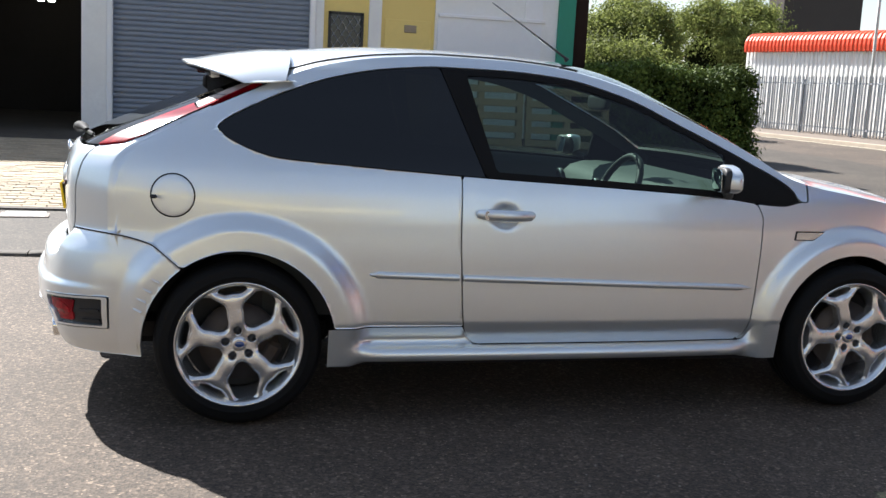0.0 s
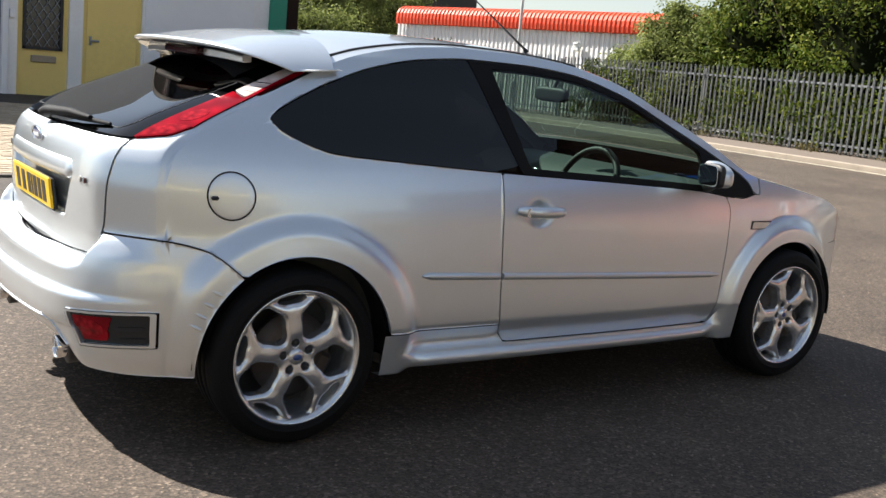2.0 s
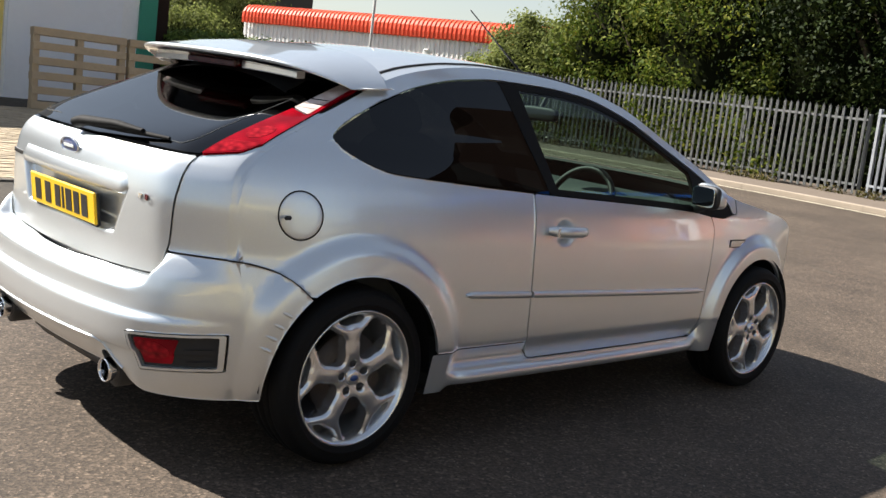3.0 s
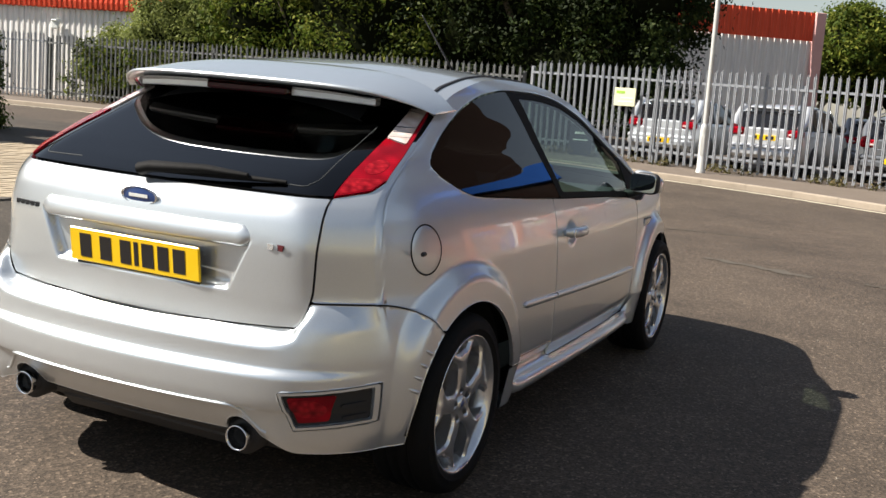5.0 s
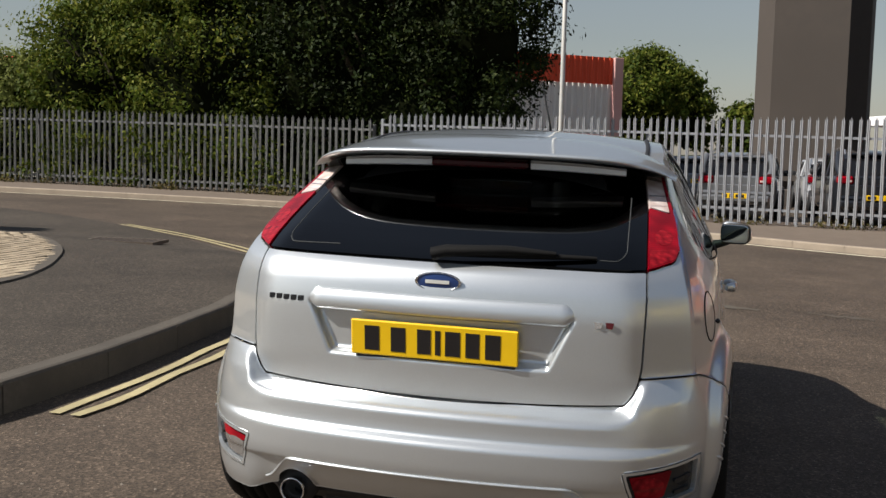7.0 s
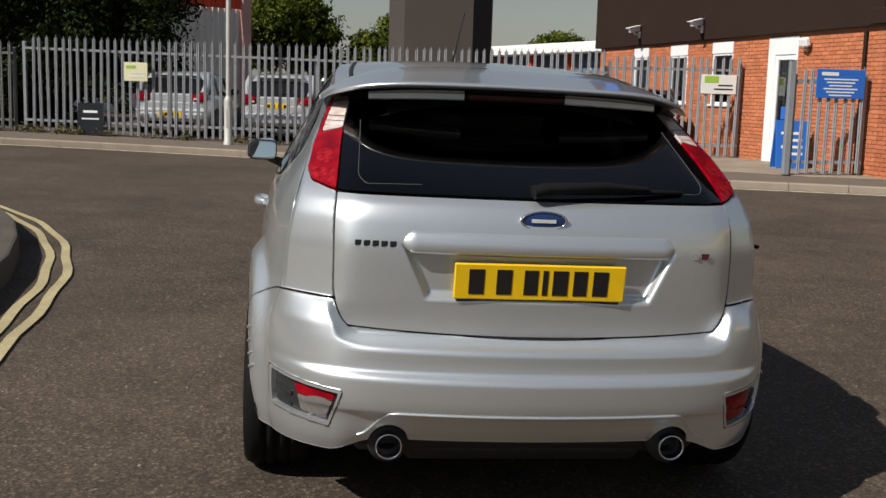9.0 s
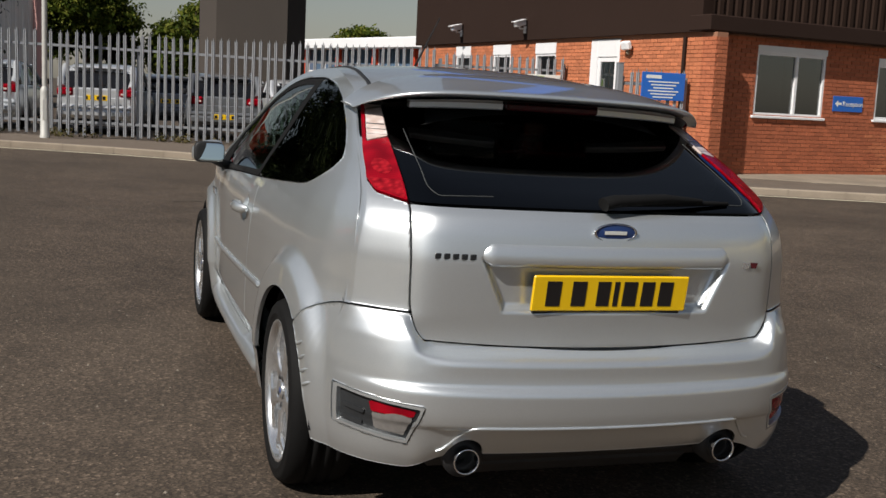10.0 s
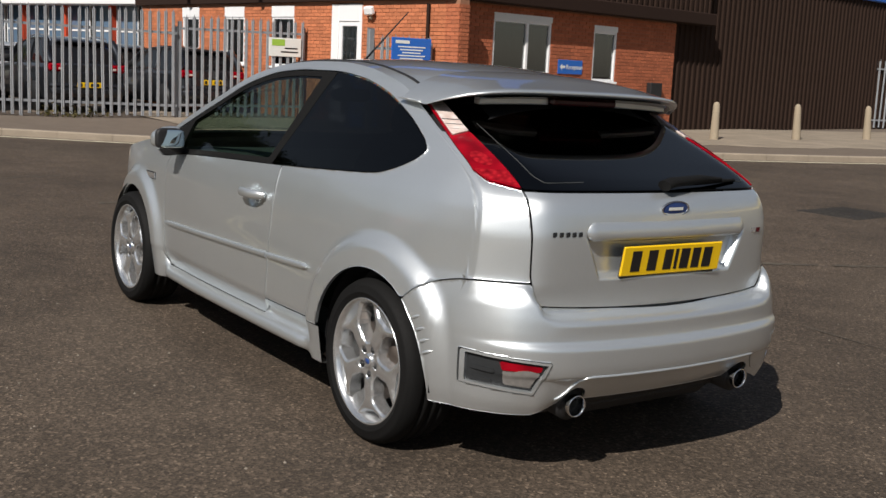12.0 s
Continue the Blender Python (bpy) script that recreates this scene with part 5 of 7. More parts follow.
    put("rear_wiper", Shape().tube([(0.06, 0.0, belt + 0.05), (0.1, -0.2, belt + 0.09), (0.12, -0.38, belt + 0.1)], [0.018, 0.012, 0.007], 8).mesh("rear_wiper"), M["rubber"], body)
    put("bumper_insert", Shape().box((-0.06, -0.5, 0.22), (0.1, 0.5, 0.35), chamfer=0.03).mesh("bumper_insert"), M["black"], body)
    if plate:
        deep = 0.12 if plate < 0.63 else 0.022
        pl = put("number_plate", Shape().box((-0.035 - deep, -0.26, plate - 0.055), (-0.005 - deep, 0.26, plate + 0.055), chamfer=0.006).mesh("number_plate"), M["plate"], body, "yellow plate with dark bars")
        for y in (-0.17, -0.05, 0.08, 0.19):
            put("plate_bar", Shape().box((-0.038 - deep, y - 0.03, plate - 0.035), (-0.034 - deep, y + 0.03, plate + 0.035)).mesh("plate_bar"), M["ink"], pl)
    return car


YARD = {
    "tyre": Shape().lathe([(0.2, -0.09), (0.28, -0.09), (0.3, -0.06), (0.3, 0.07), (0.285, 0.1), (0.21, 0.105), (0.2, 0.09)], 32).mesh("tyre"),
    "rim": Shape().lathe([(0.2, 0.095), (0.19, 0.08), (0.06, 0.095), (0.0, 0.1)], 20).mesh("rim"),
}


def build_yard():
    yard = lambda x, y, turn=0.0: pose(x, y, east_height(20, y), 0, 0, turn)
    parked_car("pale grey-blue hatchback parked behind the palisade fence", yard(20.75, 3.65, -7), M["car_pale"], high=1.46, plate=0.5)
    parked_car("silver hatchback parked behind the palisade fence", yard(20.3, 1.3, -9), M["car_silver"], high=1.5, plate=0.78)
    parked_car("grey estate with red lamps and a yellow plate behind the fence", yard(20.3, -1.38, -6), M["car_grey"], length=4.5, high=1.46, plate=0.52, rails=True)
    parked_car("silver hatchback parked deeper in the yard", yard(26.0, -4.1, 0), M["car_silver"], high=1.46)
    parked_car("dark blue people carrier behind the fence", yard(20.1, -4.25, 2), M["car_dark"], length=4.4, width=1.82, high=1.6, plate=0.6, rails=True)
    parked_car("black saloon parked near the gateway", yard(24.9, -7.2, 0), M["car_dark"], high=1.5)
    parked_car("black hatchback parked before the brick office", yard(19.7, -6.95, 3), M["car_dark"], length=4.0, high=1.5)
    parked_car("grey hatchback half hidden behind the fence", yard(25.6, -0.6, 3), M["car_grey"], high=1.4)
    # Posts and piers in the street.
    for at, r0, r1, h, label in (((18.7, 2.26), 0.085, 0.05, 9.0, "tall painted steel lamp post on the pavement"), ((20.95, 24.85), 0.075, 0.05, 9.0, "thin grey lamp post behind the old fence")):
        z = east_height(*at)
        ob = thing("lamp_post", label, "lamp post", "street lamp posts", at=pose(*at, z))
        put("base", Shape().lathe([(r0 * 1.15, -0.05), (r0 * 1.15, 0.05), (r0, 0.07), (r0, 0.88), (r0 * 0.95, 0.93), (r1 * 1.1, 0.99)], 20, "z").mesh("base"), M["pole"], ob)
        put("shaft", Shape().lathe([(r1, 0.95), (r1, 3.0), (r1 * 0.75, h), (0, h)], 16, "z").mesh("shaft"), M["pole"], ob)
        put("hatch", Shape().box((-r0 - 0.004, -0.04, 0.35), (-r0 + 0.02, 0.04, 0.75), chamfer=0.006).mesh("hatch"), M["pole"], ob)
    rng = random.Random(3)
    for x, y in ((12.5, -12.85), (12.36, -15.5), (12.15, -18.1), (12.1, -20.8)):
        ob = thing("bollard", "weathered tapered concrete bollard on the pavement", "bollard", "concrete bollards", at=pose(x, y, east_height(x, y) - 0.02, rng.uniform(-2, 2), rng.uniform(-2, 2), rng.uniform(0, 40)))
        put("shaft", Shape().lathe([(0.1, 0.0), (0.097, 0.1), (0.076, 0.68), (0.073, 0.76), (0.06, 0.81), (0.035, 0.84), (0, 0.85)], 14, "z").mesh("shaft"), M["bollard"], ob)
        put("collar", Shape().lathe([(0.077, 0.6), (0.081, 0.612), (0.08, 0.645), (0.074, 0.655)], 14, "z").mesh("collar"), M["bollard"], ob)


# ---- signs and fittings ----
def board(name, label, at, w, h, material, bars, group="", legs=0.0):
    """A flat board, its face towards -x; bars are (y, z, width, height, material) from its middle."""
    ob = thing(name, label, "sign", group, at=at)
    pl = put("panel", Shape().box((-0.012, -w / 2, -h / 2), (0.012, w / 2, h / 2), chamfer=0.005).mesh("panel"), material, ob)
    for y, z, bw, bh, mm in bars:
        put("text_bar", Shape().box((-0.016, y - bw / 2, z - bh / 2), (-0.011, y + bw / 2, z + bh / 2)).mesh("text_bar"), mm, pl)
    for z in (-h * 0.3, h * 0.3):
        put("bracket", Shape().box((0.012, -w * 0.4, z - 0.02), (0.05, w * 0.4, z + 0.02)).mesh("bracket"), M["steel"], ob)
    return ob


def build_fittings():
    W, G, B = M["sign_white"], M["sign_green"], M["blue"]
    board("fence_sign", "small pale yellow notice fixed to the palisade fence", pose(19.57, 4.23, 1.61, 0, 0, -7), 0.49, 0.39, M["cream"], [(0.1, 0.1, 0.2, 0.06, G), (-0.05, -0.02, 0.3, 0.025, W), (-0.02, -0.1, 0.34, 0.025, W)])
    board("fence_board", "dark blue board leaning low against the fence", pose(19.74, 5.2, 0.6, 0, 6, -7), 0.55, 0.67, M["car_dark"], [(0, 0.15, 0.3, 0.05, W), (0, 0.0, 0.36, 0.03, W)])
    board("fence_sign", "white and green sign on the gateway fence", pose(18.15, -7.97, 1.72, 0, 0, -5), 0.75, 0.4, W, [(0.16, 0.1, 0.3, 0.14, G), (-0.14, -0.02, 0.3, 0.03, M["ink"]), (-0.1, -0.1, 0.4, 0.03, M["ink"])])
    board("gate_sign", "blue sign with lines of white lettering on the gate", pose(13.93, -8.5, 1.72, 0, 0, -4), 0.86, 0.5, B, [(0.2, 0.17, 0.3, 0.06, W)] + [(0, 0.08 - i * 0.055, 0.6 - 0.1 * (i % 3), 0.022, W) for i in range(6)])
    ab = thing("pavement_board", "blue folding notice board standing on the pavement", "sign", at=pose(15.5, -8.4, east_height(15.5, -8.4), 0, 0, -6))
    for k in (-1, 1):
        leaf = put("panel", Shape().box((-0.012, -0.3, 0), (0.012, 0.3, 0.92), chamfer=0.006).mesh("panel"), B, ab, m=pose(k * 0.18, 0, 0, 0, -k * 11, 0))
        if k < 0:
            for i in range(4):
                put("text_bar", Shape().box((-0.016, -0.2, 0.65 - i * 0.13), (-0.011, 0.2 - 0.05 * (i % 2), 0.7 - i * 0.13)).mesh("text_bar"), W, leaf)
    for x, z in ((9.6, 3.13), (6.3, 3.11)):
        ob = thing("security_camera", "white security camera on the brown cladding", "camera", "security cameras", at=WALL1 @ Matrix.Translation((x, 0.1, z)))
        put("bracket", Shape().box((-0.05, 0.0, -0.22), (0.05, 0.03, -0.05), chamfer=0.008).tube([(0, 0.02, -0.12), (0, 0.15, -0.12), (0, 0.2, -0.02)], 0.02, 8).mesh("bracket"), M["white"], ob)
        put("housing", Shape().box((-0.06, 0.05, -0.02), (0.06, 0.42, 0.1), chamfer=0.02).box((-0.07, 0.03, 0.1), (0.07, 0.48, 0.115)).mesh("housing"), M["white"], ob, m=pose(0, 0, 0.0, -12, 0, 25))
    ob = thing("flood_light", "pale floodlight with a sensor beside the door", "lamp", at=WALL1 @ Matrix.Translation((2.2, 0.012, 2.55)))
    put("housing", Shape().box((-0.13, 0.06, -0.08), (0.13, 0.18, 0.1), chamfer=0.03).mesh("housing"), M["white"], ob, m=pose(0, 0, 0, -15, 0, 0))
    put("arm", Shape().box((-0.03, 0, -0.1), (0.03, 0.09, 0.0), chamfer=0.01).box((-0.05, 0.01, -0.2), (0.05, 0.1, -0.1), chamfer=0.03).mesh("arm"), M["bollard"], ob)
    # Ironwork in the road.
    x, y = 7.75, 6.0
    g = thing("gully_grate", "rusty iron gully grate by the kerb", "drain", at=pose(x, y, north_height(x, y) - 0.012, 0, 0, -82) @ Matrix.Diagonal((1.5, 1.2, 1, 1)))
    s = Shape()
    for lo, hi in (((-0.3, -0.22, 0), (0.3, -0.19, 0.04)), ((-0.3, 0.19, 0), (0.3, 0.22, 0.04)), ((-0.3, -0.19, 0), (-0.27, 0.19, 0.04)), ((0.27, -0.19, 0), (0.3, 0.19, 0.04))):
        s.box(lo, hi)
    put("frame", s.mesh("frame"), M["iron"], g)
    for i in range(11):
        put("bar", Shape().box((-0.25 + i * 0.047, -0.19, 0.005), (-0.228 + i * 0.047, 0.19, 0.038)).mesh("bar"), M["iron"], g)
    # Flat black sheet just under the bars, in place of the drain's shaded depth.
    put("pit", Shape().box((-0.27, -0.19, 0.031), (0.27, 0.19, 0.033)).mesh("pit"), M["black"], g)


# ---- the hatchback ----
# Car axes: x forward from the rear axle, y to the car's left, z up from the road.
PLAN = curve([(-0.6, 0.735), (-0.48, 0.757), (-0.25, 0.818), (0.0, 0.85), (0.5, 0.872), (1.0, 0.876), (1.6, 0.872), (2.16, 0.85), (2.45, 0.835), (2.64, 0.822), (2.9, 0.79), (3.1, 0.735), (3.25, 0.665), (3.36, 0.57)])
LEAN_IN = curve([(0.15, -0.075), (0.24, -0.055), (0.297, -0.04), (0.31, -0.036), (0.375, -0.008), (0.40, -0.002), (0.5, 0.0), (0.62, 0.0), (0.78, -0.007), (0.88, -0.022), (0.96, -0.045), (1.0, -0.062), (1.1, -0.115), (1.2, -0.17), (1.3, -0.222), (1.38, -0.27), (1.42, -0.305), (1.46, -0.35)])
CREASE_X = curve([(0.15, -0.42), (0.25, -0.45), (0.33, -0.46), (0.45, -0.46), (0.6, -0.458), (0.66, -0.468), (0.72, -0.484), (0.87, -0.486), (0.92, -0.481), (0.96, -0.474), (1.0, -0.456), (1.03, -0.43), (1.06, -0.39), (1.1, -0.322), (1.15, -0.225), (1.2, -0.12), (1.25, -0.02), (1.3, 0.085), (1.36, 0.22)])
CREASE_Y = curve([(0.15, 0.75), (0.25, 0.785), (0.33, 0.803), (0.45, 0.812), (0.54, 0.81), (0.6, 0.802), (0.64, 0.792), (0.68, 0.779), (0.71, 0.768), (0.74, 0.759), (0.8, 0.754), (0.87, 0.75), (0.95, 0.738), (1.0, 0.725), (1.03, 0.716), (1.06, 0.707), (1.1, 0.694), (1.15, 0.682), (1.2, 0.662), (1.25, 0.642), (1.3, 0.622), (1.36, 0.6)])
TAIL = curve([(0.15, -0.64), (0.25, -0.70), (0.30, -0.737), (0.33, -0.755), (0.398, -0.79), (0.405, -0.806), (0.45, -0.815), (0.50, -0.817), (0.512, -0.812), (0.528, -0.79), (0.56, -0.787), (0.583, -0.787), (0.597, -0.778), (0.612, -0.74), (0.62, -0.69), (0.64, -0.69), (0.75, -0.70), (0.87, -0.705), (0.95, -0.696), (1.0, -0.678), (1.03, -0.645), (1.06, -0.585), (1.1, -0.49), (1.15, -0.37), (1.2, -0.25), (1.25, -0.135), (1.3, -0.02), (1.36, 0.12)])
SHOULDER = curve([(0.15, -0.66), (0.25, -0.735), (0.30, -0.765), (0.33, -0.775), (0.398, -0.795), (0.405, -0.806), (0.45, -0.815), (0.50, -0.817), (0.512, -0.812), (0.528, -0.792), (0.56, -0.788), (0.60, -0.783), (0.64, -0.772), (0.68, -0.752), (0.705, -0.728), (0.72, -0.702), (0.75, -0.70), (0.87, -0.705), (0.95, -0.696), (1.0, -0.678), (1.03, -0.645), (1.06, -0.585), (1.1, -0.49), (1.15, -0.37), (1.2, -0.25), (1.25, -0.135), (1.3, -0.02), (1.36, 0.12)])
GATE_Y = curve([(0.6, 0.50), (0.62, 0.54), (0.64, 0.568), (0.67, 0.592), (0.71, 0.607), (0.76, 0.614), (0.93, 0.616), (1.035, 0.609), (1.3, 0.575)])
RAIL = curve([(-0.1, 1.20), (0.05, 1.272), (0.14, 1.315), (0.36, 1.385), (0.58, 1.42), (0.81, 1.434), (1.05, 1.431), (1.3, 1.412), (1.57, 1.352), (1.84, 1.237), (2.13, 1.102), (2.34, 0.99), (2.45, 0.962), (2.6, 0.937), (2.77, 0.908), (3.0, 0.862), (3.2, 0.79), (3.36, 0.70)])
CROWN = curve([(0.03, 0.125), (0.2, 0.09), (0.36, 0.062), (0.58, 0.044), (0.85, 0.034), (1.1, 0.034), (1.3, 0.042), (1.56, 0.075), (1.84, 0.1), (2.13, 0.095), (2.34, 0.06), (2.5, 0.045), (2.8, 0.05), (3.1, 0.06), (3.36, 0.06)])
WIN_LOW = curve([(-0.085, 1.127), (-0.07, 1.105), (-0.036, 1.083), (0.03, 1.053), (0.136, 1.024), (0.355, 1.007), (0.88, 0.975), (1.5, 0.945), (1.95, 0.918), (2.28, 0.884), (2.36, 0.9)])
WIN_TOP = curve([(-0.085, 1.127), (-0.07, 1.146), (-0.005, 1.183), (0.14, 1.252), (0.36, 1.33), (0.585, 1.373), (0.815, 1.39), (1.055, 1.388), (1.31, 1.37), (1.57, 1.308), (1.845, 1.19), (2.135, 1.054), (2.33, 0.945), (2.36, 0.9)])
BUMPER_SEAM = curve([(-0.7, 0.722), (-0.48, 0.718), (-0.336, 0.69), (-0.21, 0.60), (-0.12, 0.535)])
DOOR_BACK = curve([(0.28, 0.98), (0.295, 0.945), (0.31, 0.918), (0.34, 0.893), (0.381, 0.877), (0.565, 0.860), (0.79, 0.849), (1.0, 0.851)])
DOOR_FRONT = curve([(0.28, 2.06), (0.30, 2.11), (0.327, 2.146), (0.4, 2.16), (0.576, 2.172), (0.82, 2.181), (0.893, 2.15), (0.93, 2.12)])
AXLES = (0.0, 2.64)
HUB_Z = 0.316


def side_y(x, z):
    """Half the body's width at a place along and up."""
    x, z = np.asarray(x, float), np.asarray(z, float)
    y = PLAN(x) + LEAN_IN(z)
    xc = CREASE_X(z)
    for ax, reach in ((0.0, 0.505), (2.64, 0.49)):
        r = np.hypot(x - ax, z - HUB_Z)
        y = y + 0.036 * smooth((reach - r) / 0.075) * smooth((z - 0.1) / 0.1) * smooth((x - xc) / 0.1)
    lack = CREASE_Y(z) - (PLAN(xc) + LEAN_IN(z))
    y = y + lack * np.exp(-np.maximum(x - xc, 0) / np.where(lack > 0, 0.34, 0.13))
    y = y - 0.004 * np.exp(-np.maximum(x - xc, 0) / 0.016)
    bowl = np.hypot(x - 1.03, (z - 0.822) * 1.0)
    y = y - 0.015 * smooth((0.062 - bowl) / 0.035)
    return y


def tail_x(u, z):
    """How far back the rear lies; u runs from the middle (0) to the corner (1)."""
    u = np.abs(u)
    y = u * CREASE_Y(z)
    reach = 0.11 - 0.07 * smooth((z - 0.58) / 0.08)
    w = smooth((y - GATE_Y(z) + 0.006) / reach)
    mid = TAIL(z) * (1 - w) + SHOULDER(z) * w + 0.016
    a = (u - 0.78) / 0.22
    soft = 0.06 - 0.035 * smooth((z - 1.02) / 0.1)
    plane = (a + np.sqrt(a * a + soft)) / (1 + np.sqrt(1 + soft))
    k = smooth((z - 0.64) / 0.08)
    bow = 0.36 - 0.28 * smooth((z - 1.02) / 0.1)
    x = mid + (CREASE_X(z) - mid) * (bow * u ** 2 + (1 - bow) * (plane * k + u ** 8 * (1 - k)))
    # The number-plate recess.
    half = 0.345 + (z - 0.73) * 0.46
    inside = np.minimum(np.minimum(half - y, z - 0.728), 0.895 - z)
    x = x + 0.034 * smooth(inside / 0.022)
    # The panel under the lip bead leans in.
    bead = 0.402 - 0.085 * smooth((y - 0.43) / 0.1)
    x = x + 0.32 * np.maximum(bead - z, 0) * smooth((0.55 - y) / 0.06)
    return x


def body_grids():
    zb = 0.16
    ts = np.linspace(0, 1, 168)
    s = np.concatenate([np.array([0, 0.0012, 0.0025, 0.004, 0.006, 0.009, 0.013, 0.018, 0.024]), np.linspace(0.03, 1, 190)])
    xf = 3.36
    top = np.full(len(s), 1.25)
    for _ in range(60):
        top = 0.5 * top + 0.5 * RAIL(CREASE_X(top) + s * (xf - CREASE_X(top)))
    Z = zb + (top[:, None] - zb) * ts[None, :]
    xc = CREASE_X(Z)
    X = xc + s[:, None] * (xf - xc)
    side = np.stack([X, side_y(X, Z), Z], -1)
    zr = np.concatenate([zb + (top[0] - zb) * ts, np.linspace(top[0], 1.3, 14)[1:]])
    us = np.sin(np.linspace(-1, 1, 241) * math.pi / 2 * 0.8) / math.sin(math.pi / 2 * 0.8)
    U, ZR = np.meshgrid(us, zr, indexing="ij")
    rear = np.stack([tail_x(U, ZR), U * CREASE_Y(ZR) - 0.004 * np.sign(U) * np.abs(U) ** 44, ZR], -1)
    edge = side[:, -1]
    v = np.linspace(-1, 1, 61)
    roof = np.zeros((len(s), len(v), 3))
    roof[..., 0] = edge[:, None, 0]
    roof[..., 1] = edge[:, None, 1] * v[None, :]
    roof[..., 2] = edge[:, None, 2] + CROWN(edge[:, 0])[:, None] * (1 - np.abs(v[None, :]) ** 2.3)
    return side, rear, roof


def normals(P):
    n = np.cross(np.gradient(P, axis=0), np.gradient(P, axis=1))
    return n / np.maximum(np.linalg.norm(n, axis=-1, keepdims=True), 1e-9)


def cut(shape, P, G, depth=0.014, flip=False, N=None, push=0.0, rim=True):
    """The part of the grid P where G is above nothing, with its rim turned inward by depth; N points outward."""
    if N is None:
        N = normals(P)
    if flip:
        P, N = P * np.array([1, -1, 1]), N * np.array([1, -1, 1])
    P = P + N * push
    n, m = G.shape
    verts, ids, deep = [], {}, []

    def corner(i, j):
        key = (i, j)
        if key not in ids:
            ids[key] = len(verts)
            verts.append(P[i, j])
            deep.append(P[i, j] - N[i, j] * depth)
        return ids[key]

    def between(a, b):
        key = (a, b) if a < b else (b, a)
        if key not in ids:
            ga, gb = G[key[0]], G[key[1]]
            t = ga / (ga - gb)
            ids[key] = len(verts)
            p = P[key[0]] * (1 - t) + P[key[1]] * t
            verts.append(p)
            deep.append(p - (N[key[0]] * (1 - t) + N[key[1]] * t) * depth)
        return ids[key]

    faces, rims = [], []
    keep = G > 0
    for i in range(n - 1):
        ki, kn = keep[i], keep[i + 1]
        for j in range(m - 1):
            q = ki[j] + ki[j + 1] + kn[j] + kn[j + 1]
            if not q:
                continue
            loop = ((i, j), (i + 1, j), (i + 1, j + 1), (i, j + 1))
            if q == 4:
                poly = [corner(*c) for c in loop]
                marks = [False] * 4
            else:
                poly, marks = [], []
                for k in range(4):
                    a, b = loop[k], loop[(k + 1) % 4]
                    if keep[a]:
                        poly.append(corner(*a))
                        marks.append(False)
                    if keep[a] != keep[b]:
                        poly.append(between(a, b))
                        marks.append(True)
                for k in range(len(poly)):
                    if marks[k] and marks[(k + 1) % len(poly)]:
                        rims.append((poly[k], poly[(k + 1) % len(poly)]))
            if len(poly) > 2:
                faces.append(tuple(poly))
    if faces:
        f = faces[len(faces) // 2]
        a, b, c = (np.asarray(verts[f[i]]) for i in (0, 1, 2))
        o = np.asarray(verts[f[0]]) - np.asarray(deep[f[0]])
        if np.dot(np.cross(b - a, c - a), o) * (1 if depth > 0 else -1) < 0:
            faces = [f[::-1] for f in faces]
    shape.add(verts, faces, True)
    if rim and rims:
        rv, rf = [], []
        for a, b in rims:
            k = len(rv)
            rv += [verts[a], verts[b], deep[b], deep[a]]
            rf.append((k, k + 3, k + 2, k + 1) if not flip else (k, k + 1, k + 2, k + 3))
        shape.add(rv, rf)
    return shape


GAP = 0.0026


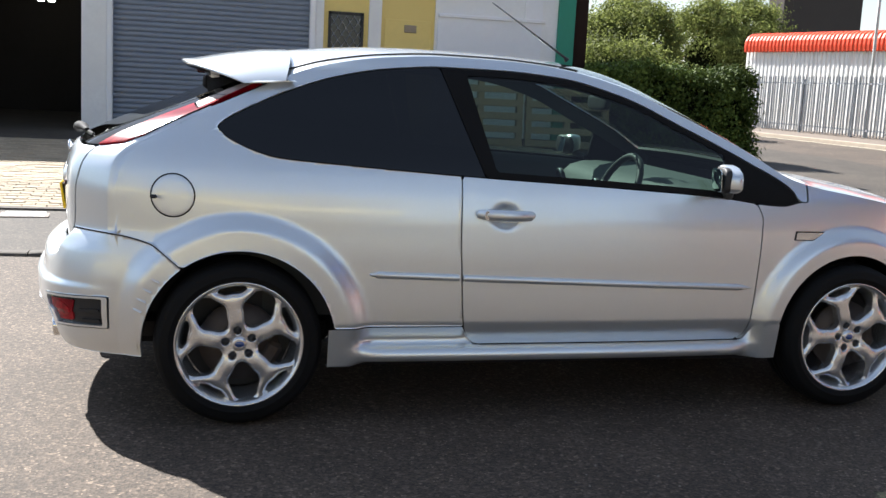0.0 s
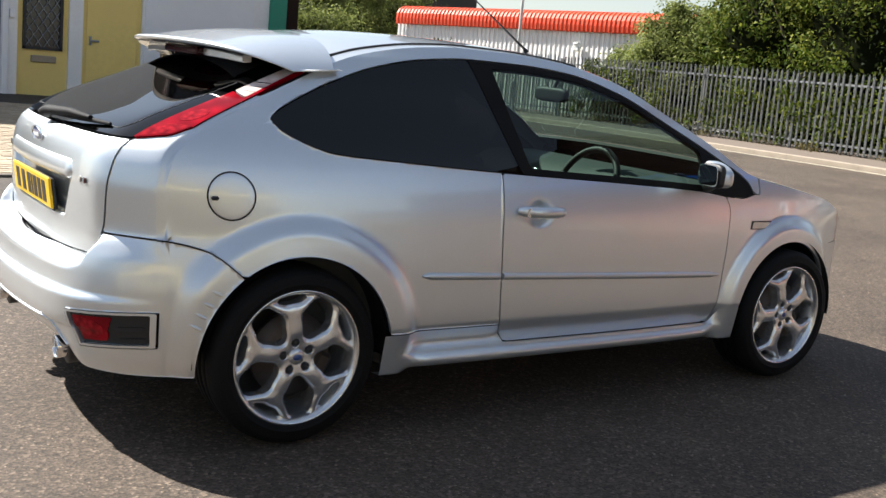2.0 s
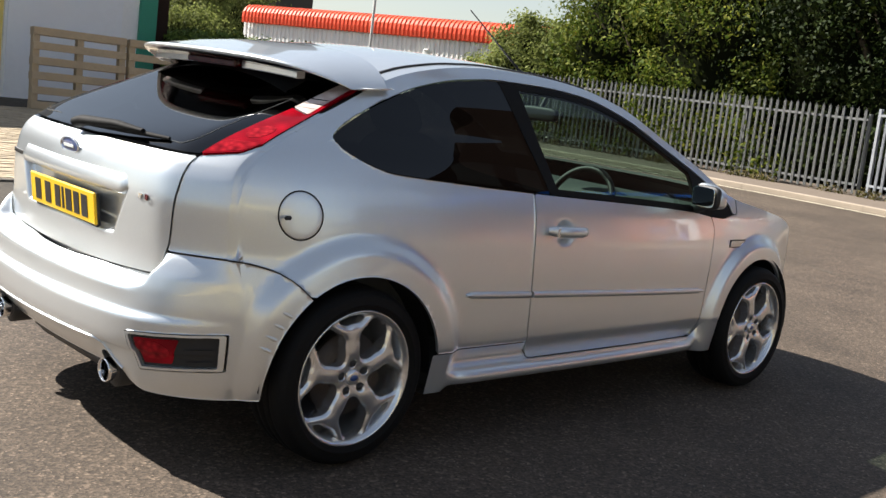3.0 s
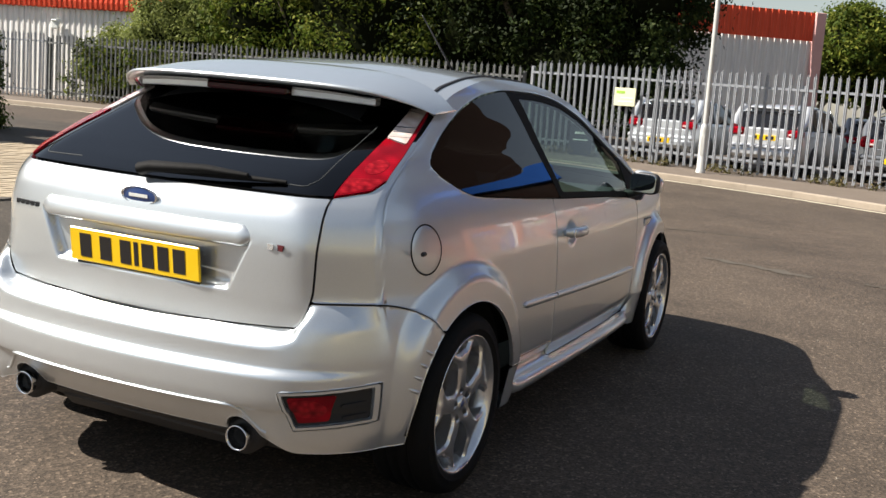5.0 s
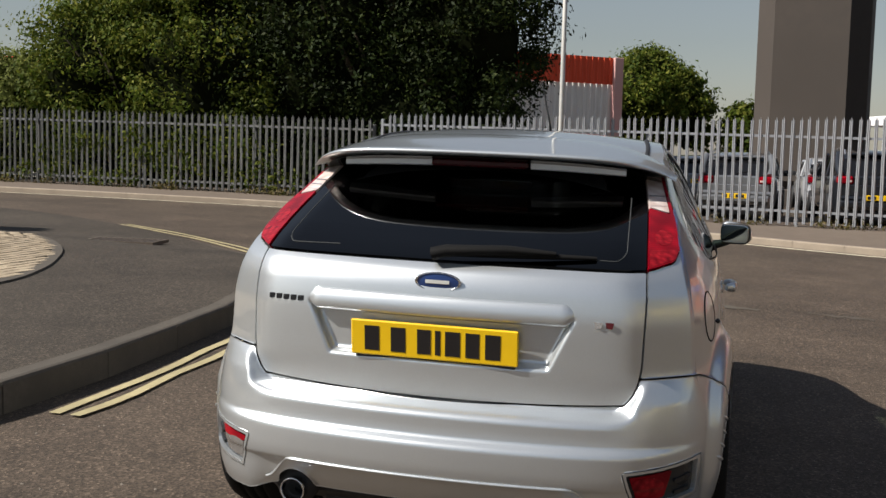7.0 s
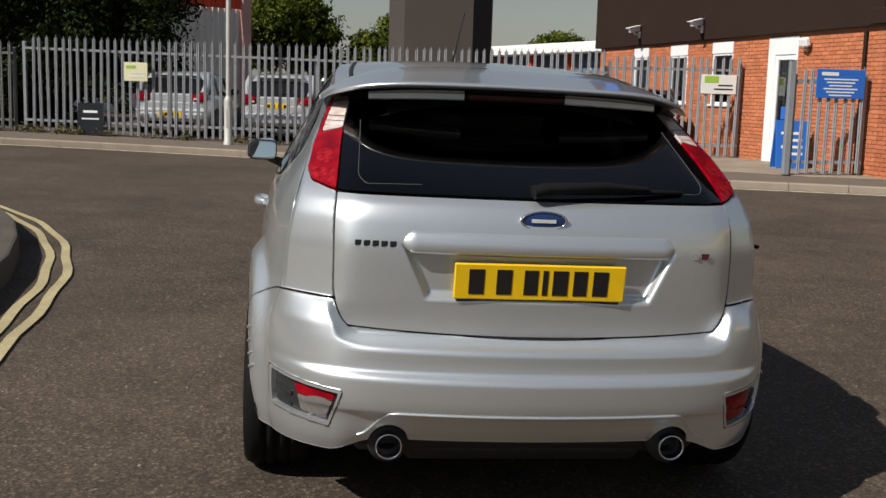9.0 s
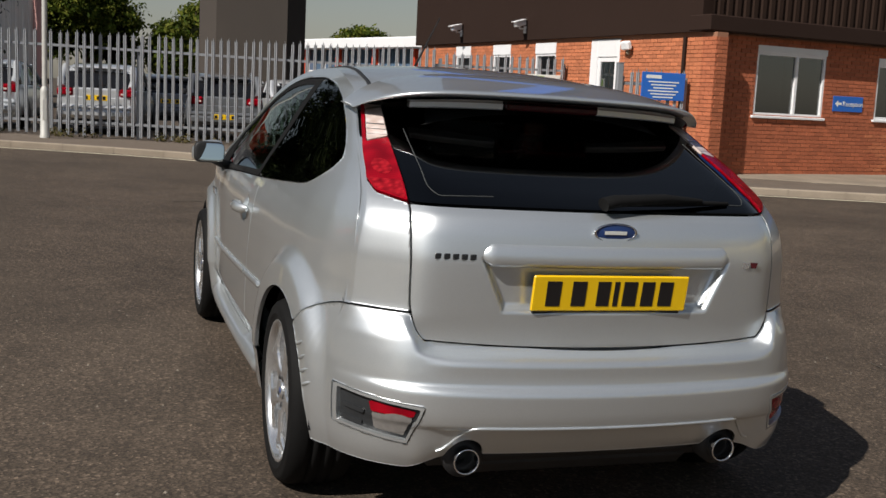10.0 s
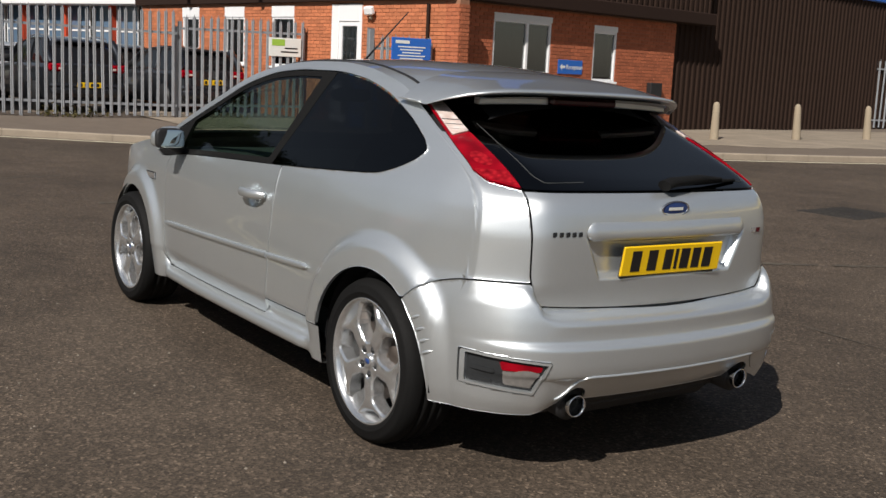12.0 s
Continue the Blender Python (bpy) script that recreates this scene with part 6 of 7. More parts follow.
def wheel_parts(parent, m, turn):
    """One alloy wheel: outward is +y in the wheel's own axes."""
    wheel = thing("wheel", "", "")
    wheel.parent = parent
    wheel.matrix_local = m
    if "tyre" not in WHEEL:
        s = Shape()
        s.lathe([(0.232, -0.1), (0.252, -0.112), (0.288, -0.114), (0.306, -0.102), (0.315, -0.082), (0.317, -0.06), (0.317, -0.045), (0.311, -0.043), (0.311, -0.037), (0.317, -0.035), (0.318, -0.008), (0.312, -0.006), (0.312, 0.006), (0.318, 0.008), (0.317, 0.035), (0.311, 0.037), (0.311, 0.043), (0.317, 0.045), (0.317, 0.06), (0.315, 0.082), (0.306, 0.102), (0.298, 0.109), (0.297, 0.1105), (0.288, 0.114), (0.268, 0.115), (0.266, 0.1165), (0.262, 0.1165), (0.26, 0.1145), (0.252, 0.112), (0.242, 0.107), (0.238, 0.1)], 96)
        for k in range(72):
            a = 2 * math.pi * k / 72
            s.box((0.0, 0.062, -0.004), (0.006, 0.1, 0.004), m=Matrix.Rotation(a, 4, "Y") @ Matrix.Translation((0.309, 0, 0)) @ pose(0, 0, 0, 0, 0, 20))
        WHEEL["tyre"] = s.mesh("tyre")
        WHEEL["rim"] = Shape().lathe([(0.236, 0.098), (0.243, 0.103), (0.2435, 0.107), (0.241, 0.1095), (0.236, 0.108), (0.229, 0.1), (0.222, 0.086), (0.214, 0.05), (0.206, 0.0), (0.205, -0.09), (0.238, -0.102)], 96).mesh("rim")
        rs = np.linspace(0.02, 0.231, 64)
        th = np.linspace(0, 2 * math.pi, 421)
        R, T = np.meshgrid(rs, th, indexing="ij")
        field = np.minimum(0.066 - R, 1)
        field = np.maximum(field, R - 0.221)

        def bar(ax, ay, bx, by, wa, wb, X, Yc):
            dx, dy = bx - ax, by - ay
            t = np.clip(((X - ax) * dx + (Yc - ay) * dy) / (dx * dx + dy * dy), 0, 1)
            return wa + (wb - wa) * t - np.hypot(X - ax - dx * t, Yc - ay - dy * t)

        def blend(a, b, k=0.014):
            h = np.clip(0.5 + 0.5 * (a - b) / k, 0, 1)
            return b + (a - b) * h + k * h * (1 - h)

        X, Yc = R * np.cos(T), R * np.sin(T)
        dent = np.full(R.shape, 1.0)
        for k in range(5):
            a = 2 * math.pi * k / 5
            c, sn = math.cos(a), math.sin(a)
            field = blend(field, bar(0.03 * c, 0.03 * sn, 0.115 * c, 0.115 * sn, 0.037, 0.0265, X, Yc), 0.02)
            field = blend(field, bar(0.115 * c, 0.115 * sn, 0.163 * c, 0.163 * sn, 0.0265, 0.029, X, Yc), 0.02)
            for off in (-0.41, 0.41):
                field = blend(field, bar(0.155 * c, 0.155 * sn, 0.228 * math.cos(a + off), 0.228 * math.sin(a + off), 0.021, 0.011, X, Yc), 0.02)
            dent = np.minimum(dent, np.hypot(X - 0.052 * math.cos(a), Yc - 0.052 * math.sin(a)) - 0.0)
        edge = smooth(np.clip(field, 0, 0.009) / 0.009)
        Yh = 0.098 - 0.012 * smooth((0.1 - R) / 0.08) - 0.006 * smooth((R - 0.17) / 0.06) - 0.008 * (1 - edge) + 0.003 * smooth(field / 0.03)
        Yh = Yh - 0.012 * smooth((0.017 - dent) / 0.006)
        field = np.where(np.abs(field) < 0.0008, -0.0008, field)
        P = np.stack([X, Yh, Yc], -1)
        N = np.zeros_like(P)
        N[..., 1] = 1
        s = Shape()
        cut(s, P, field, depth=0.05, N=N)
        WHEEL["spokes"] = s.mesh("spokes")
        WHEEL["bolt"] = Shape().lathe([(0.0, 0.018), (0.007, 0.018), (0.0105, 0.014), (0.0115, 0.0)], 6).mesh("bolt")
        WHEEL["cap"] = Shape().lathe([(0.0, 0.098), (0.018, 0.098), (0.026, 0.0965), (0.0285, 0.09), (0.0285, 0.07)], 28).mesh("centre_cap")
        WHEEL["logo"] = Shape().lathe([(0.0, 0.0995), (0.016, 0.0995), (0.0185, 0.0975)], 24).mesh("cap_badge")
        WHEEL["disc"] = Shape().lathe([(0.04, 0.045), (0.15, 0.045), (0.15, 0.02), (0.04, 0.02)], 48).lathe([(0.0, 0.06), (0.07, 0.06), (0.075, 0.045)], 32).mesh("brake_disc")
        WHEEL["caliper"] = Shape().box((0.09, 0.0, -0.07), (0.165, 0.058, 0.07), chamfer=0.02).mesh("caliper")
        WHEEL["back"] = Shape().lathe([(0.0, -0.05), (0.204, -0.05)], 32).mesh("inner_well")
    put("tyre", WHEEL["tyre"], M["rubber"], wheel, "black low-profile tyre")
    put("rim", WHEEL["rim"], M["alloy"], wheel)
    put("spokes", WHEEL["spokes"], M["alloy"], wheel, "five forked silver spokes", m=Matrix.Rotation(radians(turn), 4, "Y"))
    put("brake_disc", WHEEL["disc"], M["brake"], wheel)
    put("caliper", WHEEL["caliper"], M["brake"], wheel, m=Matrix.Rotation(radians(150), 4, "Y"))
    put("inner_well", WHEEL["back"], M["black"], wheel)
    put("centre_cap", WHEEL["cap"], M["alloy"], wheel)
    put("cap_badge", WHEEL["logo"], M["badge"], wheel, m=Matrix.Diagonal((1, 1, 0.6, 1)))
    for k in range(5):
        a = -radians(turn) + 2 * math.pi * k / 5
        put("bolt", WHEEL["bolt"], M["black"], wheel, m=Matrix.Translation((0.052 * math.cos(a), 0.078, 0.052 * math.sin(a))))
    return wheel


WHEEL = {}


def swept(shape, path, ring, close=True):
    """A closed section carried along a path; ring gives, for each path step, its points."""
    rows = [ring(i, p) for i, p in enumerate(path)]
    rows = [[tuple(q) for q in r] + [tuple(r[0])] for r in rows]
    shape.sheet(rows)
    shape.add(rows[0][:-1], [tuple(range(len(rows[0]) - 1))])
    shape.add(rows[-1][:-1], [tuple(range(len(rows[0]) - 1))[::-1]])
    return shape


def welded(me):
    """Joins the points where two panels of one moulding meet."""
    bm = bmesh.new()
    bm.from_mesh(me)
    bmesh.ops.remove_doubles(bm, verts=bm.verts, dist=0.0006)
    bm.to_mesh(me)
    bm.free()
    return me


def build_car():
    car = thing("hatchback", "silver three-door hatchback with dark tinted rear glass, parked on the road", "car", at=pose(0, 0.009, 0.003, 0.95, -0.25, 0))
    side, rear, roof = body_grids()
    Ns, Nr, Nt = -normals(side), normals(rear), normals(roof)
    if Ns[60, 50, 1] < 0:
        Ns = -Ns
    if Nr[85, 50, 0] > 0:
        Nr = -Nr
    if Nt[60, 30, 2] < 0:
        Nt = -Nt
    X, Z = side[..., 0], side[..., 2]
    win = np.minimum(WIN_TOP(X) - Z, Z - WIN_LOW(X)) * 0.9
    win = np.where((X < -0.085) | (X > 2.36), np.minimum(win, -np.maximum(-0.085 - X, X - 2.36)), win)
    arch = np.minimum(np.hypot(X, Z - HUB_Z) - 0.362, np.hypot(X - 2.64, Z - HUB_Z) - 0.36)
    back, front = DOOR_BACK(Z), DOOR_FRONT(Z)
    seam = BUMPER_SEAM(X)
    clear = -win - 0.004
    hind = np.minimum(np.maximum(back - X, np.minimum(Z - WIN_TOP(X), 2.40 - X)), np.where(X < -0.02, Z - seam, 1.0))
    hind = np.minimum(hind, np.where(X < 1.0, Z - 0.378, 1.0))
    g_hind = np.minimum(np.minimum(hind - GAP, clear), arch)
    g_door = np.minimum(np.minimum(np.minimum(X - back, front - X) - GAP, np.minimum(clear, Z - 0.30)), WIN_LOW(X) - Z)
    nose = np.maximum(np.where(Z > 0.642, 3.17, 3.02) - X, Z - 0.83)
    g_wing = np.minimum(np.minimum(np.minimum(X - front, np.maximum(WIN_LOW(X) - Z, X - 2.405)) - GAP, arch), np.minimum(Z - 0.30, np.minimum(nose, clear)))
    lamp_f = np.minimum(np.minimum(X - 3.174, Z - 0.645), 0.825 - Z)
    g_nose = np.minimum(np.minimum(X - 3.0, np.maximum(0.64 - Z, X - 4)), np.minimum(Z - 0.2, arch))
    g_bumper_s = np.minimum(np.minimum(seam - Z - GAP, -0.1 - X), np.minimum(arch, Z - 0.262))
    X_r, Y_r, Z_r = rear[..., 0], np.abs(rear[..., 1]), rear[..., 2]
    yc = CREASE_Y(Z_r)
    gate_y = GATE_Y(Z_r)
    gate_z = 0.6195 + 0.06 * Y_r ** 2
    lamp_in = curve([(1.0, 0.613), (1.03, 0.609), (1.19, 0.585), (1.30, 0.556)])(Z_r)
    low = 1.033 + 0.02 * smooth((Y_r - 0.6) / 0.1) + 0.03 * smooth((Y_r - yc + 0.04) / 0.04) ** 2
    seam_r = 0.72 + 0 * Z_r
    g_gate = np.minimum(np.minimum(gate_y - Y_r, Z_r - gate_z), 1.031 - Z_r) - GAP
    g_facet = np.minimum(np.minimum(Y_r - gate_y - GAP, low - Z_r - GAP), Z_r - seam_r - GAP)
    pipe = np.hypot(Y_r - 0.437, (Z_r - 0.298) * 1.0) - 0.058
    fog = np.maximum(np.maximum(np.maximum(0.578 - Y_r + (0.462 - Z_r) * 0.3, Z_r - (0.464 + (Y_r - 0.58) * 0.1)), (0.338 + (Y_r - 0.6) * 0.12) - Z_r), Y_r - yc + 0.01)
    g_bumper_r = np.minimum(np.minimum(np.maximum(Y_r - gate_y, gate_z - Z_r) - GAP, seam_r - Z_r - GAP), np.minimum(Z_r - 0.262 - 0.035 * smooth((0.62 - Y_r) / 0.12), pipe))
    g_lamp = np.minimum(np.minimum(Y_r - lamp_in - 0.002, Z_r - low - 0.002), yc - Y_r)
    g_white = np.minimum(np.minimum(g_lamp, Z_r - 1.186 - (0.66 - Y_r) * 0.25), yc - 0.016 - Y_r)
    g_red = np.minimum(g_lamp, np.maximum(1.183 + (0.66 - Y_r) * 0.25 - Z_r, Y_r - yc + 0.014))
    g_glass = np.minimum(lamp_in - 0.002 - Y_r, Z_r - 1.036)
    pane_back = 0.905 + (1.36 - Z) * 0.25
    g_quarter = np.minimum(win - 0.001, 0.80 + (1.375 - Z) * 0.37 - X - 0.002)
    g_pane = np.minimum(np.minimum(win - 0.022, X - pane_back), 2.02 - X)
    g_frame = np.minimum(np.minimum(win - 0.001, X - (0.80 + (1.375 - Z) * 0.37) - 0.002), -g_pane)

    for flip in (False, True):
        s = Shape()
        cut(s, side, g_hind, N=Ns, flip=flip)
        half = g_facet.copy()
        n = half.shape[0] // 2
        half[: n] = -1
        cut(s, rear, half, N=Nr, flip=flip)
        put("side_panel", welded(s.mesh("side_panel")), M["silver"], car)
        door = put("door", cut(Shape(), side, g_door, N=Ns, flip=flip).mesh("door"), M["silver"], car)
        wing = put("front_wing", cut(Shape(), side, g_wing, N=Ns, flip=flip).mesh("front_wing"), M["silver"], car)
        k = -1 if flip else 1
        put("quarter_window", cut(Shape(), side, g_quarter, N=Ns, flip=flip, push=-0.003, rim=False).mesh("quarter_window"), M["tint"], car, "near-black tinted quarter glass")
        frame_ob = put("window_frame", cut(Shape(), side, g_frame, N=Ns, flip=flip, push=-0.002, depth=0.02).mesh("window_frame"), M["rubber"], door)
        put("door_glass", cut(Shape(), side, g_pane, N=Ns, flip=flip, push=-0.005, rim=False).mesh("door_glass"), M["glass"], door, "clear green-tinted door glass")
        if flip:
            disc, seam_ring = [], []
            for a in np.linspace(0, 2 * math.pi, 49):
                x, z = -0.25 + math.cos(a) * 0.0795, 0.872 + math.sin(a) * 0.0795
                seam_ring.append((x, -float(side_y(x, z)) - 0.0002, z))
                disc.append([(-0.25 + math.cos(a) * r, -float(side_y(-0.25 + math.cos(a) * r, 0.872 + math.sin(a) * r)) - d, 0.872 + math.sin(a) * r) for r, d in ((0.0002, 0.0016), (0.03, 0.0016), (0.055, 0.0016), (0.074, 0.0016), (0.0768, 0.001), (0.0774, -0.002))])
            flap = put("fuel_flap", Shape().sheet(disc, flip=True).mesh("fuel_flap"), M["silver"], car, "round silver fuel flap")
            put("flap_seam", Shape().tube(seam_ring, 0.0024, 8, caps=False).mesh("flap_seam"), M["rubber"], flap)
            put("finger_pull", Shape().box((-0.332, -0.835, 0.862), (-0.306, -0.82, 0.876), chamfer=0.005).mesh("finger_pull"), M["black"], flap)
        put("headlamp", cut(Shape(), side, lamp_f, N=Ns, flip=flip).mesh("headlamp"), M["lens_clear"], car, "clear headlamp lens")
        # Handle over its bowl.
        s = Shape()
        pts = [(0.912, 0.004), (0.93, 0.022), (0.97, 0.034), (1.03, 0.038), (1.09, 0.034), (1.125, 0.02), (1.14, 0.002)]
        base = [float(side_y(x, 0.76)) for x, _ in pts]
        path = [(x, k * (b + d), 0.83 - 0.01 * (x - 0.912)) for (x, d), b in zip(pts, base)]
        s.tube(path, [0.01, 0.015, 0.0165, 0.017, 0.0165, 0.015, 0.01], 14, squash=0.8)
        handle = put("door_handle", s.mesh("door_handle"), M["silver"], door, "silver door handle", m=Matrix.Translation((0, 0, 0.825)) @ Matrix.Diagonal((1, 1, 1.6, 1)) @ Matrix.Translation((0, 0, -0.825)))
        if flip:
            put("lock", Shape().tube([(0.94, k * (base[1] + 0.032), 0.829), (0.94, k * (base[1] + 0.04), 0.829)], 0.011, 14).mesh("lock"), M["chrome"], handle)
        # Rubbing strip in two pieces.
        for x0, x1, owner in ((0.49, 0.846, car), (0.862, 2.135, door)):
            xs = np.linspace(x0, x1, 24)

            def ring(i, x):
                zc = 0.589 - (x - 0.49) * 0.033
                t = min(1.0, (x - 0.488) / 0.03, (2.14 - x) / 0.04)
                h = 0.0135 * max(t, 0.3)
                out = []
                for dz, d in ((-1, -0.004), (-0.95, 0.008), (-0.5, 0.013), (0.4, 0.0145), (0.9, 0.009), (1, -0.004)):
                    out.append((x, k * (float(side_y(x, zc + dz * h)) + d), zc + dz * h))
                return out

            put("rubbing_strip", swept(Shape(), xs, ring).mesh("rubbing_strip"), M["silver"], owner)
        # Sill skirt between the wheels.
        xs = np.linspace(0.335, 2.29, 70)
        prof = [(0.376, -0.001), (0.34, -0.012), (0.302, -0.012), (0.296, 0.004), (0.282, 0.022), (0.262, 0.027), (0.244, 0.02), (0.234, 0.0), (0.227, -0.006), (0.222, -0.02), (0.219, -0.06)]
        prof_mid = [(0.296, -0.03), (0.2955, -0.02), (0.2945, -0.005), (0.29, 0.012), (0.28, 0.024), (0.262, 0.028), (0.244, 0.02), (0.234, 0.0), (0.227, -0.006), (0.222, -0.02), (0.219, -0.06)]
        tuck = [(0.236, 0.0), (0.231, -0.03), (0.227, -0.08), (0.225, -0.13)]
        rows = []
        for x in xs:
            f = float(smooth((x - 0.875) / 0.05) * smooth((2.19 - x) / 0.05))
            swell = float(smooth((x - 0.4) / 0.14) * smooth((2.2 - x) / 0.14))
            row = []
            for i, ((za, da), (zm, dm)) in enumerate(zip(prof, prof_mid)):
                z = za + (zm - za) * f
                d = da + (dm - da) * f
                if i > 6:
                    zu, du = tuck[i - 7]
                    z, d = z + (zu - z) * swell, d + (du - d) * swell
                near = float(PLAN(x)) - 0.01
                out = near + d if z < 0.30 else float(side_y(x, z)) + d + (0.002 if z > 0.37 else 0.0)
                flush = float(side_y(x, 0.379)) - 0.16 * (0.379 - z) - (0.05 if i > 9 else 0.0)
                row.append((x, k * (out * swell + flush * (1 - swell)), z))
            rows.append(row)
        s = Shape()
        s.sheet(rows, flip=not flip)
        put("sill_skirt", s.mesh("sill_skirt"), M["silver"], car)
        # Badge on the wing and the ribs on the bumper's arch edge.
        yb = k * (float(side_y(2.42, 0.755)) + 0.002)
        s = Shape()
        s.prism([(2.345, 0.742), (2.43, 0.742), (2.475, 0.772), (2.35, 0.772)], min(yb, yb + k * 0.008), max(yb, yb + k * 0.008), Matrix(((1, 0, 0, 0), (0, 0, 1, 0), (0, 1, 0, 0), (0, 0, 0, 1))))
        put("side_badge", s.mesh("side_badge"), M["alloy"], wing, "small bright side badge")
        s = Shape()
        s.prism([(2.338, 0.737), (2.433, 0.737), (2.485, 0.777), (2.345, 0.777)], min(yb, yb + k * 0.004), max(yb, yb + k * 0.004), Matrix(((1, 0, 0, 0), (0, 0, 1, 0), (0, 1, 0, 0), (0, 0, 0, 1))))
        put("badge_surround", s.mesh("badge_surround"), M["black"], wing)
        for zf in (0.438, 0.476, 0.514, 0.552):
            r0 = math.sqrt(0.37 ** 2 - (zf - HUB_Z) ** 2)
            pts = []
            for f in (0.0, 0.35, 0.7, 1.0):
                xf, zz = -r0 - 0.01 - 0.034 * f, zf + 0.016 * f
                pts.append((xf, k * (float(side_y(xf, zz)) + 0.002 - 0.004 * f), zz))
            put("arch_fin", Shape().tube(pts, [0.0055, 0.006, 0.005, 0.0015], 8).mesh("arch_fin"), M["silver"], car)
        # Door mirror.
        mirror = thing("door_mirror", "", "")
        mirror.parent = car
        mirror.matrix_local = pose(1.952, k * 0.932, 1.0, 0, 0, k * 12) @ Matrix.Diagonal((0.62, 0.68, 0.82, 1.0))

        def taper(q):
            return Vector((q.x * (1.0 if q.x < 0 else 1.15), q.y, q.z * (1 - 0.25 * max(q.y * k / 0.11, 0)) - (0.012 * q.y * k / 0.1)))

        s = Shape()
        s.sheet(superball(0.065, 0.112, 0.066, 0.55, 0.55, squeeze=taper), flip=False)
        put("mirror_shell", s.mesh("mirror_shell"), M["silver"], mirror)
        put("mirror_rim", Shape().sheet(superball(0.03, 0.112, 0.065, 0.5, 0.45)).mesh("mirror_rim"), M["black"], mirror, m=pose(-0.04, 0, -0.003))
        put("mirror_glass", Shape().sheet(superball(0.004, 0.102, 0.056, 0.4, 0.4)).mesh("mirror_glass"), M["mirror"], mirror, m=pose(-0.083, 0, -0.003, 0, 10, -20) if k > 0 else pose(-0.083, 0, -0.003, 0, -5, 0))
        put("mirror_foot", Shape().tube([(0.03, -k * 0.06, -0.05), (0.045, -k * 0.12, -0.075), (0.06, -k * 0.19, -0.09)], [0.035, 0.032, 0.04], 14, squash=0.8).mesh("mirror_foot"), M["black"], mirror)

    for i, ax in enumerate(AXLES):
        wheel_parts(car, pose(ax, 0.772, HUB_Z), 26 + 40 * i)
        wheel_parts(car, pose(ax, -0.772, HUB_Z, 0, 0, 180), 98 - 180 + 10 * i)
    # Bumper: the rear and both flanks in one moulding.
    s = Shape()
    g = np.minimum(g_bumper_r, fog)
    cut(s, rear, g, N=Nr)
    for flip in (False, True):
        cut(s, side, g_bumper_s, N=Ns, flip=flip)
    bumper = put("rear_bumper", welded(s.mesh("rear_bumper")), M["silver"], car, "sculpted silver rear bumper")
    for flip in (False, True):
        put("nose", cut(Shape(), side, g_nose, N=Ns, flip=flip).mesh("nose"), M["silver"], car)
    yf = side[-1, :, 1]
    rows = []
    for v in np.linspace(-1, 1, 25):
        rows.append([(3.36 + 0.1 * (1 - v * v), yv * v, zv) for yv, zv in zip(yf, side[-1, :, 2])])
    put("front_face", Shape().sheet(rows, flip=True).mesh("front_face"), M["silver"], car)
    put("grille", Shape().box((3.43, -0.4, 0.25), (3.475, 0.4, 0.48), chamfer=0.02).mesh("grille"), M["black"], car)
    # Fog lamps wrapped round the corners.
    for flip in (False, True):
        half = -fog - 0.004
        n = half.shape[0] // 2
        half[: n] = -1
        s = Shape()
        cut(s, rear, half, N=Nr, flip=flip, push=-0.014, rim=False)
        fl = put("fog_lamp", s.mesh("fog_lamp"), M["smoked"], bumper, "smoked rear fog lamp in a silver surround")
        band = np.minimum(np.minimum(half - 0.018, 0.728 - Y_r - (0.462 - Z_r) * 0.25), 0.46 - Z_r)
        red = np.minimum(band, Z_r - 0.425) if not flip else band.copy()
        band[: n] = red[: n] = -1
        put("red_lens", cut(Shape(), rear, red, N=Nr, flip=flip, push=-0.009, depth=0.006).mesh("red_lens"), M["lens_red"], fl)
        if not flip:
            put("clear_lens", cut(Shape(), rear, np.minimum(band, 0.422 - Z_r), N=Nr, flip=flip, push=-0.009, depth=0.006).mesh("clear_lens"), M["lens_fog"], fl)
        bulb = np.minimum(band, 0.03 - np.hypot((Y_r - 0.655) * 0.6, Z_r - (0.412 if flip else 0.4)))
        bulb[: n] = -1
        put("bulb_bowl", cut(Shape(), rear, bulb, N=Nr, flip=flip, push=-0.0075, depth=0.003).mesh("bulb_bowl"), M["lens_bright"] if flip else M["lens_fog"], fl)
        for zr_ in (0.372, 0.412):
            rib = np.minimum(np.minimum(half - 0.014, Y_r - 0.735), 0.007 - np.abs(Z_r - zr_ - (Y_r - 0.7) * 0.15))
            rib[: n] = -1
            put("lens_rib", cut(Shape(), rear, rib, N=Nr, flip=flip, push=-0.008, depth=0.006).mesh("lens_rib"), M["smoked"], fl)
        # raised surround
        ring_r = np.minimum(half + 0.001, 0.007 - half)
        s = Shape()
        cut(s, rear, ring_r, N=Nr, flip=flip, push=0.001, depth=0.016)
        put("surround", s.mesh("surround"), M["silver"], fl)
    # Lower lip line and exhausts.
    s = Shape()
    pts = []
    for y in np.linspace(-0.53, 0.53, 60):
        z = 0.405 - 0.085 * float(smooth((abs(y) - 0.43) / 0.1))
        pts.append((float(tail_x(y / float(CREASE_Y(z)), z)) - 0.001, y, z))
    s.tube(pts, 0.0045, 8)
    put("lip_bead", s.mesh("lip_bead"), M["silver"], bumper)
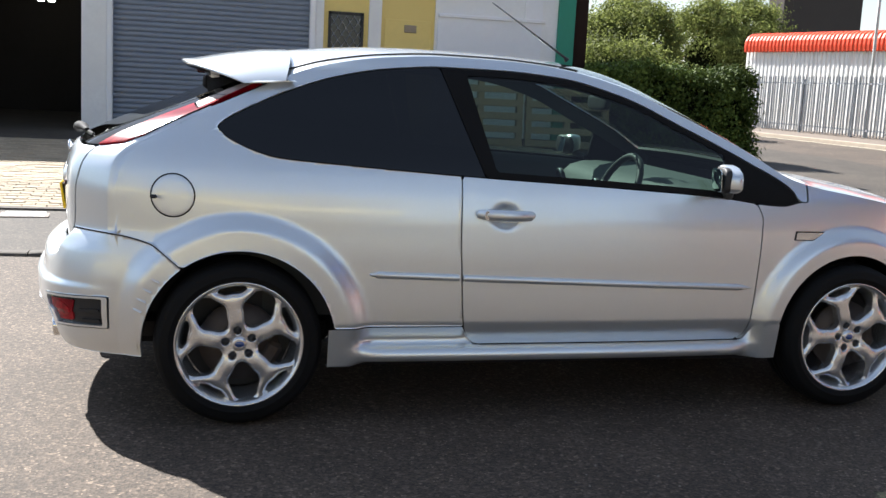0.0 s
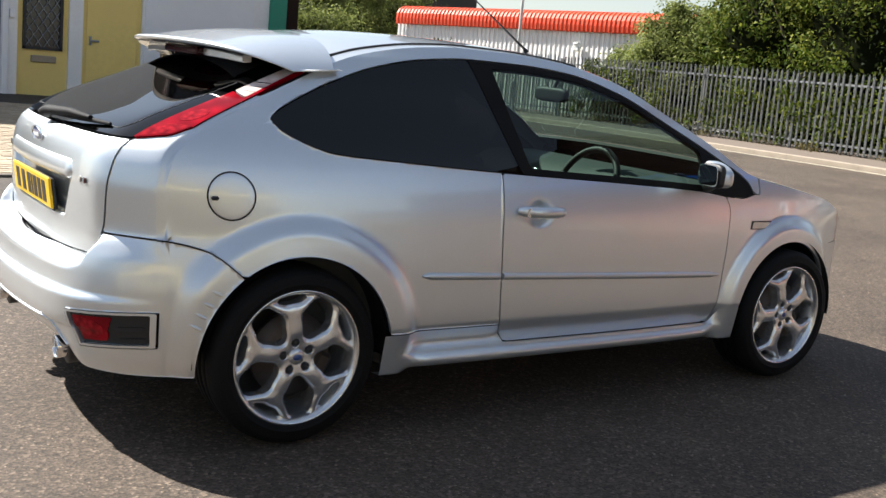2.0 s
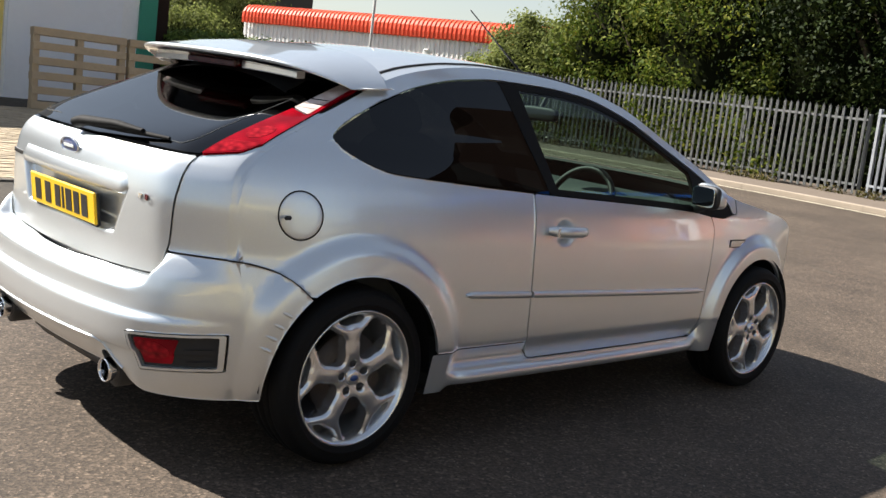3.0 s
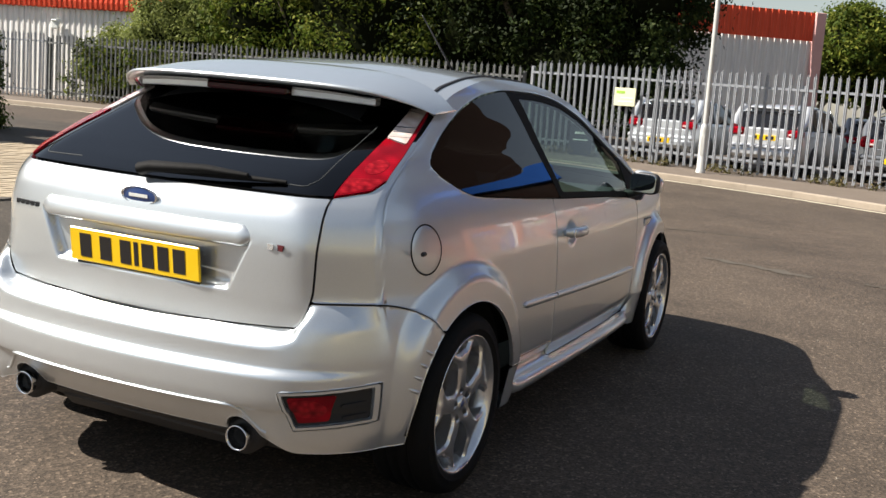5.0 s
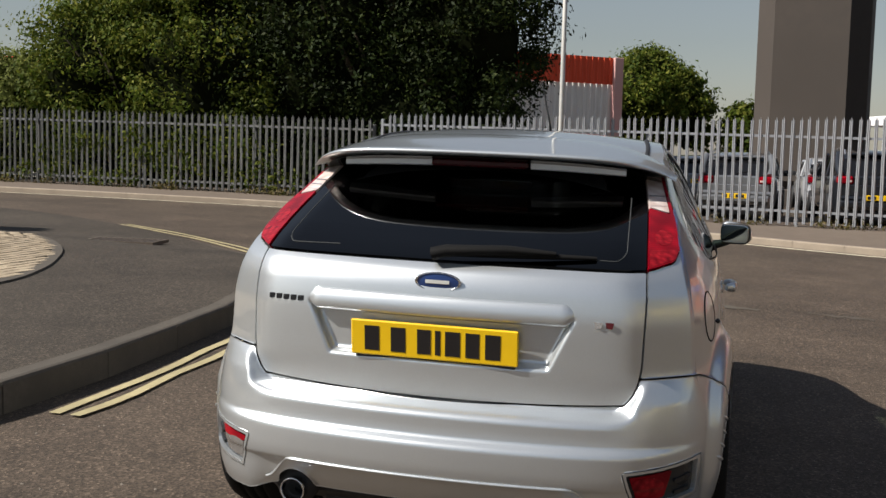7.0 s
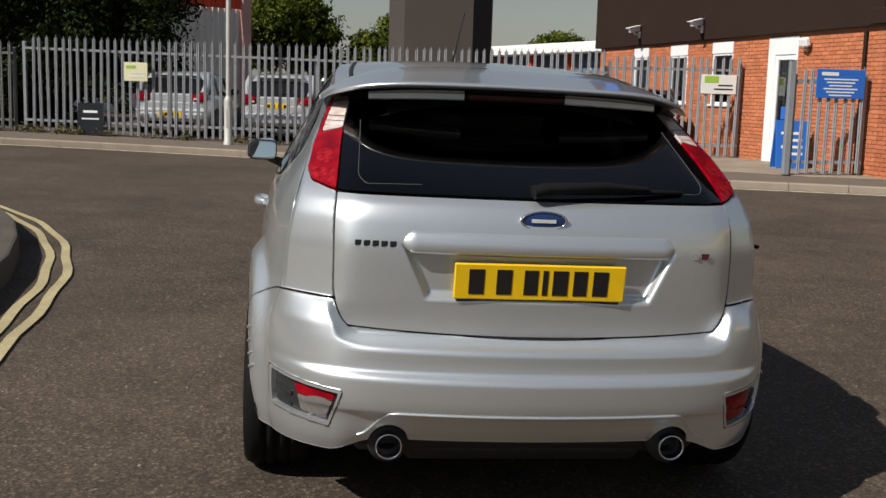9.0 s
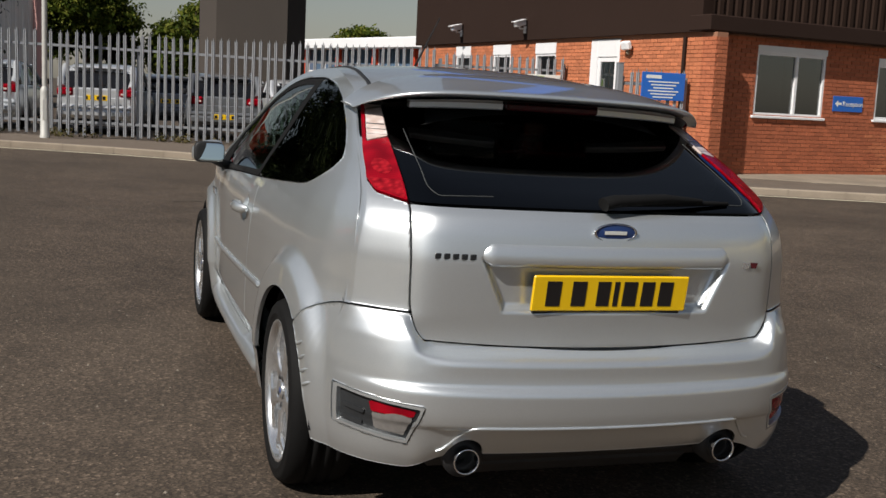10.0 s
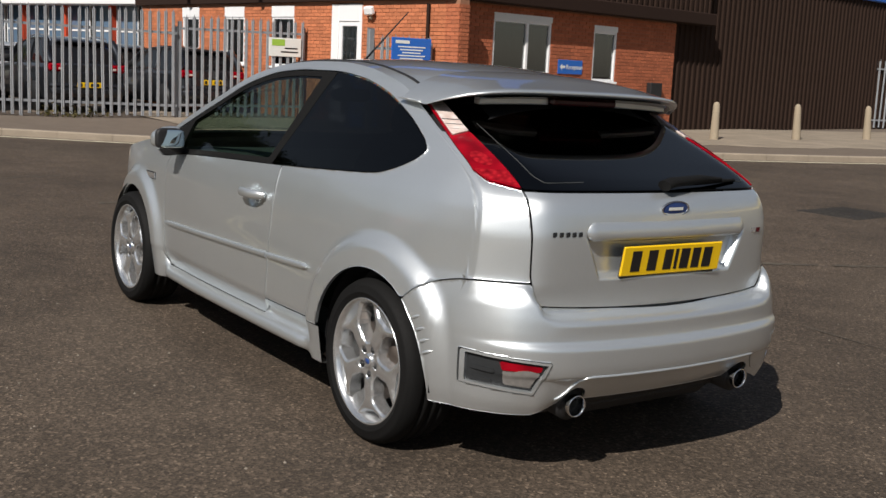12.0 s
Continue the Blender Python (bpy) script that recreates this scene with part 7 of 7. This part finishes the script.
    for y in (-0.437, 0.437):
        s = Shape().lathe([(0.034, 0.0), (0.0345, 0.16), (0.036, 0.168), (0.039, 0.17), (0.0405, 0.166), (0.0395, 0.15), (0.039, 0.0)], 36, "x")
        s.v = [(-a, b, c) for a, b, c in s.v]
        s.f = [f[::-1] for f in s.f]
        pipe_ob = put("exhaust_tip", s.mesh("exhaust_tip"), M["chrome"], car, "polished exhaust tailpipe", m=pose(-0.54, y, 0.297, 0, -3, 0))
        put("pipe_dark", Shape().lathe([(0.0, -0.05), (0.034, -0.05)], 24, "x").mesh("pipe_dark"), M["black"], pipe_ob)
        put("pipe_shroud", Shape().lathe([(0.062, -0.02), (0.062, -0.13), (0.03, -0.13)], 28, "x").mesh("pipe_shroud"), M["black"], pipe_ob)
    # Tailgate with its fittings.
    gate = put("tailgate", cut(Shape(), rear, g_gate, N=Nr).mesh("tailgate"), M["silver"], car, "silver tailgate")
    put("rear_window", cut(Shape(), rear, g_glass, N=Nr, push=0.001, depth=0.006).mesh("rear_window"), M["tint_rear"], gate, "black-tinted rear window")
    for k in (-1, 1):
        pts = []
        for f in np.linspace(0, 1, 40):
            z = 1.235 - 0.178 * min(1.0, f / 0.7) + 0.004 * float(smooth((f - 0.6) / 0.4))
            y = 0.525 + 0.02 * min(1.0, f / 0.6) - 0.19 * float(smooth((f - 0.55) / 0.45)) ** 1.5
            pts.append((float(tail_x(y / float(CREASE_Y(z)), z)) - 0.0035, k * y, z))
        put("tint_edge", Shape().tube(pts, 0.0014, 6).mesh("tint_edge"), M["cabin"], gate, "thin pale edge of the tint film")
    bar_y = np.linspace(-0.415, 0.415, 61)

    def bar_ring(i, y):
        t = max(0.25, min(1.0, (0.418 - abs(y)) / 0.03) ** 0.5)
        x0 = float(tail_x(y / 0.752, 0.945))
        out = []
        for dz, d in ((-0.034, -0.03), (-0.035, 0.004), (-0.031, 0.013), (-0.022, 0.017), (-0.008, 0.0175), (0.008, 0.015), (0.022, 0.009), (0.032, 0.002), (0.034, -0.03)):
            out.append((x0 - d * t, y, 0.901 + dz * t))
        return out

    put("grip_bar", swept(Shape(), bar_y, bar_ring).mesh("grip_bar"), M["silver"], gate, "wide silver grip bar over the plate")
    plate = put("number_plate", Shape().box((-0.005, -0.26, -0.0555), (0.005, 0.26, 0.0555), chamfer=0.004).mesh("number_plate"), M["plate"], gate, "yellow plate with dark bars", m=pose(-0.69, 0.003, 0.793, 0, -8, 0))
    for y, w in ((0.193, 0.046), (0.11, 0.046), (0.029, 0.042), (-0.014, 0.016), (-0.06, 0.046), (-0.121, 0.042), (-0.183, 0.046)):
        put("plate_bar", Shape().box((-0.0065, y - w / 2, -0.0385), (-0.0045, y + w / 2, 0.0385)).mesh("plate_bar"), M["ink"], plate)
    put("plate_backing", Shape().box((0.006, -0.25, -0.07), (0.02, 0.25, 0.05), chamfer=0.004).mesh("plate_backing"), M["black"], plate)
    emblem = put("emblem", Shape().lathe([(0.0, 0.0), (0.062, 0.0), (0.071, 0.003), (0.073, 0.007), (0.07, 0.01), (0.066, 0.0095), (0.064, 0.006)], 48, "x").mesh("emblem"), M["chrome"], gate, "chrome-rimmed blue oval emblem", m=pose(-0.673, 0.0, 0.977, 0, 10, 180) @ Matrix.Diagonal((1, 1, 0.42, 1)))
    put("emblem_field", Shape().lathe([(0.0, 0.009), (0.05, 0.008), (0.064, 0.006)], 48, "x").mesh("emblem_field"), M["badge"], emblem)
    put("emblem_mark", Shape().box((0.0095, -0.038, -0.012), (0.0105, 0.036, 0.014), chamfer=0.0004).mesh("emblem_mark"), M["sign_white"], emblem)
    for i in range(5):
        y = 0.545 - i * 0.0255
        put("badge_bar", Shape().box((-0.002, -0.0105, -0.0085), (0.003, 0.0105, 0.0085), chamfer=0.002).mesh("badge_bar"), M["smoked"], gate, m=pose(float(tail_x(y / 0.75, 0.892)) - 0.001, y, 0.892, 0, 0, 8))
    for y, mm in ((-0.482, "alloy"), (-0.514, "badge_red")):
        put("badge_bar", Shape().prism([(-0.016, -0.009), (0.011, -0.009), (0.016, 0.009), (-0.011, 0.009)], -0.0015, 0.0015, Matrix(((0, 0, 1, 0), (-1, 0, 0, 0), (0, 1, 0, 0), (0, 0, 0, 1)))).mesh("badge_bar"), M[mm], gate, m=pose(float(tail_x(y / 0.75, 0.878)) - 0.001, y, 0.878, 0, 0, -8))
    # Wiper.
    wp = put("wiper_arm", Shape().tube([(-0.642, 0.03, 1.056), (-0.639, -0.01, 1.067), (-0.612, -0.2, 1.078), (-0.587, -0.34, 1.073)], [0.03, 0.028, 0.021, 0.01], 10, squash=0.7).mesh("wiper_arm"), M["rubber"], gate, "black rear wiper")
    put("wiper_blade", Shape().tube([(-0.622, -0.03, 1.058), (-0.597, -0.25, 1.064), (-0.555, -0.46, 1.064)], [0.009, 0.011, 0.006], 8).mesh("wiper_blade"), M["rubber"], wp)
    # Tail lamps.
    for flip in (False, True):
        n = g_red.shape[0] // 2
        red, white = g_red.copy(), g_white.copy()
        red[:n] = white[:n] = -1
        lamp = put("tail_lamp", cut(Shape(), rear, red, N=Nr, flip=flip, push=0.006, depth=0.02).mesh("tail_lamp"), M["lens_red"], car, "tall red tail lamp")
        put("clear_lens", cut(Shape(), rear, white, N=Nr, flip=flip, push=0.006, depth=0.02).mesh("clear_lens"), M["lens_clear"], lamp, "clear reversing lens")
        mid_y = 0.5 * (lamp_in + yc)
        bowl = np.minimum(red - 0.004, 0.021 - np.hypot((Y_r - mid_y) * 0.8, Z_r - 1.118))
        low_cell = np.minimum(np.minimum(red - 0.004, 1.085 - Z_r), np.hypot(Y_r - mid_y, Z_r - 1.118) - 0.03)
        for name, area in (("bulb_bowl", bowl), ("lower_cell", low_cell)):
            area[:n] = -1
            put(name, cut(Shape(), rear, area, N=Nr, flip=flip, push=0.0068, depth=0.002).mesh(name), M["lens_bright"], lamp, "brighter red lamp cell")
        for zb_ in (1.206, 1.222, 1.238):
            bar = np.minimum(white, 0.002 - np.abs(Z_r - zb_))
            bar[:n] = -1
            put("reflector_bar", cut(Shape(), rear, bar, N=Nr, flip=flip, push=0.0068, rim=False).mesh("reflector_bar"), M["alloy"], lamp)
    # Spoiler.
    rows = []
    for v in np.linspace(-1, 1, 121):
        a = abs(v)
        y = 0.662 * math.sin(v * 1.35) / math.sin(1.35)
        a = abs(y) / 0.662
        e = a ** 5
        xr = 0.16 - 0.04 * e
        zr_ = 1.432 - 0.028 * a * a - 0.088 * e
        xt = -0.222 + 0.03 * a * a + 0.2 * a ** 6
        zt = 1.374 - 0.012 * a * a - 0.062 * a ** 7
        thin = 1 - 0.5 * e
        xb, zbm = 0.05 + 0.06 * e, 1.33 - 0.05 * e
        ring = [(xr + 0.05, zr_ + 0.003), (xr - 0.06, zr_ - 0.004 + 0.002 * e), ((xr + xt) / 2, (zr_ + zt) / 2 + 0.004), (xt + 0.05 - 0.02 * e, zt + 0.003), (xt + 0.01, zt - 0.001), (xt, zt - 0.007), (xt + 0.004, zt - 0.015 * thin), (xt + 0.02, zt - 0.021 * thin), (xt + 0.09 - 0.04 * e, zt - 0.026 * thin), (xb, zbm), (xb + 0.1, zbm + 0.01)]
        pinch = 0.85 * a ** 14
        flat = lambda x: zt - 0.008 + (zr_ - zt) * (x - xt) / (xr + 0.05 - xt)
        rows.append([(x, y, z + (flat(x) - z) * pinch) for x, z in ring])
    s = Shape()
    s.sheet(rows)
    s.add(rows[0], [tuple(range(11))])
    s.add(rows[-1], [tuple(range(11))[::-1]])
    spoiler = put("roof_spoiler", s.mesh("roof_spoiler"), M["silver"], car, "silver roof spoiler over the rear window")
    rows = []
    for v in np.linspace(-1, 1, 41):
        a = abs(v)
        rows.append([(x, 0.615 * v, z) for x, z in ((-0.208 + 0.03 * a * a + 0.17 * a ** 6, 1.3475 - 0.012 * a * a - 0.04 * a ** 6), (0.03 + 0.06 * a ** 6, 1.318 - 0.02 * a * a - 0.02 * a ** 6), (0.075 + 0.06 * a ** 6, 1.275 - 0.02 * a * a), (0.12 + 0.06 * a ** 6, 1.27))])
    put("spoiler_underside", Shape().sheet(rows).mesh("spoiler_underside"), M["gloss_black"], spoiler, "dark underside")
    put("brake_light", Shape().box((-0.155, -0.17, 1.316), (-0.03, 0.17, 1.341), chamfer=0.006).mesh("brake_light"), M["dark_red"], spoiler, "dark red high brake light")
    for k in (-1, 1):
        z0, z1, x0 = 1.316, 1.344, -0.125
        rows = []
        for y in np.linspace(0.175, 0.5, 12):
            dx, dz = 0.08 * y * y, -0.045 * y * y
            rows.append([(x0 + dx + ox, k * y, z + dz) for ox, z in ((0.0, z1), (-0.004, z1 - 0.004), (-0.004, z0 + 0.004), (0.0, z0), (0.03, z0 + 0.004), (0.03, z1), (0.0, z1))])
        put("spoiler_vent", Shape().sheet(rows, smooth=False, flip=k > 0).add(rows[0][:-1], [tuple(range(6))]).add(rows[-1][:-1], [tuple(range(6))]).mesh("spoiler_vent"), M["silver"], spoiler)
    # Roof, windscreen and bonnet.
    XT, V = roof[..., 0], np.abs(roof[..., 1]) / np.maximum(roof[:, -1:, 1], 1e-6)
    scr_top, scr_low = 1.36 + 0.14 * (1 - V ** 2) - 0.05, 2.28 + 0.12 * (1 - V ** 2)
    put("roof", cut(Shape(), roof, np.minimum(scr_top - XT, XT - 0.10), N=Nt).mesh("roof"), M["silver"], car)
    put("windscreen", cut(Shape(), roof, np.minimum(np.minimum(XT - scr_top, scr_low - XT), 0.965 - V), N=Nt, push=-0.003, rim=False).mesh("windscreen"), M["glass"], car, "clear windscreen")
    for k in (-1, 1):
        g = np.where(roof[..., 1] * k > 0, np.minimum(np.minimum(XT - scr_top, 2.42 - XT), V - 0.966), -1)
        pillar = put("screen_pillar", cut(Shape(), roof, g, N=Nt).mesh("screen_pillar"), M["silver"], car)
        g = np.where(roof[..., 1] * k > 0, np.minimum(np.minimum(XT - scr_top + 0.1, 2.4 - XT), V - 0.945), -1)
        put("pillar_lining", cut(Shape(), roof, g, N=Nt, push=-0.016, rim=False).mesh("pillar_lining"), M["cabin"], pillar, "dark cloth pillar lining")
        rail = np.minimum(np.minimum(Z - WIN_TOP(X) + 0.022, X - 0.75), 2.38 - X)
        put("rail_lining", cut(Shape(), side, rail, N=Ns, flip=k < 0, push=-0.026, rim=False).mesh("rail_lining"), M["cabin"], pillar, "dark cloth roof rail lining")
    put("cowl", cut(Shape(), roof, np.minimum(np.minimum(XT - scr_low, 2.42 + 0.08 * (1 - V ** 2) - XT), 0.965 - V), N=Nt, push=-0.008).mesh("cowl"), M["black"], car)
    put("bonnet", cut(Shape(), roof, np.minimum(XT - 2.425 - 0.08 * (1 - V ** 2), 0.93 - V), N=Nt).mesh("bonnet"), M["silver"], car)
    for k in (-1, 1):
        g = np.where(roof[..., 1] * k > 0, np.minimum(XT - 2.425, V - 0.935), -1)
        put("bonnet_edge", cut(Shape(), roof, g, N=Nt).mesh("bonnet_edge"), M["silver"], car)
    for k in (-1, 1):
        pts = []
        for i in range(len(roof)):
            if 0.16 < roof[i, 0, 0] < 1.45:
                j = 3 if k < 0 else 57
                pts.append(tuple(roof[i, j] + Nt[i, j] * 0.0015))
        put("roof_moulding", Shape().tube(pts[::3], 0.0085, 8, squash=0.5).mesh("roof_moulding"), M["black"], car)
    put("aerial", Shape().tube([(1.56, 0, 1.455), (1.545, 0, 1.47), (1.175, 0, 1.70)], [0.014, 0.006, 0.0025], 8).mesh("aerial"), M["black"], car)
    # Dark liner behind all gaps, wheel wells and floor.
    s = Shape()
    for flip in (False, True):
        cut(s, side, np.minimum(np.minimum(-win - 0.02, np.maximum(X - CREASE_X(Z) - 0.2, 0.8 - Z)), np.minimum(arch - 0.012, Z - 0.27)), N=Ns, flip=flip, push=-0.016, rim=False)
    cut(s, rear, np.minimum(1.05 - Z_r, Z_r - 0.275), N=Nr, push=-0.045, rim=False)
    cut(s, rear, np.minimum(Z_r - 1.02, Y_r - lamp_in + 0.03), N=Nr, push=-0.016, rim=False)
    cut(s, roof, np.maximum(scr_top - XT, XT - scr_low), N=Nt, push=-0.02, rim=False)
    put("inner_shell", s.mesh("inner_shell"), M["black"], car)
    s = Shape()
    s.box((0.4, -0.8, 0.2), (2.25, 0.8, 0.3), chamfer=0.03)
    s.box((-0.62, -0.55, 0.24), (0.4, 0.55, 0.36), chamfer=0.03)
    s.box((2.25, -0.5, 0.2), (3.3, 0.5, 0.34), chamfer=0.03)
    s.box((-0.6, -0.4, 0.2), (-0.35, 0.4, 0.3), chamfer=0.04)
    for ax in AXLES:
        for k in (-1, 1):
            arc = [(0.375 * math.cos(a), 0.375 * math.sin(a)) for a in np.linspace(-0.06, math.pi + 0.06, 25)]
            s.sheet([[(ax + c, k * 0.5, HUB_Z + d) for c, d in arc], [(ax + c, k * 0.845, HUB_Z + d) for c, d in arc]])
            s.add([(ax + c, k * 0.5, HUB_Z + d) for c, d in arc], [tuple(range(25))])
    put("underbody", s.mesh("underbody"), M["black"], car)
    build_cabin(car)


def build_cabin(car):
    """What shows through the glass: fascia, wheel, seats, mirror."""
    rows = []
    for y in np.linspace(-0.72, 0.72, 25):
        hump = 0.035 * math.exp(-((y + 0.36) / 0.16) ** 2)
        prof = [(1.83, 0.62), (1.82, 0.76), (1.84, 0.86 + hump * 0.6), (1.89, 0.905 + hump), (1.96, 0.925 + hump * 0.7), (2.06, 0.93), (2.25, 0.93)]
        rows.append([(x, y, z) for x, z in prof])
    fascia = put("fascia", Shape().sheet(rows).mesh("fascia"), M["dash"], car)
    for y in (-0.64, -0.13, 0.12, 0.64):
        put("air_vent", Shape().lathe([(0.0, 0.0), (0.035, 0.0), (0.036, 0.02), (0.046, 0.022), (0.05, 0.012), (0.05, 0.0)], 24, "x").mesh("air_vent"), M["black"], fascia, m=pose(1.818, y, 0.84, 0, 12, 180))
        put("vent_ring", Shape().lathe([(0.04, 0.018), (0.046, 0.026), (0.052, 0.018)], 24, "x").mesh("vent_ring"), M["alloy"], fascia, m=pose(1.818, y, 0.84, 0, 12, 180))
    ring = [(0.0, 0.185 * math.cos(a), 0.185 * math.sin(a)) for a in np.linspace(0, 2 * math.pi, 41)]
    s = Shape().tube(ring, 0.016, 10, caps=False).box((-0.01, -0.07, -0.06), (0.04, 0.07, 0.05), chamfer=0.02)
    for a in (0.2, math.pi - 0.2, -math.pi / 2):
        s.tube([(0.01, 0.05 * math.cos(a), 0.05 * math.sin(a)), (0.0, 0.18 * math.cos(a), 0.18 * math.sin(a))], 0.018, 8, squash=0.5)
    put("steering_wheel", s.mesh("steering_wheel"), M["black"], car, m=pose(1.7, -0.37, 0.87, 0, 24, 0))
    for y in (-0.37, 0.37):
        seat = put("front_seat", Shape().sheet(superball(0.26, 0.25, 0.1, 0.5, 0.5)).mesh("front_seat"), M["cabin"], car, m=pose(0.95, y, 0.55, 0, -8, 0))
        put("backrest", Shape().sheet(superball(0.09, 0.24, 0.33, 0.5, 0.5)).mesh("backrest"), M["cabin"], seat, m=pose(-0.27, 0, 0.33, 0, -18, 0))
        put("headrest", Shape().sheet(superball(0.05, 0.13, 0.08, 0.6, 0.6)).mesh("headrest"), M["cabin"], seat, m=pose(-0.38, 0, 0.72, 0, -18, 0))
    put("rear_bench", Shape().box((-0.1, -0.6, 0.5), (0.35, 0.6, 0.68), chamfer=0.05).box((-0.25, -0.6, 0.6), (-0.08, 0.6, 1.08), chamfer=0.05).mesh("rear_bench"), M["cabin"], car)
    put("cabin_mirror", Shape().sheet(superball(0.02, 0.12, 0.035, 0.5, 0.5)).tube([(0.0, 0, 0.02), (0.05, 0, 0.11)], 0.012, 8).mesh("cabin_mirror"), M["black"], car, m=pose(1.73, -0.02, 1.265))
    put("parcel_shelf", Shape().box((-0.45, -0.6, 0.94), (-0.1, 0.6, 0.96)).mesh("parcel_shelf"), M["cabin"], car)
    for k in (-1, 1):
        rows = []
        for x in np.linspace(-0.06, 2.28, 40):
            zl = float(WIN_LOW(x))
            yl = k * (float(side_y(x, zl)) - 0.03)
            rows.append([(x, yl - k * 0.03, 0.4), (x, yl - k * 0.03, zl - 0.05), (x, yl - k * 0.02, zl + 0.002), (x, yl + k * 0.012, zl + 0.006)])
        put("door_lining", Shape().sheet(rows).mesh("door_lining"), M["cabin"], car)


# ---- assemble ----
build_ground()
build_kerbs()
build_pavements()
build_marks()
build_patch()
build_north()
build_far()
build_planting()
build_yard()
build_car()
build_fittings()
build_fences()
build_reception()
build_paving()
